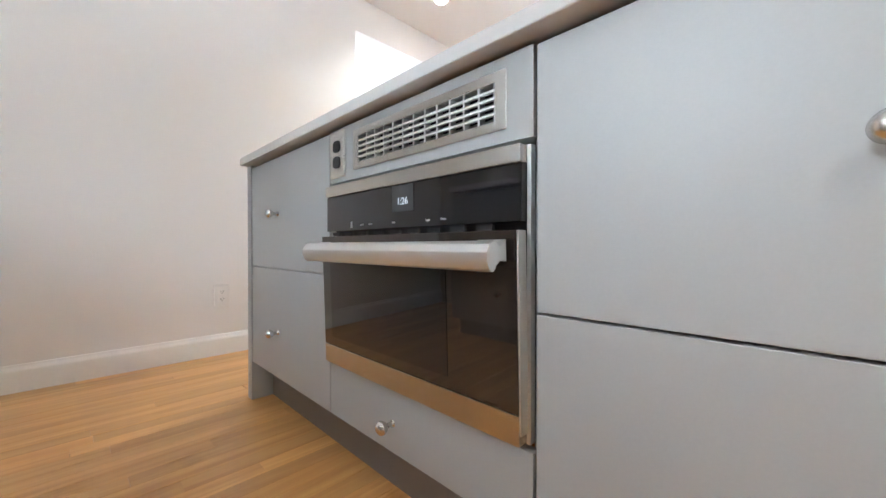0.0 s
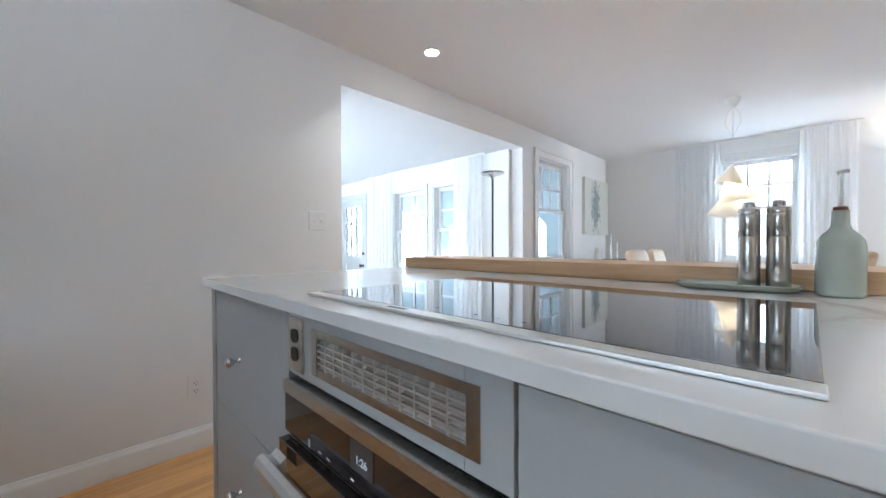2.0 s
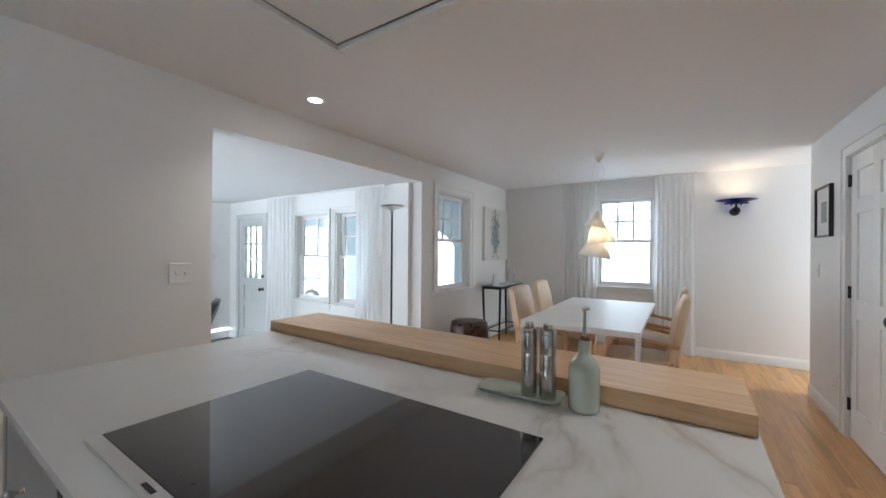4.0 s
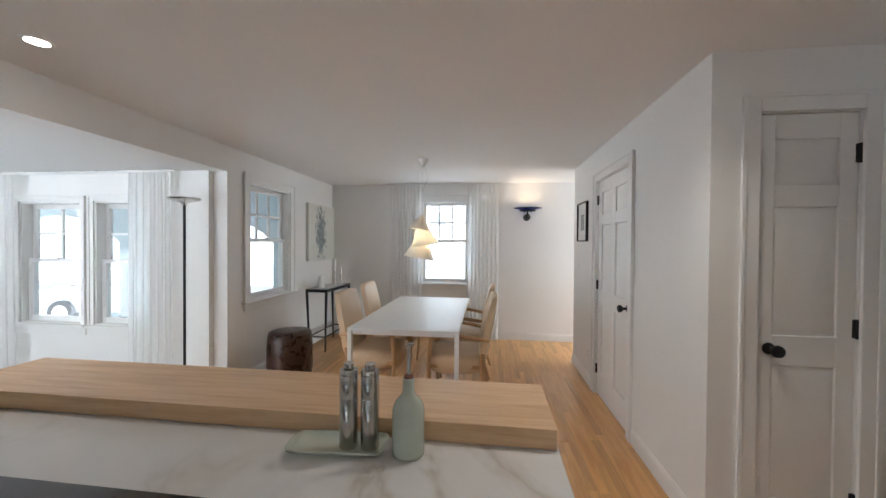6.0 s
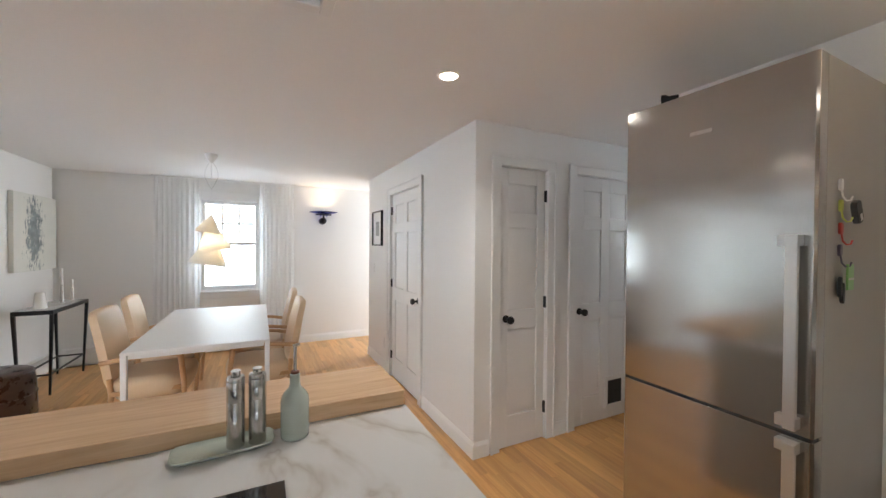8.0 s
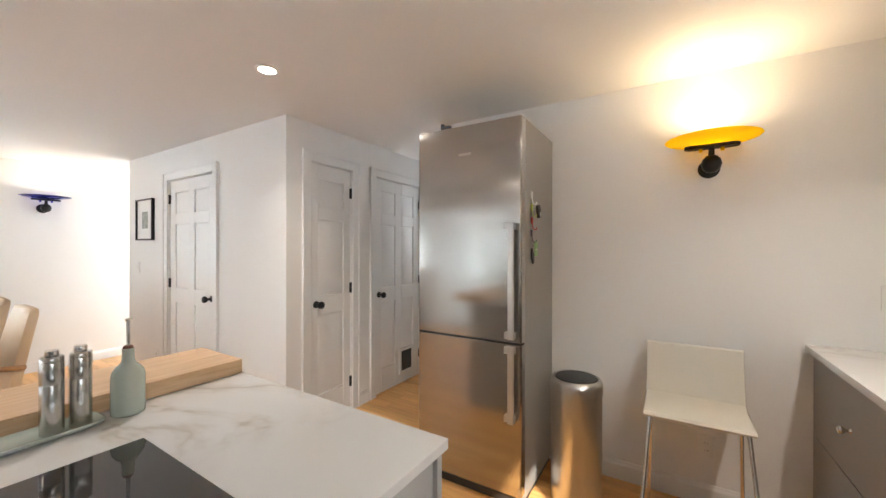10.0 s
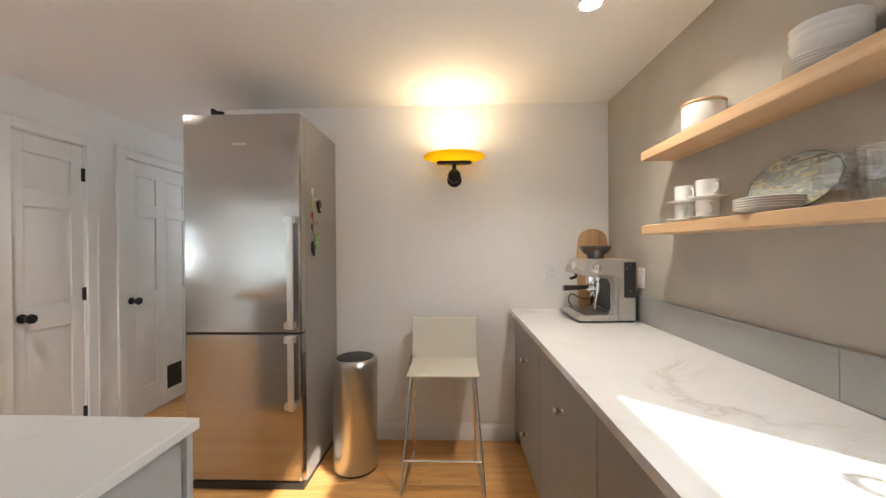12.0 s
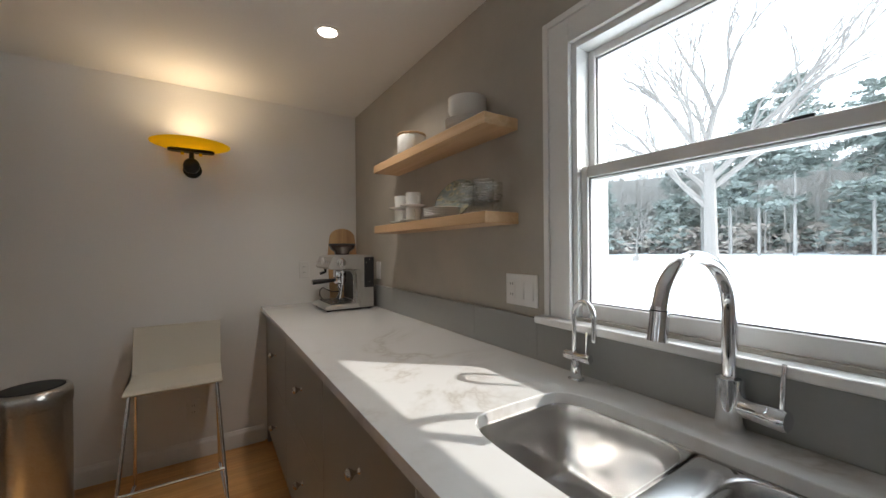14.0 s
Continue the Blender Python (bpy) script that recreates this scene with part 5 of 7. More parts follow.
part("cable", tube(B(), [(-0.56, -1.215, 0.919), (-0.46, -1.22, 0.920), (-0.39, -1.225, 0.94), (-0.36, -1.225, 0.985), (-0.365, -1.23, 1.02), (-0.385, -1.235, 1.035), (-0.41, -1.235, 1.02), (-0.45, -1.235, 1.0), (-0.55, -1.235, 1.0)], 0.0034, 8), M["plastic"], cord, w=True, smooth=60)

cb = thing("cutting_board", -0.565, -1.365, 0.915, 0, "arched acacia wood cutting board leaning on the wall", "cutting board")
o = [(-0.095, 0.0), (0.095, 0.0)] + [(0.105, 0.22), (0.108, 0.36), (0.10, 0.44)] + [(0.095 * math.cos(a), 0.47 + 0.072 * math.sin(a)) for a in [math.pi * i / 14 for i in range(1, 14)]] + [(-0.10, 0.44), (-0.108, 0.36), (-0.105, 0.22)]
bm = B()
loft(bm, [[(x, 0.005 - 0.024 * z, z) for x, z in o], [(x, 0.021 - 0.024 * z, z) for x, z in o]])
part("board", bm, M["board"], cb, bevel=0.003)

# ---- fridge, bin, stool ----
SECTION[0] = Matrix.Identity(4)
fr = thing("refrigerator", 1.603, -1.2, 0, 0, "tall brushed steel fridge freezer with bar handles", "refrigerator")
FX0, FX1, FY0, FY1 = 1.277, 1.930, -1.495, -0.905
part("body", Bx(FX0, FX1, FY0, FY1 - 0.062, 0.04, 2.070), M["fridgeside"], fr, w=True, bevel=0.003)
for z0, z1, nm in ((0.075, 0.870, "freezer_door"), (0.882, 2.070, "fridge_door")):
    bm = prism(B(), [(FX0, FY1 - 0.058), (FX1, FY1 - 0.058), (FX1, FY1 - 0.008), (FX1 - 0.008, FY1), (FX0 + 0.008, FY1), (FX0, FY1 - 0.008)], z0, z1, "z")
    part(nm, bm, M["fridge"], fr, w=True, bevel=0.0015)
part("door_gap", Bx(FX0 + 0.004, FX1 - 0.004, FY1 - 0.05, FY1 - 0.006, 0.871, 0.881), M["gap"], fr, w=True)
part("kick_plate", Bx(FX0 + 0.01, FX1 - 0.01, FY0 + 0.02, FY1 - 0.04, 0.0, 0.04), M["plastic"], fr, w=True)
for z0, z1 in ((0.905, 1.510), (0.470, 0.862)):
    bm = Bx(FX0 + 0.028, FX0 + 0.060, FY1 + 0.030, FY1 + 0.046, z0, z1)
    h = part("handle", bm, M["alu"], fr, "flat vertical bar handle", w=True, bevel=0.003)
    for z in (z0, z1 - 0.035):
        part("bracket", Bx(FX0 + 0.030, FX0 + 0.085, FY1, FY1 + 0.030, z, z + 0.035), M["alu"], h, w=True, bevel=0.002)
part("hinge_cover", Bx(FX1 - 0.05, FX1 - 0.008, FY1 - 0.055, FY1 - 0.008, 2.071, 2.080), M["alu"], fr, w=True, bevel=0.002)
part("maker_mark", Bx(1.57, 1.65, FY1 + 0.0002, FY1 + 0.001, 1.90, 1.915), M["satin"], fr, "pale raised maker mark bar", w=True)
ft = thing("small_flashlight", 1.76, -0.95, 2.071, 25, "small black torch lying on top of the fridge", "flashlight")
part("body", lathe(B(), [(0.010, -0.032), (0.012, -0.028), (0.013, 0.004), (0.021, 0.016), (0.022, 0.030), (0.018, 0.031)], 0, 0.0235, 20, axis="x"), M["black"], ft)


def magnet_hook(y, z, tone, color):
    mat = plain(tone + "_plastic", color, 0.4, relief=0)
    d = thing("magnetic_hook", FX0, y, z, 0, f"small {tone} plastic magnetic hook on the fridge side", "magnetic hook", "hooks on the fridge side")
    part("magnet", prism(B(), oval(0.0095, 0.019, 4, 24, y, z), FX0 - 0.009, FX0 - 0.0005, "x"), mat, d, w=True, bevel=0.002)
    part("hook", tube(B(), [(FX0 - 0.006, y, z - 0.015), (FX0 - 0.009, y - 0.002, z - 0.040), (FX0 - 0.016, y - 0.008, z - 0.052), (FX0 - 0.022, y - 0.020, z - 0.050), (FX0 - 0.024, y - 0.026, z - 0.038)], 0.0026, 8), mat, d, w=True)


magnet_hook(-1.056, 1.672, "white", (0.75, 0.74, 0.71))
magnet_hook(-1.058, 1.605, "lime", (0.50, 0.55, 0.10))
magnet_hook(-1.060, 1.532, "red", (0.42, 0.04, 0.03))
magnet_hook(-1.056, 1.462, "violet-grey", (0.10, 0.09, 0.14))
gg = thing("car_key", FX0 - 0.012, -1.10, 1.59, 0, "black car key fob hanging from a lime hook", "car key")
tilt = Matrix.Translation((0, -1.108, 1.590)) @ Matrix.Rotation(radians(-24), 4, "X") @ Matrix.Translation((0, 1.108, -1.590))
bm = prism(B(), oval(0.0215, 0.037, 5, 28, -1.108, 1.585), FX0 - 0.034, FX0 - 0.018, "x")
bmesh.ops.transform(bm, matrix=tilt, verts=bm.verts)
part("fob", bm, M["plastic"], gg, w=True, bevel=0.003)
bm = Bx(FX0 - 0.0352, FX0 - 0.0342, -1.116, -1.102, 1.556, 1.578)
bmesh.ops.transform(bm, matrix=tilt, verts=bm.verts)
part("badge", bm, M["alu"], gg, "small grey badge", w=True)
gt = thing("green_packet", FX0 - 0.012, -1.085, 1.36, 0, "bright green printed packet hanging from a hook", "packet")
part("packet", Bx(FX0 - 0.022, FX0 - 0.016, -1.112, -1.066, 1.335, 1.418), plain("green_print", (0.20, 0.42, 0.13), 0.3, relief=0), gt, w=True, bevel=0.002)
part("seam", Bx(FX0 - 0.0228, FX0 - 0.0222, -1.110, -1.068, 1.368, 1.374), M["china"], gt, "pale crimped seam", w=True)
kf = thing("key_fob", FX0 - 0.012, -1.055, 1.33, 0, "pair of slim black fobs hanging behind the packet", "key fob")
for y, z in ((-1.047, 1.345), (-1.066, 1.325)):
    part("fob", prism(B(), oval(0.009, 0.034, 3, 22, y, z), FX0 - 0.014, FX0 - 0.004, "x"), M["plastic"], kf, w=True, bevel=0.002)


tb = thing("trash_can", 1.06, -1.175, 0, 0, "round brushed steel trash can with a black touch lid", "trash can")
part("body", lathe(B(), [(0.130, 0.012), (0.133, 0.014), (0.133, 0.590), (0.130, 0.592)], seg=56), M["steel"], tb)
part("foot_ring", lathe(B(), [(0.128, 0), (0.131, 0.002), (0.131, 0.012), (0.126, 0.013)], seg=48), M["plastic"], tb)
rg = lathe(B(), [(0.134, 0.593), (0.137, 0.595), (0.137, 0.635), (0.133, 0.659), (0.126, 0.669), (0.114, 0.672), (0.112, 0.665)], seg=56, cap0=False, cap1=False)
part("rim", rg, M["steel"], tb, smooth=50)
part("lid", lathe(B(), [(0.111, 0.655), (0.111, 0.669), (0.105, 0.675), (0.001, 0.679)], seg=48, cap0=False), M["plastic"], tb, "black push-open lid")

st = thing("bar_stool", 0.518, -1.185, 0, 0, "ivory leather bar stool with a low back and chrome sled legs", "bar stool")
prof = [(-0.10 + 0.0, 0.585), (-0.118, 0.600), (-0.105, 0.612), (0.0, 0.612), (0.12, 0.608), (0.175, 0.625), (0.205, 0.67), (0.232, 0.76), (0.252, 0.872), (0.244, 0.878), (0.236, 0.872), (0.214, 0.76), (0.185, 0.655), (0.165, 0.605), (0.12, 0.582), (0.0, 0.582)]
loops = []
for k, x in ((0.9, -0.212), (1.0, -0.206), (1.0, 0.206), (0.9, 0.212)):
    loops.append([(x, -a, z - 0.012) for a, z in prof])
bm = B()
loft(bm, [[(x, y + 0.0, z) for x, y, z in lp] for lp in loops])
part("seat_shell", bm, M["stoolseat"], st, "ivory leather seat and back", bevel=0.004, smooth=60)
for s in (-1, 1):
    part("leg", tube(B(), [(s * 0.185, 0.10, 0.583), (s * 0.205, 0.185, 0.30), (s * 0.226, 0.285, 0.009)], 0.009, 12), M["chrome"], st, smooth=60)
    part("leg", tube(B(), [(s * 0.185, -0.10, 0.583), (s * 0.192, -0.125, 0.30), (s * 0.200, -0.145, 0.009)], 0.009, 12), M["chrome"], st, smooth=60)
    part("side_rail", tube(B(), [(s * 0.226, 0.285, 0.010), (s * 0.212, 0.06, 0.010), (s * 0.200, -0.145, 0.010)], 0.009, 12), M["chrome"], st)
    part("upper_rail", tube(B(), [(s * 0.186, 0.10, 0.577), (s * 0.186, -0.10, 0.577)], 0.008, 10), M["chrome"], st)
part("footrest", tube(B(), [(-0.214, 0.238, 0.165), (0, 0.238, 0.165), (0.214, 0.238, 0.165)], 0.008, 12), M["chrome"], st)


# ---- wall lights ----
def sconce(x, y, z, rz, glass, label):
    """An uplight with a shallow glass dish; local y points into the room."""
    d = thing("wall_light", x, y, z, rz, label, "wall light", "glass dish wall lights")
    part("dish", lathe(B(), [(0.03, -0.026), (0.09, -0.022), (0.15, -0.013), (0.20, -0.001), (0.202, 0.001), (0.198, 0.003), (0.148, -0.008), (0.09, -0.016), (0.03, -0.020)], 0, 0.0, 48), M[glass], d, ("amber" if glass == "amber" else "cobalt blue") + " glass dish", smooth=70)
    part("reflector_bar", prism(B(), oval(0.115, 0.03, 5, 36), -0.045, -0.028, "z"), M["black"], d, bevel=0.002)
    part("stem", lathe(B(), [(0.014, -0.085), (0.012, -0.046)], 0, 0, 16), M["black"], d)
    for s in (-1, 1):
        part("clip", Bx(s * 0.045 - 0.008, s * 0.045 + 0.008, -0.008, 0.008, -0.062, -0.046), M[glass], d, bevel=0.002)
    bm = lathe(B(), [(0.004, -0.046), (0.024, -0.04), (0.038, -0.023), (0.044, 0.0), (0.038, 0.023), (0.024, 0.04), (0.004, 0.046)], 0, 0, 28, base=-0.125)
    part("ball", bm, M["black"], d, "round black mounting ball", smooth=80)
    part("arm", tube(B(), [(0, 0, -0.125), (0, -0.09, -0.125), (0, -0.135, -0.125)], 0.012, 12), M["black"], d)
    part("wall_plate", lathe(B(), [(0.05, 0), (0.05, 0.006), (0.044, 0.008)], 0.0, -0.125, 28, axis="y", base=-0.142), M["black"], d)
    return d


sconce(0.445, YS + 0.142, 1.930, 0, "amber", "amber glass dish uplight on a black ball mount, lit")
sconce(XE - 0.142, -0.245, 1.94, 90, "blue", "cobalt blue glass dish uplight on a black ball mount, lit")

# ---- dining ----
tbl = thing("dining_table", 4.71, 0.975, 0, 0, "long white lacquered metal dining table with slim legs", "dining table")
part("tabletop", Bx(-0.88, 0.88, -0.44, 0.44, 0.735, 0.755), M["tablewhite"], tbl, bevel=0.004)
for sx in (-1, 1):
    for sy in (-1, 1):
        o = [(sx * 0.875, sy * 0.44), (sx * 0.835, sy * 0.44), (sx * 0.835, sy * 0.405), (sx * 0.875, sy * 0.405)]
        part("leg", loft(B(), [[(x, y, 0) for x, y in [(sx * 0.872, sy * 0.437), (sx * 0.842, sy * 0.437), (sx * 0.842, sy * 0.407), (sx * 0.872, sy * 0.407)]], [(x, y, 0.7) for x, y in o], [(x + (-sx * 0.02 if abs(x) < 0.85 else 0), y, 0.735) for x, y in o]]), M["tablewhite"], tbl, bevel=0.004)
bm = B()
for sy in (-1, 1):
    box(bm, -0.83, 0.83, sy * 0.43, sy * 0.405, 0.705, 0.735)
for sx in (-1, 1):
    box(bm, sx * 0.865, sx * 0.84, -0.40, 0.40, 0.705, 0.735)
part("apron", bm, M["tablewhite"], tbl)


def dining_chair():
    d = thing("dining_chair", 0, 0, 0, 0, "cream leather dining armchair with curved beech arms", "chair", "chairs round the dining table")
    s = [[(x, y, z) for x, y in oval(hx, hy, 4, 32)] for hx, hy, z in ((0.215, 0.205, 0.300), (0.240, 0.230, 0.315), (0.258, 0.250, 0.36), (0.270, 0.262, 0.425), (0.258, 0.250, 0.458), (0.20, 0.19, 0.470))]
    part("seat", loft(B(), s), M["leather"], d, "cream leather seat", smooth=70)
    loops = []
    for z, hw, y0, th in ((0.40, 0.20, -0.235, 0.030), (0.46, 0.225, -0.243, 0.042), (0.60, 0.235, -0.262, 0.048), (0.80, 0.232, -0.300, 0.044), (0.93, 0.222, -0.330, 0.036), (0.965, 0.205, -0.338, 0.026), (0.975, 0.17, -0.340, 0.012)):
        loops.append([(x, y0 + y, z) for x, y in oval(hw, th, 5, 28)])
    part("backrest", loft(B(), loops), M["leather"], d, "cream leather backrest", smooth=70)
    for sx in (-1, 1):
        part("front_leg", tube(B(), [(sx * 0.262, 0.20, 0.62), (sx * 0.266, 0.225, 0.40), (sx * 0.262, 0.215, 0.2), (sx * 0.255, 0.20, 0.0)], 0.021, 10, 0.014), M["chairwood"], d, smooth=60)
        part("rear_leg", tube(B(), [(sx * 0.225, -0.235, 0.48), (sx * 0.222, -0.225, 0.35), (sx * 0.225, -0.26, 0.15), (sx * 0.23, -0.31, 0.0)], 0.020, 10, 0.014), M["chairwood"], d, smooth=60)
        part("arm", tube(B(), [(sx * 0.24, -0.285, 0.60), (sx * 0.272, -0.15, 0.625), (sx * 0.282, 0.02, 0.645), (sx * 0.278, 0.14, 0.64), (sx * 0.262, 0.205, 0.615)], 0.017, 10, 0.018), M["chairwood"], d, smooth=60)
        part("side_rail", Bx(sx * 0.25, sx * 0.232, -0.22, 0.2, 0.355, 0.386), M["chairwood"], d, bevel=0.003)
    part("front_rail", Bx(-0.25, 0.25, 0.195, 0.213, 0.35, 0.386), M["chairwood"], d, bevel=0.003)
    return d


spots = [(4.45, 1.335, 178), (5.20, 1.36, 181), (4.43, 0.60, 1), (5.18, 0.60, -2)]
ch = dining_chair()
for x, y, r in spots[1:]:
    copy_thing(ch, pose(x, y, 0, 0, 0, r))
ch.matrix_basis = pose(spots[0][0], spots[0][1], 0, 0, 0, spots[0][2])

pd = thing("pendant_lamp", 4.95, 1.02, CEIL, 0, "white pendant lamp of three tilted stacked cone shades, lit", "pendant lamp")
part("canopy", lathe(B(), [(0.055, -0.001), (0.055, -0.02), (0.03, -0.06), (0.012, -0.085)], seg=30), M["white"], pd)
part("cord", tube(B(), [(0, 0, -0.08), (0.0, 0, -0.3), (0, 0, -0.60)], 0.002, 6), M["white"], pd)
for s in (1, -1):
    part("cable_loop", tube(B(), [(0.0, s * 0.01, -0.07), (0.0, s * 0.05, -0.15), (0.0, s * 0.055, -0.22), (0.0, s * 0.02, -0.30), (0.0, 0.0, -0.34)], 0.0016, 6), M["satin"], pd)
for r, h, z, tx, ty in ((0.105, 0.175, -0.585, 3, 9), (0.140, 0.19, -0.735, -2, -9), (0.158, 0.185, -0.88, 3, 10)):
    bm = lathe(B(), [(0.008 if r < 0.12 else r * 0.45, 0.0), (r * 0.98, -h + 0.02), (r, -h), (r - 0.004, -h), (0.004 if r < 0.12 else r * 0.45 - 0.004, -0.006)], seg=36, cap0=False, cap1=False)
    bmesh.ops.transform(bm, matrix=Matrix.Translation((0, 0, z)) @ Matrix.Rotation(radians(ty), 4, "X") @ Matrix.Rotation(radians(tx), 4, "Y"), verts=bm.verts)
    part("shade", bm, M["paper"], pd, "translucent white cone shade")
part("bulb", lathe(B(), [(0.012, -0.83), (0.028, -0.87), (0.032, -0.895), (0.024, -0.92), (0.004, -0.93)], seg=20), glowing("bulb", (1.0, 0.75, 0.45), 10), pd)

cons = thing("console_table", 5.92, 2.53, 0, 0, "narrow black iron console table with a pale stone top", "console table")
K0, K1, KY0, KY1, KZ = 5.58, 6.40, 2.37, 2.66, 0.82
bm = B()
for a, b, c, d in ((K0, K1, KY0, KY0 + 0.022), (K0, K1, KY1 - 0.022, KY1), (K0, K0 + 0.022, KY0 + 0.022, KY1 - 0.022), (K1 - 0.022, K1, KY0 + 0.022, KY1 - 0.022)):
    box(bm, a, b, c, d, KZ - 0.04, KZ)
part("top_frame", bm, M["black"], cons, w=True, bevel=0.002)
part("stone_top", Bx(K0 + 0.023, K1 - 0.023, KY0 + 0.023, KY1 - 0.023, KZ - 0.012, KZ + 0.001), M["marble"], cons, "pale stone inset top", w=True)
for sx, x in ((1, K0), (-1, K1)):
    for sy, y in ((1, KY0), (-1, KY1)):
        o = [(x, y), (x + sx * 0.026, y), (x + sx * 0.026, y + sy * 0.026), (x, y + sy * 0.026)]
        lo = [(x + sx * 0.03, y + sy * 0.03), (x + sx * 0.045, y + sy * 0.03), (x + sx * 0.045, y + sy * 0.045), (x + sx * 0.03, y + sy * 0.045)]
        part("leg", loft(B(), [[(u, v, 0) for u, v in lo], [(u, v, KZ - 0.04) for u, v in o]]), M["black"], cons, w=True)
for y in (KY0 + 0.03, KY1 - 0.042):
    part("stretcher", Bx(K0 + 0.035, K1 - 0.035, y, y + 0.012, 0.19, 0.205), M["black"], cons, w=True)
for x in (K0 + 0.03, K1 - 0.042):
    part("stretcher", Bx(x, x + 0.012, KY0 + 0.035, KY1 - 0.035, 0.19, 0.205), M["black"], cons, w=True)


def candle_holder(x, y, h, label):
    d = thing("candle_holder", x, y, KZ + 0.001, 0, label, "candle holder", "candle holders on the console")
    part("column", lathe(B(), [(0.022, 0), (0.022, 0.004), (0.014, 0.008), (0.014, h), (0.011, h + 0.001)], seg=20), M["steel"], d)
    part("candle", lathe(B(), [(0.010, h + 0.001), (0.0095, h + 0.09), (0.003, h + 0.093)], seg=16), M["white"], d, "short white candle")


candle_holder(6.10, 2.49, 0.20, "grey metal candle column with a white candle, shorter")
candle_holder(6.21, 2.53, 0.27, "tall grey metal candle column with a white candle")
candle_holder(6.31, 2.48, 0.14, "low grey metal candle column with a white candle")
vs = thing("white_vase", 5.74, 2.52, KZ + 0.001, 0, "small tapered white ceramic vase on the console", "vase")
part("body", lathe(B(), [(0.050, 0), (0.052, 0.004), (0.036, 0.15), (0.034, 0.158), (0.031, 0.156), (0.045, 0.01), (0.001, 0.008)], seg=32), M["china"], vs, smooth=60)

pf2 = thing("pouf", 4.69, 2.37, 0, 0, "round dark brown patchwork hide pouf near the window", "pouf")
part("body", lathe(B(), [(0.195, 0.0), (0.215, 0.015), (0.225, 0.10), (0.227, 0.25), (0.222, 0.40), (0.212, 0.475), (0.190, 0.50), (0.10, 0.508), (0.001, 0.509)], seg=48), M["patch"], pf2, smooth=60)
for z in (0.16, 0.32, 0.487):
    part("seam", lathe(B(), [(0.2255 if z < 0.4 else 0.206, z - 0.004), (0.2295 if z < 0.4 else 0.210, z), (0.2255 if z < 0.4 else 0.206, z + 0.004)], seg=48, cap0=False, cap1=False), M["patch"], pf2)

art = thing("painting", 6.165, YN - 0.02, 1.17, 0, "abstract canvas of a grey-black figure on cream", "painting")
m_art, nt, b_ = nodes_of("abstract_canvas")
v = coords(nt, (1, 1, 1), False)
mp = coords(nt, (3.6, 1, 1.5), False)
sph = nt.nodes.new("ShaderNodeVectorMath")
sph.operation = "LENGTH"
off = nt.nodes.new("ShaderNodeVectorMath")
off.operation = "ADD"
off.inputs[1].default_value = (0.1, 0, -0.60)
nt.links.new(mp, off.inputs[0])
nt.links.new(off.outputs[0], sph.inputs[0])
nz = noise_tex(nt, coords(nt, (16, 1, 7), False), 1.4, 6, 0.7, 0.5)
sm = nt.nodes.new("ShaderNodeMath")
sm.operation = "SUBTRACT"
nt.links.new(nz, sm.inputs[0])
sc_ = nt.nodes.new("ShaderNodeMath")
sc_.operation = "MULTIPLY"
sc_.inputs[1].default_value = 0.42
nt.links.new(sph.outputs["Value"], sc_.inputs[0])
nt.links.new(sc_.outputs[0], sm.inputs[1])
mk = ramp(nt, sm.outputs[0], [(0.26, (0, 0, 0)), (0.34, (1, 1, 1))])
bgc = mixc(nt, noise_tex(nt, v, 4, 5, 0.6), (0.66, 0.66, 0.60), (0.78, 0.77, 0.71))
ink = mixc(nt, noise_tex(nt, v, 14, 3), (0.05, 0.06, 0.07), (0.42, 0.48, 0.48))
nt.links.new(mixc(nt, mk, bgc, ink), b_.inputs["Base Color"])
b_.inputs["Roughness"].default_value = 0.6
part("canvas", Bx(5.770, 6.605, YN - 0.042, YN - 0.002, 1.17, 1.962), m_art, art, w=True, bevel=0.002)

fp = thing("framed_picture", 5.34, CY, 1.445, 0, "small drawing in a thin black frame with white mat", "framed picture")
A0, A1, AZ0, AZ1 = 5.035, 5.425, 1.455, 1.878
bm = B()
for a, b, c, d in ((A0, A0 + 0.014, AZ0, AZ1), (A1 - 0.014, A1, AZ0, AZ1), (A0 + 0.014, A1 - 0.014, AZ0, AZ0 + 0.014), (A0 + 0.014, A1 - 0.014, AZ1 - 0.014, AZ1)):
    box(bm, a, b, CY + 0.001, CY + 0.028, c, d)
part("frame", bm, M["black"], fp, "thin black frame", w=True)
part("mat_board", Bx(A0 + 0.014, A1 - 0.014, CY + 0.004, CY + 0.012, AZ0 + 0.014, AZ1 - 0.014), M["white"], fp, w=True)
part("drawing", Bx(A0 + 0.125, A1 - 0.125, CY + 0.0122, CY + 0.013, AZ0 + 0.12, AZ1 - 0.13), plain("ink_drawing", (0.35, 0.36, 0.33), 0.7, var=0.6, scale=26, relief=0), fp, w=True)


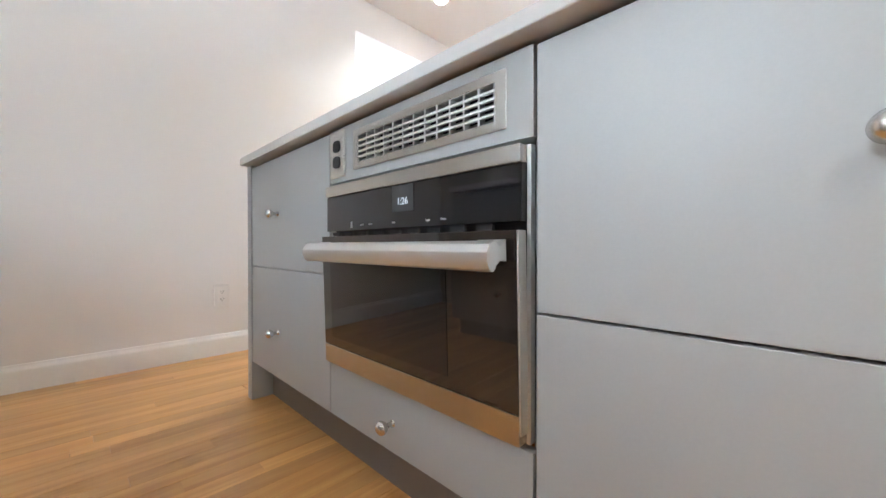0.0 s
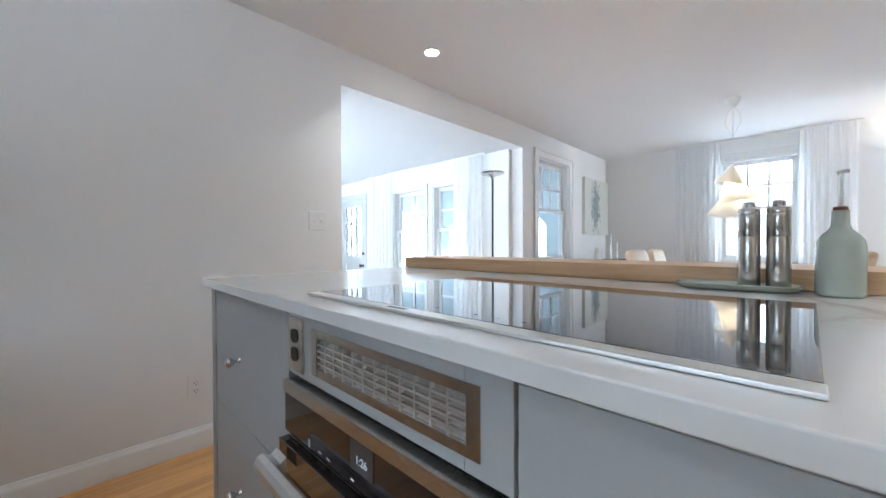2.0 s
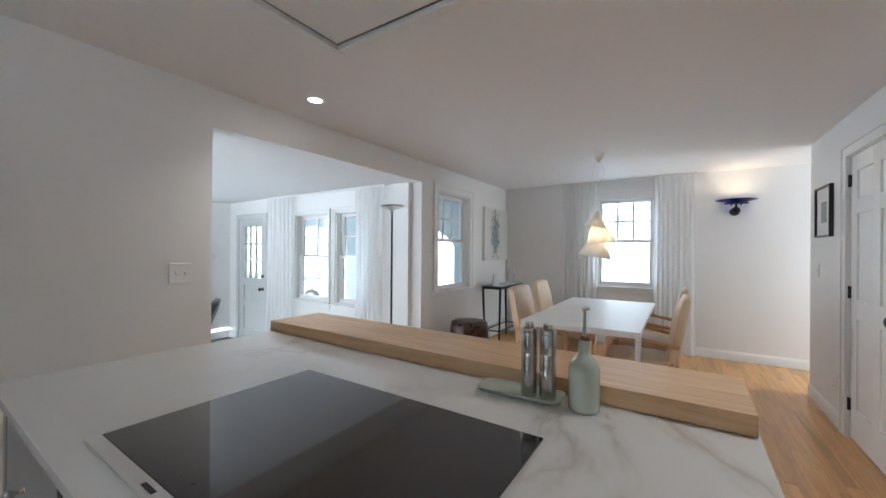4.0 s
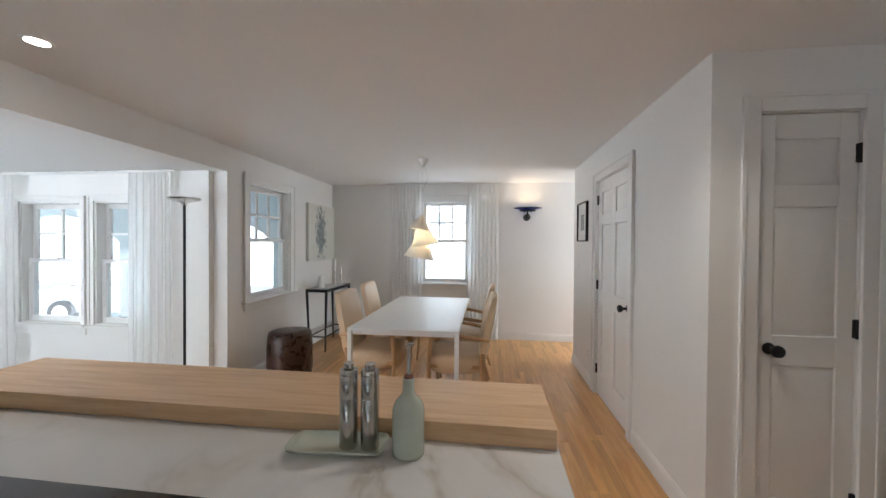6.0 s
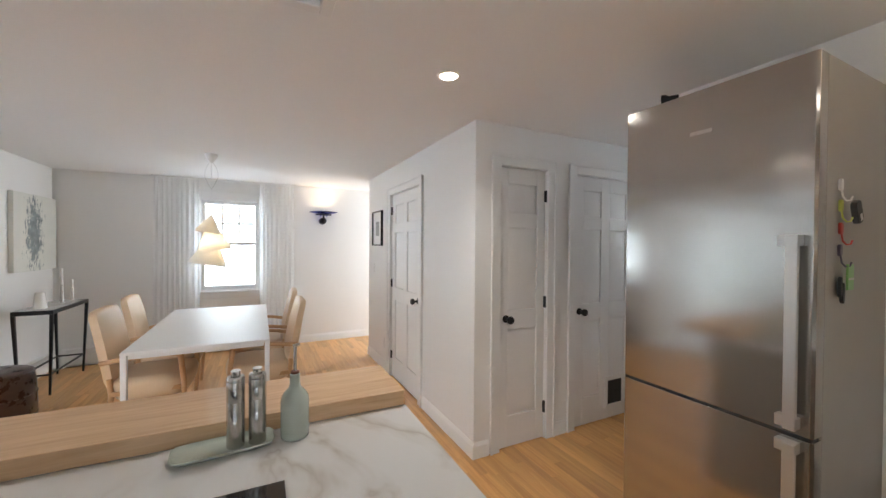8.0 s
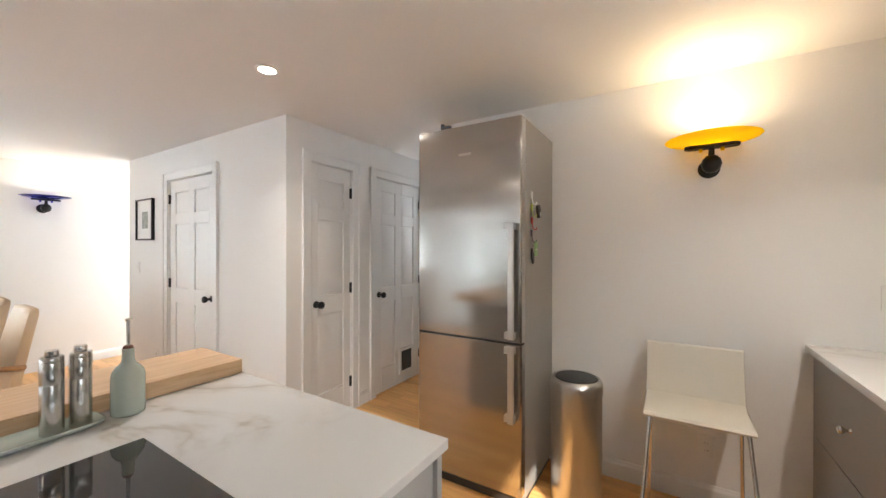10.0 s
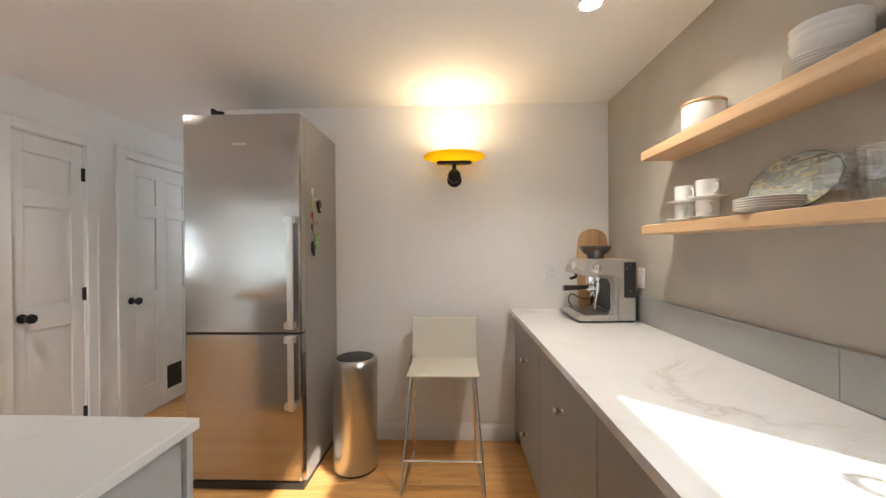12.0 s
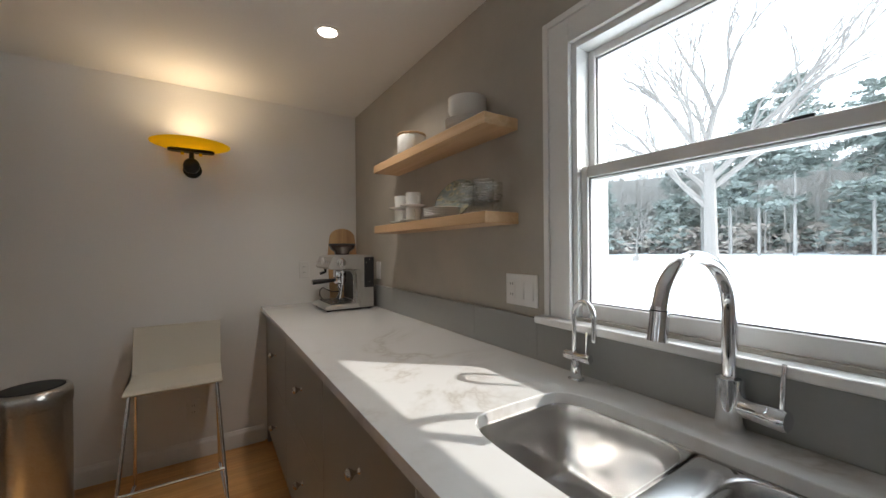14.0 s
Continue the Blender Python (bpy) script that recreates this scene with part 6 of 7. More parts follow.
# curtains
def curtain(axis, fixed, a, b, z0, z1, folds, name_label, amp=0.013, seed=1):
    rng = random.Random(seed)
    d = thing("curtain", *((fixed, (a + b) / 2) if axis == "y" else ((a + b) / 2, fixed)), z0, 0, name_label, "curtain", "sheer curtains")
    nu, nv = folds * 10, 14
    ph = [rng.uniform(-0.5, 0.5) for _ in range(folds + 2)]
    bm = B()
    rows = []
    for j in range(nv + 1):
        v = j / nv
        row = []
        for i in range(nu + 1):
            u = i / nu
            f = u * folds
            k = int(f)
            wob = ph[k] * (1 - (f - k)) + ph[k + 1] * (f - k)
            am = amp * (0.55 + 0.45 * v) * (1 + 0.25 * wob)
            pinch = 1.0 if v > 0.06 else 0.6 + 0.4 * v / 0.06
            off_ = am * pinch * math.sin(2 * math.pi * f + wob * 1.2 + 0.5 * math.sin(3 * v + k))
            along = a + (b - a) * (0.5 + (u - 0.5) * (0.97 + 0.05 * v)) + 0.008 * math.sin(4 * math.pi * f)
            z = z1 - (z1 - z0) * v
            row.append(bm.verts.new((fixed + off_, along, z) if axis == "y" else (along, fixed + off_, z)))
        rows.append(row)
    for r0, r1 in zip(rows, rows[1:]):
        for i in range(nu):
            bm.faces.new((r0[i], r0[i + 1], r1[i + 1], r1[i]))
    part("fabric", bm, M["curtain"], d, w=True, smooth=180)


curtain("y", 6.53, 1.30, 1.80, 0.012, 2.30, 9, "white sheer linen curtain beside the dining window", seed=2)
curtain("y", 6.53, 0.15, 0.615, 0.012, 2.30, 8, "white sheer linen curtain drawn open by the dining window", seed=3)
curtain("y", XL - 0.08, 3.20, 3.66, LF + 0.01, 2.06, 6, "white linen curtain next to the floor lamp", seed=4)
curtain("y", XL - 0.08, 4.88, 5.52, LF + 0.01, 2.06, 7, "white linen curtain between window and entry door", seed=5)


def rod(x, y0, y1, z, label):
    d = thing("curtain_rod", x, (y0 + y1) / 2, z, 0, label, "curtain rod", "curtain tracks")
    part("track", Bx(x - 0.01, x + 0.01, y0, y1, z, z + 0.018), M["white"], d, w=True, bevel=0.002)
    n = max(2, int((y1 - y0) / 0.6))
    for i in range(n + 1):
        y = y0 + 0.03 + (y1 - y0 - 0.06) * i / n
        part("bracket", Bx(x - 0.006, x + 0.078, y - 0.006, y + 0.006, z + 0.0185, z + 0.026), M["satin"], d, w=True)


rod(6.53, 0.12, 1.84, 2.301, "thin white curtain track over the dining window")
rod(XL - 0.08, 3.17, 5.56, 2.061, "thin white curtain track over the living room windows")


def heater(x0, y0, x1, y1, label):
    d = thing("baseboard_heater", (x0 + x1) / 2, (y0 + y1) / 2, 0, 0, label, "baseboard heater", "baseboard heaters")
    ax = "x" if abs(x1 - x0) > abs(y1 - y0) else "y"
    def rib(p, e0, e1):
        return loft(B(), [[(e, y1 - a, z) if ax == "x" else (x1 - a, e, z) for a, z in p] for e in (e0, e1)])
    e0, e1 = (x0, x1) if ax == "x" else (y0, y1)
    part("back_plate", rib([(0.001, 0.0), (0.001, 0.215), (0.045, 0.205), (0.045, 0.198), (0.008, 0.206), (0.008, 0.0)], e0, e1), M["trim"], d, w=True)
    part("front_cover", rib([(0.062, 0.035), (0.062, 0.170), (0.052, 0.188), (0.056, 0.190), (0.066, 0.171), (0.066, 0.035)], e0, e1), M["trim"], d, w=True)
    # near-black bar in place of fins, painted as the slot's shade
    part("fins", rib([(0.012, 0.07), (0.058, 0.07), (0.058, 0.13), (0.012, 0.13)], e0 + 0.02, e1 - 0.02), M["gap"], d, w=True)
    for e in (e0, e1 - 0.02):
        part("end_cap", rib([(0.001, 0.0), (0.068, 0.0), (0.068, 0.175), (0.045, 0.217), (0.001, 0.217)], e, e + 0.02), M["trim"], d, w=True)


heater(5.32, YN, XE - 0.08, YN, "long white baseboard heater under the console")
heater(XE, 0.60, XE, YN - 0.09, "white baseboard heater below the dining window")

# ---- living room ----
lamp_ = thing("floor_lamp", 4.0, 2.965, LF, 0, "slim black torchiere floor lamp with a flat round head", "floor lamp")
part("base", lathe(B(), [(0.14, 0), (0.14, 0.012), (0.13, 0.018), (0.015, 0.022)], seg=40), M["black"], lamp_)
part("pole", lathe(B(), [(0.011, 0.02), (0.011, 1.92)], seg=14), M["black"], lamp_)
part("head", lathe(B(), [(0.018, 1.91), (0.03, 1.93), (0.115, 1.955), (0.13, 1.968), (0.128, 1.975), (0.10, 1.966), (0.001, 1.96)], seg=40), M["satin"], lamp_, "flat grey dish head", smooth=60)
lr_door = thing("door_4", XL, LD1, LF, -90, "pale grey entry door with nine small panes", "door", kind="structure")
w_, h_ = LD1 - LD0, LDT - LF
bm = B()
for a, b, z0, z1 in ((0, 0.115, 0, h_), (w_ - 0.115, w_, 0, h_), (0.115, w_ - 0.115, 0, 0.2), (0.115, w_ - 0.115, 0.56, 0.66), (0.115, w_ - 0.115, 0.90, 1.02), (0.115, w_ - 0.115, h_ - 0.13, h_)):
    box(bm, a, b, 0.01, 0.05, z0, z1)
leaf = part("leaf", bm, M["greydoor"], lr_door, bevel=0.003)
for z0, z1 in ((0.2, 0.56), (0.66, 0.90)):
    part("panel", Bx(0.115, w_ - 0.115, 0.024, 0.04, z0, z1), M["greydoor"], leaf)
for i in range(1, 3):
    u = 0.115 + (w_ - 0.23) * i / 3
    part("muntin", Bx(u - 0.013, u + 0.013, 0.012, 0.046, 1.02, h_ - 0.13), M["greydoor"], leaf)
    v_ = 1.02 + (h_ - 0.13 - 1.02) * i / 3
    part("muntin", Bx(0.115, w_ - 0.115, 0.0125, 0.0455, v_ - 0.013, v_ + 0.013), M["greydoor"], leaf)
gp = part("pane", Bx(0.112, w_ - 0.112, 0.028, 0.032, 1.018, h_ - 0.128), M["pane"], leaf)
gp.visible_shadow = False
bm = B()
for a, b, z0, z1 in ((-0.075, -0.002, 0, h_ + 0.075), (w_ + 0.002, w_ + 0.075, 0, h_ + 0.075), (-0.002, w_ + 0.002, h_ + 0.002, h_ + 0.075)):
    box(bm, a, b, -0.018, -0.001, z0, z1)
part("casing", bm, M["greydoor"], lr_door, bevel=0.003)
part("door_handle", lathe(B(), [(0.028, 0.01), (0.028, 0.004), (0.012, 0), (0.011, -0.025), (0.026, -0.04), (0.029, -0.055), (0.012, -0.066)], w_ - 0.055, 0.86, 24, axis="y"), M["black"], lr_door, "black door knob")
part("deadbolt", lathe(B(), [(0.026, 0.01), (0.026, -0.004), (0.02, -0.01)], w_ - 0.055, 1.06, 22, axis="y"), M["black"], lr_door, "black deadbolt")
baseboard(XL, LD1 + 0.08, XL, LN, -1, LF)

rk = thing("coat_rack", 3.7, LN, 1.15, 0, "white wall rail with three small metal hooks", "coat rack")
part("rail", Bx(3.25, 3.98, LN - 0.018, LN - 0.001, 1.16, 1.24), M["trim"], rk, w=True, bevel=0.003)
for x in (3.35, 3.55, 3.75, 3.92):
    part("hook", tube(B(), [(x, LN - 0.018, 1.215), (x, LN - 0.05, 1.20), (x, LN - 0.065, 1.185), (x, LN - 0.06, 1.165)], 0.007, 10), M["satin"], rk, w=True)

ac = thing("armchair", 2.6, 4.85, LF, 60, "dark grey leather swivel lounge chair in the living room", "armchair")
loops = [[(x, y, z) for x, y in oval(0.30, 0.28, 4, 32)] for z in (0.33, 0.46)]
part("seat", loft(B(), loops), M["darkleather"], ac, bevel=0.02)
loops = []
for z, hw, y0, th in ((0.40, 0.26, -0.27, 0.05), (0.60, 0.29, -0.32, 0.06), (0.80, 0.28, -0.40, 0.055), (0.90, 0.25, -0.44, 0.04), (0.92, 0.20, -0.445, 0.02)):
    loops.append([(x, y0 + y, z) for x, y in oval(hw, th, 4, 28)])
part("backrest", loft(B(), loops), M["darkleather"], ac, smooth=70)
for s in (-1, 1):
    part("armrest", Bx(s * 0.30, s * 0.36, -0.28, 0.2, 0.50, 0.57), M["darkleather"], ac, bevel=0.02)
    part("arm_support", Bx(s * 0.305, s * 0.35, -0.05, 0.05, 0.36, 0.5), M["black"], ac)
part("column", lathe(B(), [(0.035, 0.03), (0.035, 0.33)], seg=18), M["chrome"], ac)
part("base", lathe(B(), [(0.28, 0), (0.28, 0.02), (0.05, 0.035)], seg=36), M["black"], ac)
# ---- outside ----
def ground_z(x, y):
    z = -0.35 if x < 5 else -0.35 - 0.45 * min(1, (x - 5) / 5)
    if x < -30:
        z += 0.010 * min(60, -30 - x)
    return z + 0.05 * noise.noise((x * 0.1, y * 0.1, 0))


bm = B()
xs = [-400, -200, -120, -90, -70, -55, -45, -38, -32, -26, -20, -15, -10, -6, -3, -0.86, 2, 5, 7, 9, 12, 16, 22, 30, 45, 80, 150, 400]
ys = [-400, -150, -80, -60, -45, -35, -27, -20, -14, -9, -5, -2, 1, 4, 7, 10, 14, 20, 30, 50, 90, 160, 400]
grid = [[bm.verts.new((x, y, ground_z(x, y))) for y in ys] for x in xs]
for i in range(len(xs) - 1):
    for j in range(len(ys) - 1):
        bm.faces.new((grid[i][j], grid[i + 1][j], grid[i + 1][j + 1], grid[i][j + 1]))
solid("ground", bm, M["snow"], "snow-covered open ground with soft hollows", "ground", smooth=180)


class Mesh:
    """Fast gathering of many limbs and tufts into one mesh."""
    def __init__(self):
        self.v, self.f = [], []

    def limb(self, a, b, r0, r1, seg=5):
        a, b = Vector(a), Vector(b)
        d = (b - a).normalized()
        s = d.cross(Vector((0.2, 0.3, 1)) if abs(d.z) < 0.9 else Vector((1, 0, 0))).normalized()
        t = d.cross(s)
        k = len(self.v)
        for p, r in ((a, r0), (b, r1)):
            for i in range(seg):
                an = 2 * math.pi * i / seg
                self.v.append(p + (s * math.cos(an) + t * math.sin(an)) * r)
        for i in range(seg):
            j = (i + 1) % seg
            self.f.append((k + i, k + j, k + seg + j, k + seg + i))

    def tuft(self, c, r, rng, n=5):
        c = Vector(c)
        for _ in range(n):
            d = Vector((rng.uniform(-1, 1), rng.uniform(-1, 1), rng.uniform(-0.5, 0.5))) * r
            e = Vector((rng.uniform(-1, 1), rng.uniform(-1, 1), rng.uniform(-0.6, 0.6))) * r * 0.5
            k = len(self.v)
            self.v += [c, c + d + e, c + d * 0.9 - e]
            self.f.append((k, k + 1, k + 2))

    def make(self, name, mat, parent=None, label="", kind=""):
        me = bpy.data.meshes.new(name)
        me.from_pydata([tuple(p) for p in self.v], [], self.f)
        me.materials.append(mat)
        ob = new(name, me)
        if parent:
            ob.parent = parent
            me.transform(parent.matrix_basis.inverted())
        return tagged(ob, label, kind=kind)


def grow(m, p, d, length, r, depth, rng, spread=0.55, up=0.12):
    q = p + d * length
    mid = p + d * length * 0.5 + Vector((rng.uniform(-1, 1), rng.uniform(-1, 1), rng.uniform(-0.5, 0.5))) * length * 0.06
    m.limb(p, mid, r, r * 0.86, 7 if depth > 4 else 4)
    m.limb(mid, q, r * 0.86, r * 0.72, 7 if depth > 4 else 4)
    if depth == 0:
        return
    for _ in range(3 if depth > 1 else 2):
        nd = (d + Vector((rng.uniform(-1, 1), rng.uniform(-1, 1), rng.uniform(-0.7, 0.7))) * spread + Vector((0, 0, up))).normalized()
        grow(m, q if rng.random() < 0.7 else mid, nd, length * rng.uniform(0.62, 0.85), r * rng.uniform(0.45, 0.66), depth - 1, rng, spread, up)


def bare_tree(x, y, h, r, seed, label, depth=5, fork=0.33):
    rng = random.Random(seed)
    z = ground_z(x, y) - 0.1
    d = thing("bare_tree", x, y, z, 0, label, "tree", "bare trees")
    tr, cr = Mesh(), Mesh()
    tr.limb((x, y, z), (x, y, z + h * 0.05), r * 1.35, r, 12)
    tr.limb((x, y, z + h * 0.05), (x + r * 0.3, y, z + h * fork), r, r * 0.8, 12)
    top = Vector((x + r * 0.3, y, z + h * fork))
    for i in range(5):
        a = 2 * math.pi * i / 5 + rng.uniform(-0.4, 0.4)
        nd = Vector((math.cos(a) * 0.8, math.sin(a) * 0.8, rng.uniform(0.45, 1.0))).normalized()
        grow(cr, top - Vector((0, 0, h * 0.03 * i)), nd, h * 0.21, r * 0.5, depth, rng)
    grow(cr, top, Vector((0.05, 0.1, 1)).normalized(), h * 0.18, r * 0.62, depth, rng)
    tr.make("trunk", M["bark"], d)
    cr.make("crown", M["bark"], d, "bare spreading branches")


def pine_tree(x, y, h, seed, label, lean=0.25):
    rng = random.Random(seed)
    z = ground_z(x, y)
    d = thing("pine_tree", x, y, z, 0, label, "tree", "pine trees")
    tr, cr = Mesh(), Mesh()
    tr.limb((x, y, z - 0.1), (x, y, z + h * 0.97), h * 0.009, h * 0.003, 7)
    n = int(h * 5)
    for i in range(n):
        f = rng.uniform(lean, 1.0)
        zz = z + h * f
        ln = h * 0.24 * (1 - f) ** 0.45 * rng.uniform(0.35, 1.1) + 0.3
        a = rng.uniform(0, 2 * math.pi)
        e = Vector((x + math.cos(a) * ln, y + math.sin(a) * ln, zz + ln * rng.uniform(-0.15, 0.25)))
        tr.limb((x, y, zz), e, h * 0.003, h * 0.001, 3)
        for k in range(7):
            t = (k + 2) / 8
            c = Vector((x, y, zz)).lerp(e, t) + Vector((rng.uniform(-0.3, 0.3), rng.uniform(-0.3, 0.3), rng.uniform(-0.1, 0.2)))
            cr.tuft(c, 0.28 + 0.12 * ln, rng, 9)
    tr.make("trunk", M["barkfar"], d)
    cr.make("crown", M["pine"], d, "needle crown, its green paled for haze")


bare_tree(-36.0, -13.0, 27, 0.52, 3, "huge bare old tree standing alone in the snow", 5, 0.30)
bare_tree(-50.0, -27.5, 9, 0.12, 8, "small bare tree at the wood edge", 4, 0.25)
for i, (x, y, h) in enumerate(((-62, -14, 23), (-66, -8, 21), (-60, -20, 15), (-58, -38, 14), (-63, -3, 19), (-60, -17, 20), (-66, -30, 15), (-68, 2, 17))):
    pine_tree(x, y, h, 20 + i, "tall pine at the wood edge, paled for haze", 0.3 if i % 2 else 0.45)

rng = random.Random(77)
woods, twigs, shrubs, pines = Mesh(), Mesh(), Mesh(), Mesh()
for i in range(900):
    ang = rng.uniform(-1.25, 0.55)
    dist = rng.uniform(70, 100)
    x, y = -dist * math.cos(ang), dist * math.sin(ang)
    z, h = ground_z(x, y), rng.uniform(15, 23)
    r = rng.uniform(0.05, 0.15)
    woods.limb((x, y, z), (x + rng.uniform(-0.5, 0.5), y + rng.uniform(-0.5, 0.5), z + h), r, r * 0.3, 5)
    for _ in range(9):
        f = rng.uniform(0.3, 1.0)
        a = rng.uniform(0, 6.28)
        ln = h * 0.16 * rng.uniform(0.5, 1.2)
        p = Vector((x, y, z + h * f))
        q = p + Vector((math.cos(a) * ln, math.sin(a) * ln, ln * 0.8))
        twigs.limb(p, q, r * 0.3, r * 0.08, 3)
        for _ in range(3):
            twigs.limb(p.lerp(q, 0.5), q + Vector((rng.uniform(-1, 1), rng.uniform(-1, 1), rng.uniform(0, 1.2))), 0.03, 0.012, 3)
    if i % 2 == 0:
        for _ in range(16):
            shrubs.tuft((x + rng.uniform(-3, 3), y + rng.uniform(-3, 3), z + rng.uniform(0.2, 4.5)), 0.9, rng, 6)
    if i % 4 == 0:
        for _ in range(60):
            f = rng.random()
            rr = 2.6 * (1 - f) + 0.3
            pines.tuft((x + 3 + rng.uniform(-rr, rr), y + rng.uniform(-rr, rr), z + 1.0 + 8 * f), 0.9, rng, 5)
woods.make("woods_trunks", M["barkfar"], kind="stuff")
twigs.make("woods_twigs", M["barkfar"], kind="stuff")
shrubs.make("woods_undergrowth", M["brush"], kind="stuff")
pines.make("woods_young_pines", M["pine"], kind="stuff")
bm = B()
prev = None
for i in range(25):
    a = -1.5 + 2.4 * i / 24
    x, y = -104 * math.cos(a), 104 * math.sin(a)
    cur = (bm.verts.new((x, y, -0.5)), bm.verts.new((x, y, 18.0 + 2.5 * noise.noise((i * 0.8, 0, 0)))))
    if prev:
        bm.faces.new((prev[0], cur[0], cur[1], prev[1]))
    prev = cur
# pale ramp paints the distance haze into the backdrop
m_bd, nt, b_ = nodes_of("hazed_woods")
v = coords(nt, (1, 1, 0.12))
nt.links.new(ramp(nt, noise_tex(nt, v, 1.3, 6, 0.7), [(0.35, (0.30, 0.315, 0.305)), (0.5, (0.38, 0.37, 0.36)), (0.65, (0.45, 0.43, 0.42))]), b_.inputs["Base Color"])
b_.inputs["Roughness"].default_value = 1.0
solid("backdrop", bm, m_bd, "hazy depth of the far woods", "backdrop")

st_ = thing("stone_block", -38.5, -21.0, ground_z(-38.5, -21), 20, "small stone block poking out of the snow", "stone")
part("block", Bx(-0.5, 0.5, -0.3, 0.3, -0.2, 0.55), M["bark"], st_, bevel=0.08)
for i, (x, y) in enumerate(((-9.0, -0.6), (-13.5, -3.5))):
    c = thing("snow_clump", x, y, ground_z(x, y), 0, "small twig tuft sticking out of the snow", "twigs", "twig tufts in the snow")
    t = Mesh()
    rr = random.Random(i)
    for _ in range(24):
        a = rr.uniform(0, 6.28)
        t.limb((x, y, ground_z(x, y)), (x + math.cos(a) * 0.18, y + math.sin(a) * 0.18, ground_z(x, y) + rr.uniform(0.03, 0.12)), 0.006, 0.002, 3)
    t.make("twigs", M["barkfar"], c)

# porch
PX = 6.95
porch = thing("porch_front", PX, 5.5, -0.8, 0, "pale blue porch wall with two arched openings", "porch wall", kind="structure")


def arch_wall(y0, y1, openings, ztop, zbot):
    """openings: (ya, yb, spring, rise)."""
    bm = B()
    at = y0
    for ya, yb, sp_, rise in openings:
        box(bm, PX, PX + 0.18, at, ya, zbot, ztop)
        n = 14
        pts = [(ya + (yb - ya) * i / n, sp_ + rise * math.sin(math.pi * i / n) ** 0.7) for i in range(n + 1)]
        for (u0, v0), (u1, v1) in zip(pts, pts[1:]):
            prism(bm, [(u0, v0), (u1, v1), (u1, ztop), (u0, ztop)], PX, PX + 0.18, "x")
        at = yb
    box(bm, PX, PX + 0.18, at, y1, zbot, ztop)
    return bm


part("wall", arch_wall(YN + T, 10.4, [(3.95, 6.4, 1.40, 0.50), (6.9, 9.6, 1.40, 0.50)], 2.5, -0.8), M["siding"], porch, w=True)
solid("porch_ceiling", Bx(XL + T, PX + 0.3, YN + T, 10.4, 2.45, 2.55), M["houseclad"], "pale painted porch ceiling", "ceiling")
solid("porch_floor", Bx(XL + T, PX, YN + T, 10.4, -0.9, -0.3), M["slate"], "grey porch deck", "floor")
solid("outer_wall_cladding", Bx(XL + T, XL + T + 0.02, LN + T, 10.4, -0.9, 2.5), M["siding"], "pale blue house wall beside the porch", "wall")
solid("roof_slab", Bx(-1.2, PX + 0.5, -3.3, 10.6, 2.56, 2.75), M["snow"], "snow-covered roof over the rooms", "roof")


def car(x, y, rz, label, mat):
    z = ground_z(x, y)
    d = thing("parked_car", x, y, z, rz, label, "car", "parked cars")
    side = [(-2.2, 0.35), (-2.25, 0.7), (-2.1, 0.95), (-1.3, 1.02), (-0.75, 1.42), (0.6, 1.46), (1.35, 1.05), (2.1, 0.9), (2.25, 0.65), (2.2, 0.35)]
    lower = [(-2.2, 0.35), (-2.25, 0.7), (-2.1, 0.95), (-1.3, 1.02), (1.35, 1.03), (2.1, 0.9), (2.25, 0.65), (2.2, 0.35)]
    part("body", prism(B(), lower, -0.88, 0.88, "y"), mat, d, bevel=0.06, seg=3)
    cab = B()
    loft(cab, [[(-1.3, s * 0.82, 1.02), (1.35, s * 0.82, 1.03), (0.6, s * 0.66, 1.44), (-0.75, s * 0.66, 1.42)] for s in (-1, 1)])
    part("glasshouse", cab, M["blackglass"], d, "dark windows", bevel=0.03)
    part("roof", Bx(-0.72, 0.58, -0.66, 0.66, 1.425, 1.47), mat, d, bevel=0.02)
    for sx in (-1.4, 1.4):
        for sy in (-0.86, 0.86):
            wh = part("wheel", lathe(B(), [(0.33, -0.1), (0.34, -0.08), (0.34, 0.08), (0.33, 0.1)], sx, 0.34, 28, axis="y", base=sy), M["plastic"], d)
            part("rim", lathe(B(), [(0.2, -0.105), (0.2, 0.105)], sx, 0.34, 20, axis="y", base=sy), M["satin"], wh)


car(10.6, 10.2, 100, "silver-blue car parked outside the porch", M["carpaint"])


# dark glass lifted to grey, so its colour carries the haze
M["farglass"] = plain("hazed_window_glass", (0.22, 0.24, 0.26), 0.2, relief=0)


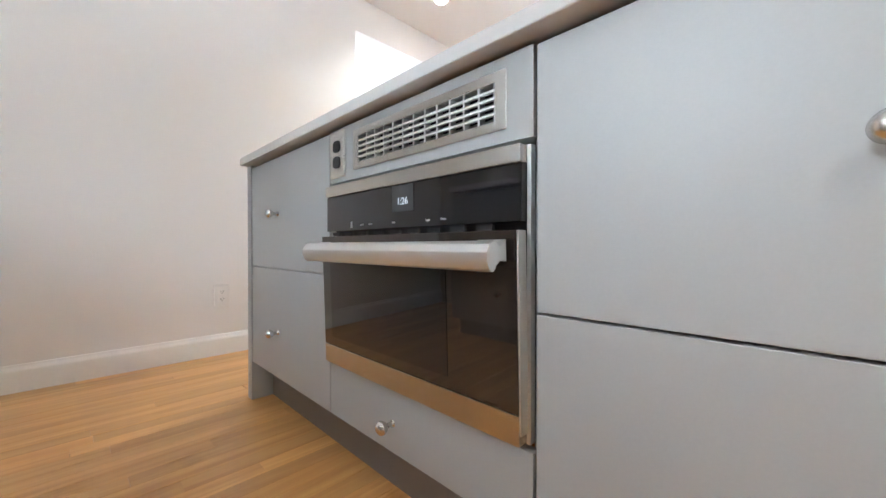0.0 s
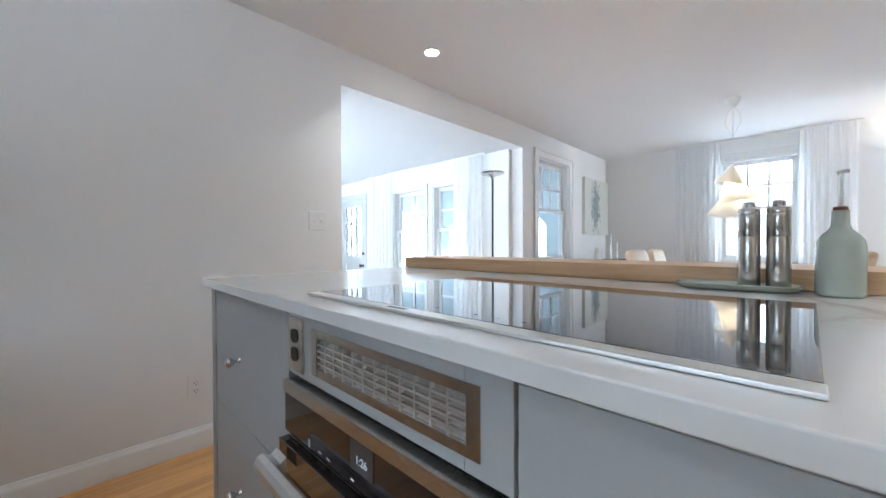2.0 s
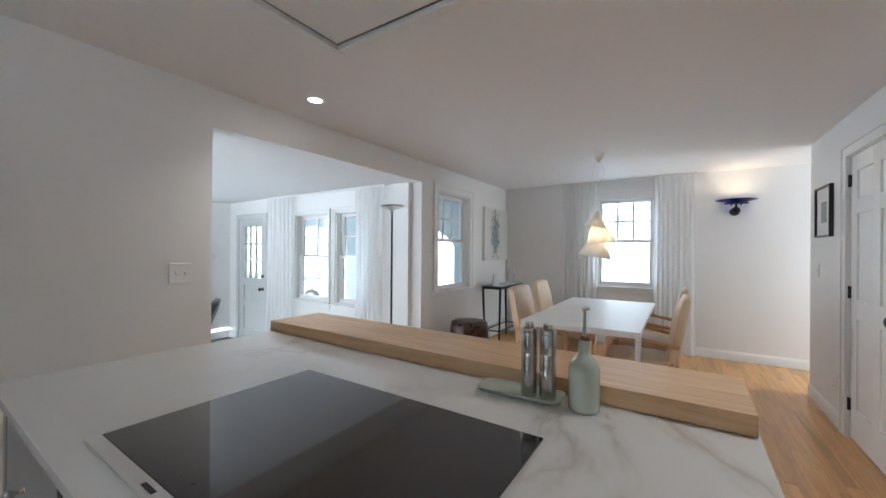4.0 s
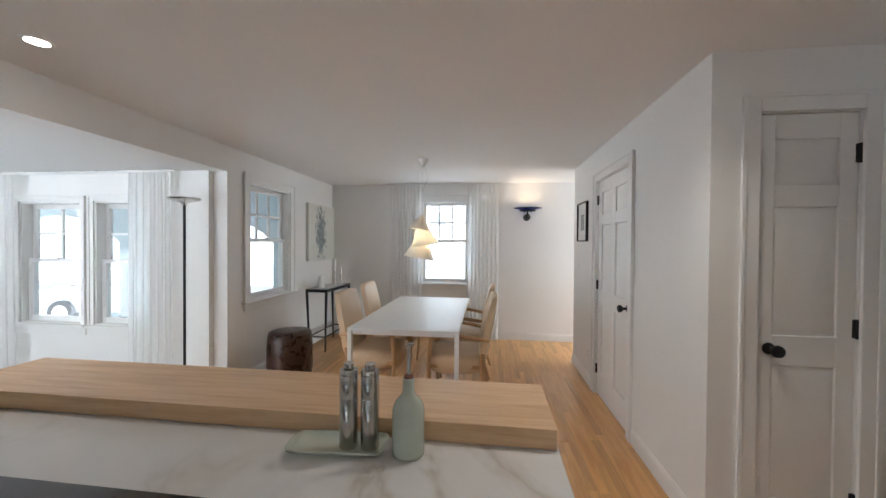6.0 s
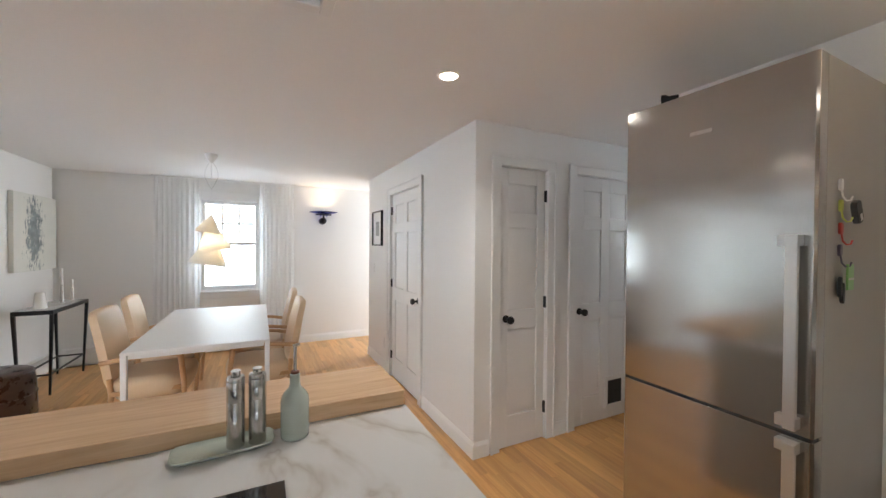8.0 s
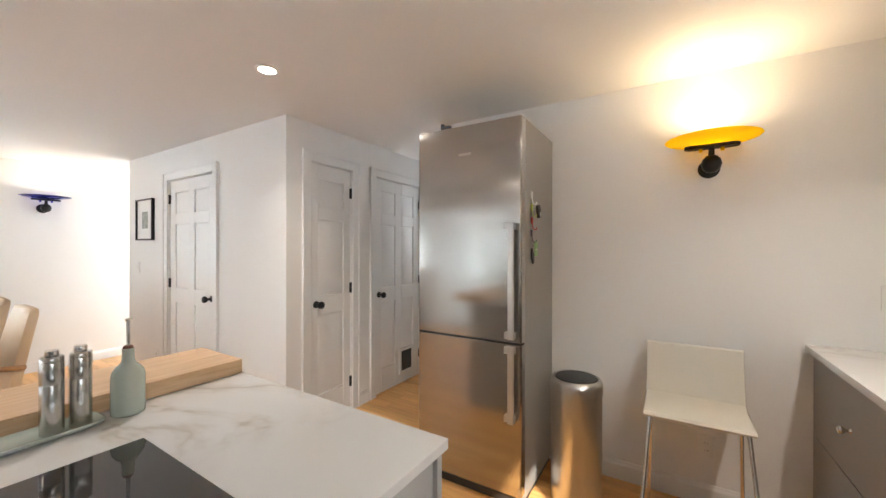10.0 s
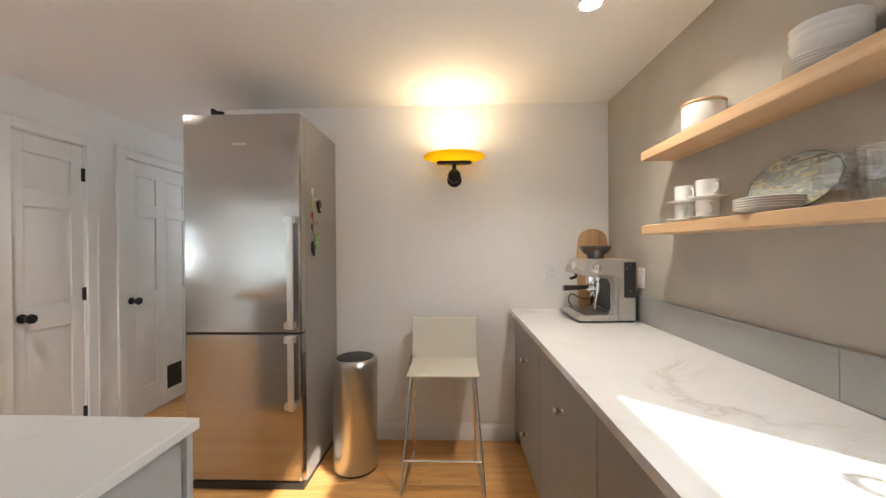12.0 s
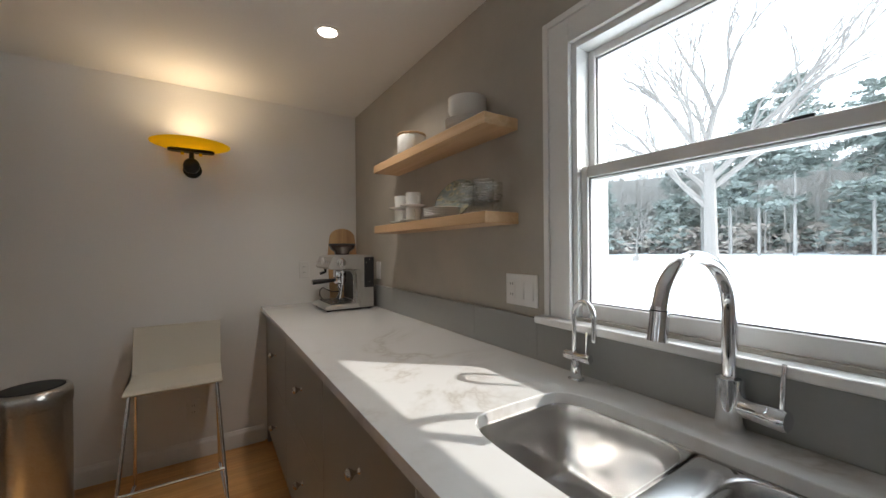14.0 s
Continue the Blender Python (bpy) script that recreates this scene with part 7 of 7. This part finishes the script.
def house(x, y, w, dp, h, rz, label):
    z = ground_z(x, y)
    d = thing("house", x, y, z, rz, label, "house", "neighbour houses")
    part("wall", Bx(-w / 2, w / 2, -dp / 2, dp / 2, -0.5, h), M["houseclad"], d)
    part("roof", prism(B(), [(-dp / 2 - 0.4, h), (0, h + dp * 0.33), (dp / 2 + 0.4, h), (dp / 2 + 0.4, h + 0.2), (0, h + dp * 0.33 + 0.25), (-dp / 2 - 0.4, h + 0.2)], -w / 2 - 0.3, w / 2 + 0.3, "x"), M["snow"], d, "snow-covered roof")
    for k in range(4):
        u = -w / 2 + w * (k + 0.5) / 4
        for zz in (1.0, 3.7):
            if zz + 1.4 < h:
                win = part("window", Bx(u - 0.55, u + 0.55, -dp / 2 - 0.06, -dp / 2 - 0.005, zz, zz + 1.5), M["trim"], d)
                part("glass", Bx(u - 0.45, u + 0.45, -dp / 2 - 0.08, -dp / 2 - 0.061, zz + 0.1, zz + 1.4), M["farglass"], win)
                for s in (-1, 1):
                    part("shutter", Bx(u + s * 0.58, u + s * 0.88, -dp / 2 - 0.05, -dp / 2 - 0.005, zz, zz + 1.5), M["siding"], d, "blue-grey shutter")


house(38, 3, 12, 8, 5.6, -90, "white two-storey house with blue-grey shutters in snow")
house(34, 34, 14, 8, 5.2, -125, "white house with snowy roof across the road")
bare_tree(24.0, -3.4, 13, 0.22, 31, "bare tree in front of the neighbouring house", 5, 0.2)
bare_tree(24.0, 22.0, 12, 0.2, 33, "bare tree beside the road", 4, 0.25)
bm = B()
prev = None
for i in range(21):
    y = -60 + 8 * i
    cur = (bm.verts.new((13.5, y, ground_z(13.5, y) + 0.06)), bm.verts.new((18.5, y, ground_z(18.5, y) + 0.06)))
    if prev:
        bm.faces.new((prev[0], prev[1], cur[1], cur[0]))
    prev = cur
solid("road", bm, M["road"], "wet grey road between snow banks", "road")
# ---- floor strips ----
def strips(x0, x1, y0, y1, w=0.057):
    rng = random.Random(4)
    out, y = [], y0
    while y < y1 - 1e-6:
        x = x0 - rng.random() * 0.9
        while x < x1:
            length = rng.choice((0.45, 0.62, 0.8, 0.95, 1.15, 1.4)) + rng.random() * 0.08
            a, b = max(x, x0), min(x + length, x1)
            if b - a > 0.03:
                out.append((a, b, y, min(y + w, y1)))
            x += length
        y += w
    return out


def strip_mesh(bm, a, b, y0, y1, z):
    g, e = 0.0002, 0.0006
    lo = [(a + g, y0 + g, -0.013), (b - g, y0 + g, -0.013), (b - g, y1 - g, -0.013), (a + g, y1 - g, -0.013)]
    mid = [(x, y, z - e) for x, y, _ in lo]
    top = [(a + g + e, y0 + g + e, z), (b - g - e, y0 + g + e, z), (b - g - e, y1 - g - e, z), (a + g + e, y1 - g - e, z)]
    return loft(bm, [lo, mid, top], cap0=False)


all_strips = strips(XW, XE, -3.0, YN)
rng = random.Random(9)
near = [s for s in all_strips if (0.0 < s[0] < 1.2 and -1.5 < s[2] < 2.75) or (2.3 < s[0] < 3.0 and -1.5 < s[2] < 0.5)][:300]
near_set = set(near)
rest_v, rest_f = [], []
shapes = {}
for s in all_strips:
    a, b, y0, y1 = s
    z = rng.choice((0.0, -0.0003, -0.0006, -0.0002))
    if s in near_set:
        key = (round(b - a, 2), round(y1 - y0, 3))
        if key not in shapes:
            me_bm = strip_mesh(B(), 0, b - a, 0, y1 - y0, 0.0)
            bmesh.ops.recalc_face_normals(me_bm, faces=me_bm.faces)
            me = bpy.data.meshes.new("strip")
            me_bm.to_mesh(me)
            me_bm.free()
            me.materials.append(M["floor_piece"])
            shapes[key] = me
        ob = new("floor_strip", shapes[key])
        ob.matrix_basis = pose(a, y0, z)
        ob.parent = floor
    else:
        g, e, k = 0.0002, 0.0006, len(rest_v)
        lo = [(a + g, y0 + g), (b - g, y0 + g), (b - g, y1 - g), (a + g, y1 - g)]
        hi = [(a + g + e, y0 + g + e), (b - g - e, y0 + g + e), (b - g - e, y1 - g - e), (a + g + e, y1 - g - e)]
        rest_v += [(x, y, -0.013) for x, y in lo] + [(x, y, z - e) for x, y in lo] + [(x, y, z) for x, y in hi]
        for r in (0, 4):
            rest_f += [(k + r + i, k + r + (i + 1) % 4, k + r + 4 + (i + 1) % 4, k + r + 4 + i) for i in range(4)]
        rest_f.append((k + 8, k + 9, k + 10, k + 11))
me = bpy.data.meshes.new("floor_strips")
me.from_pydata(rest_v, [], rest_f)
me.materials.append(M["floor_rest"])
rest = new("floor_strips", me)
rest.parent = floor
tagged(rest, kind="stuff")
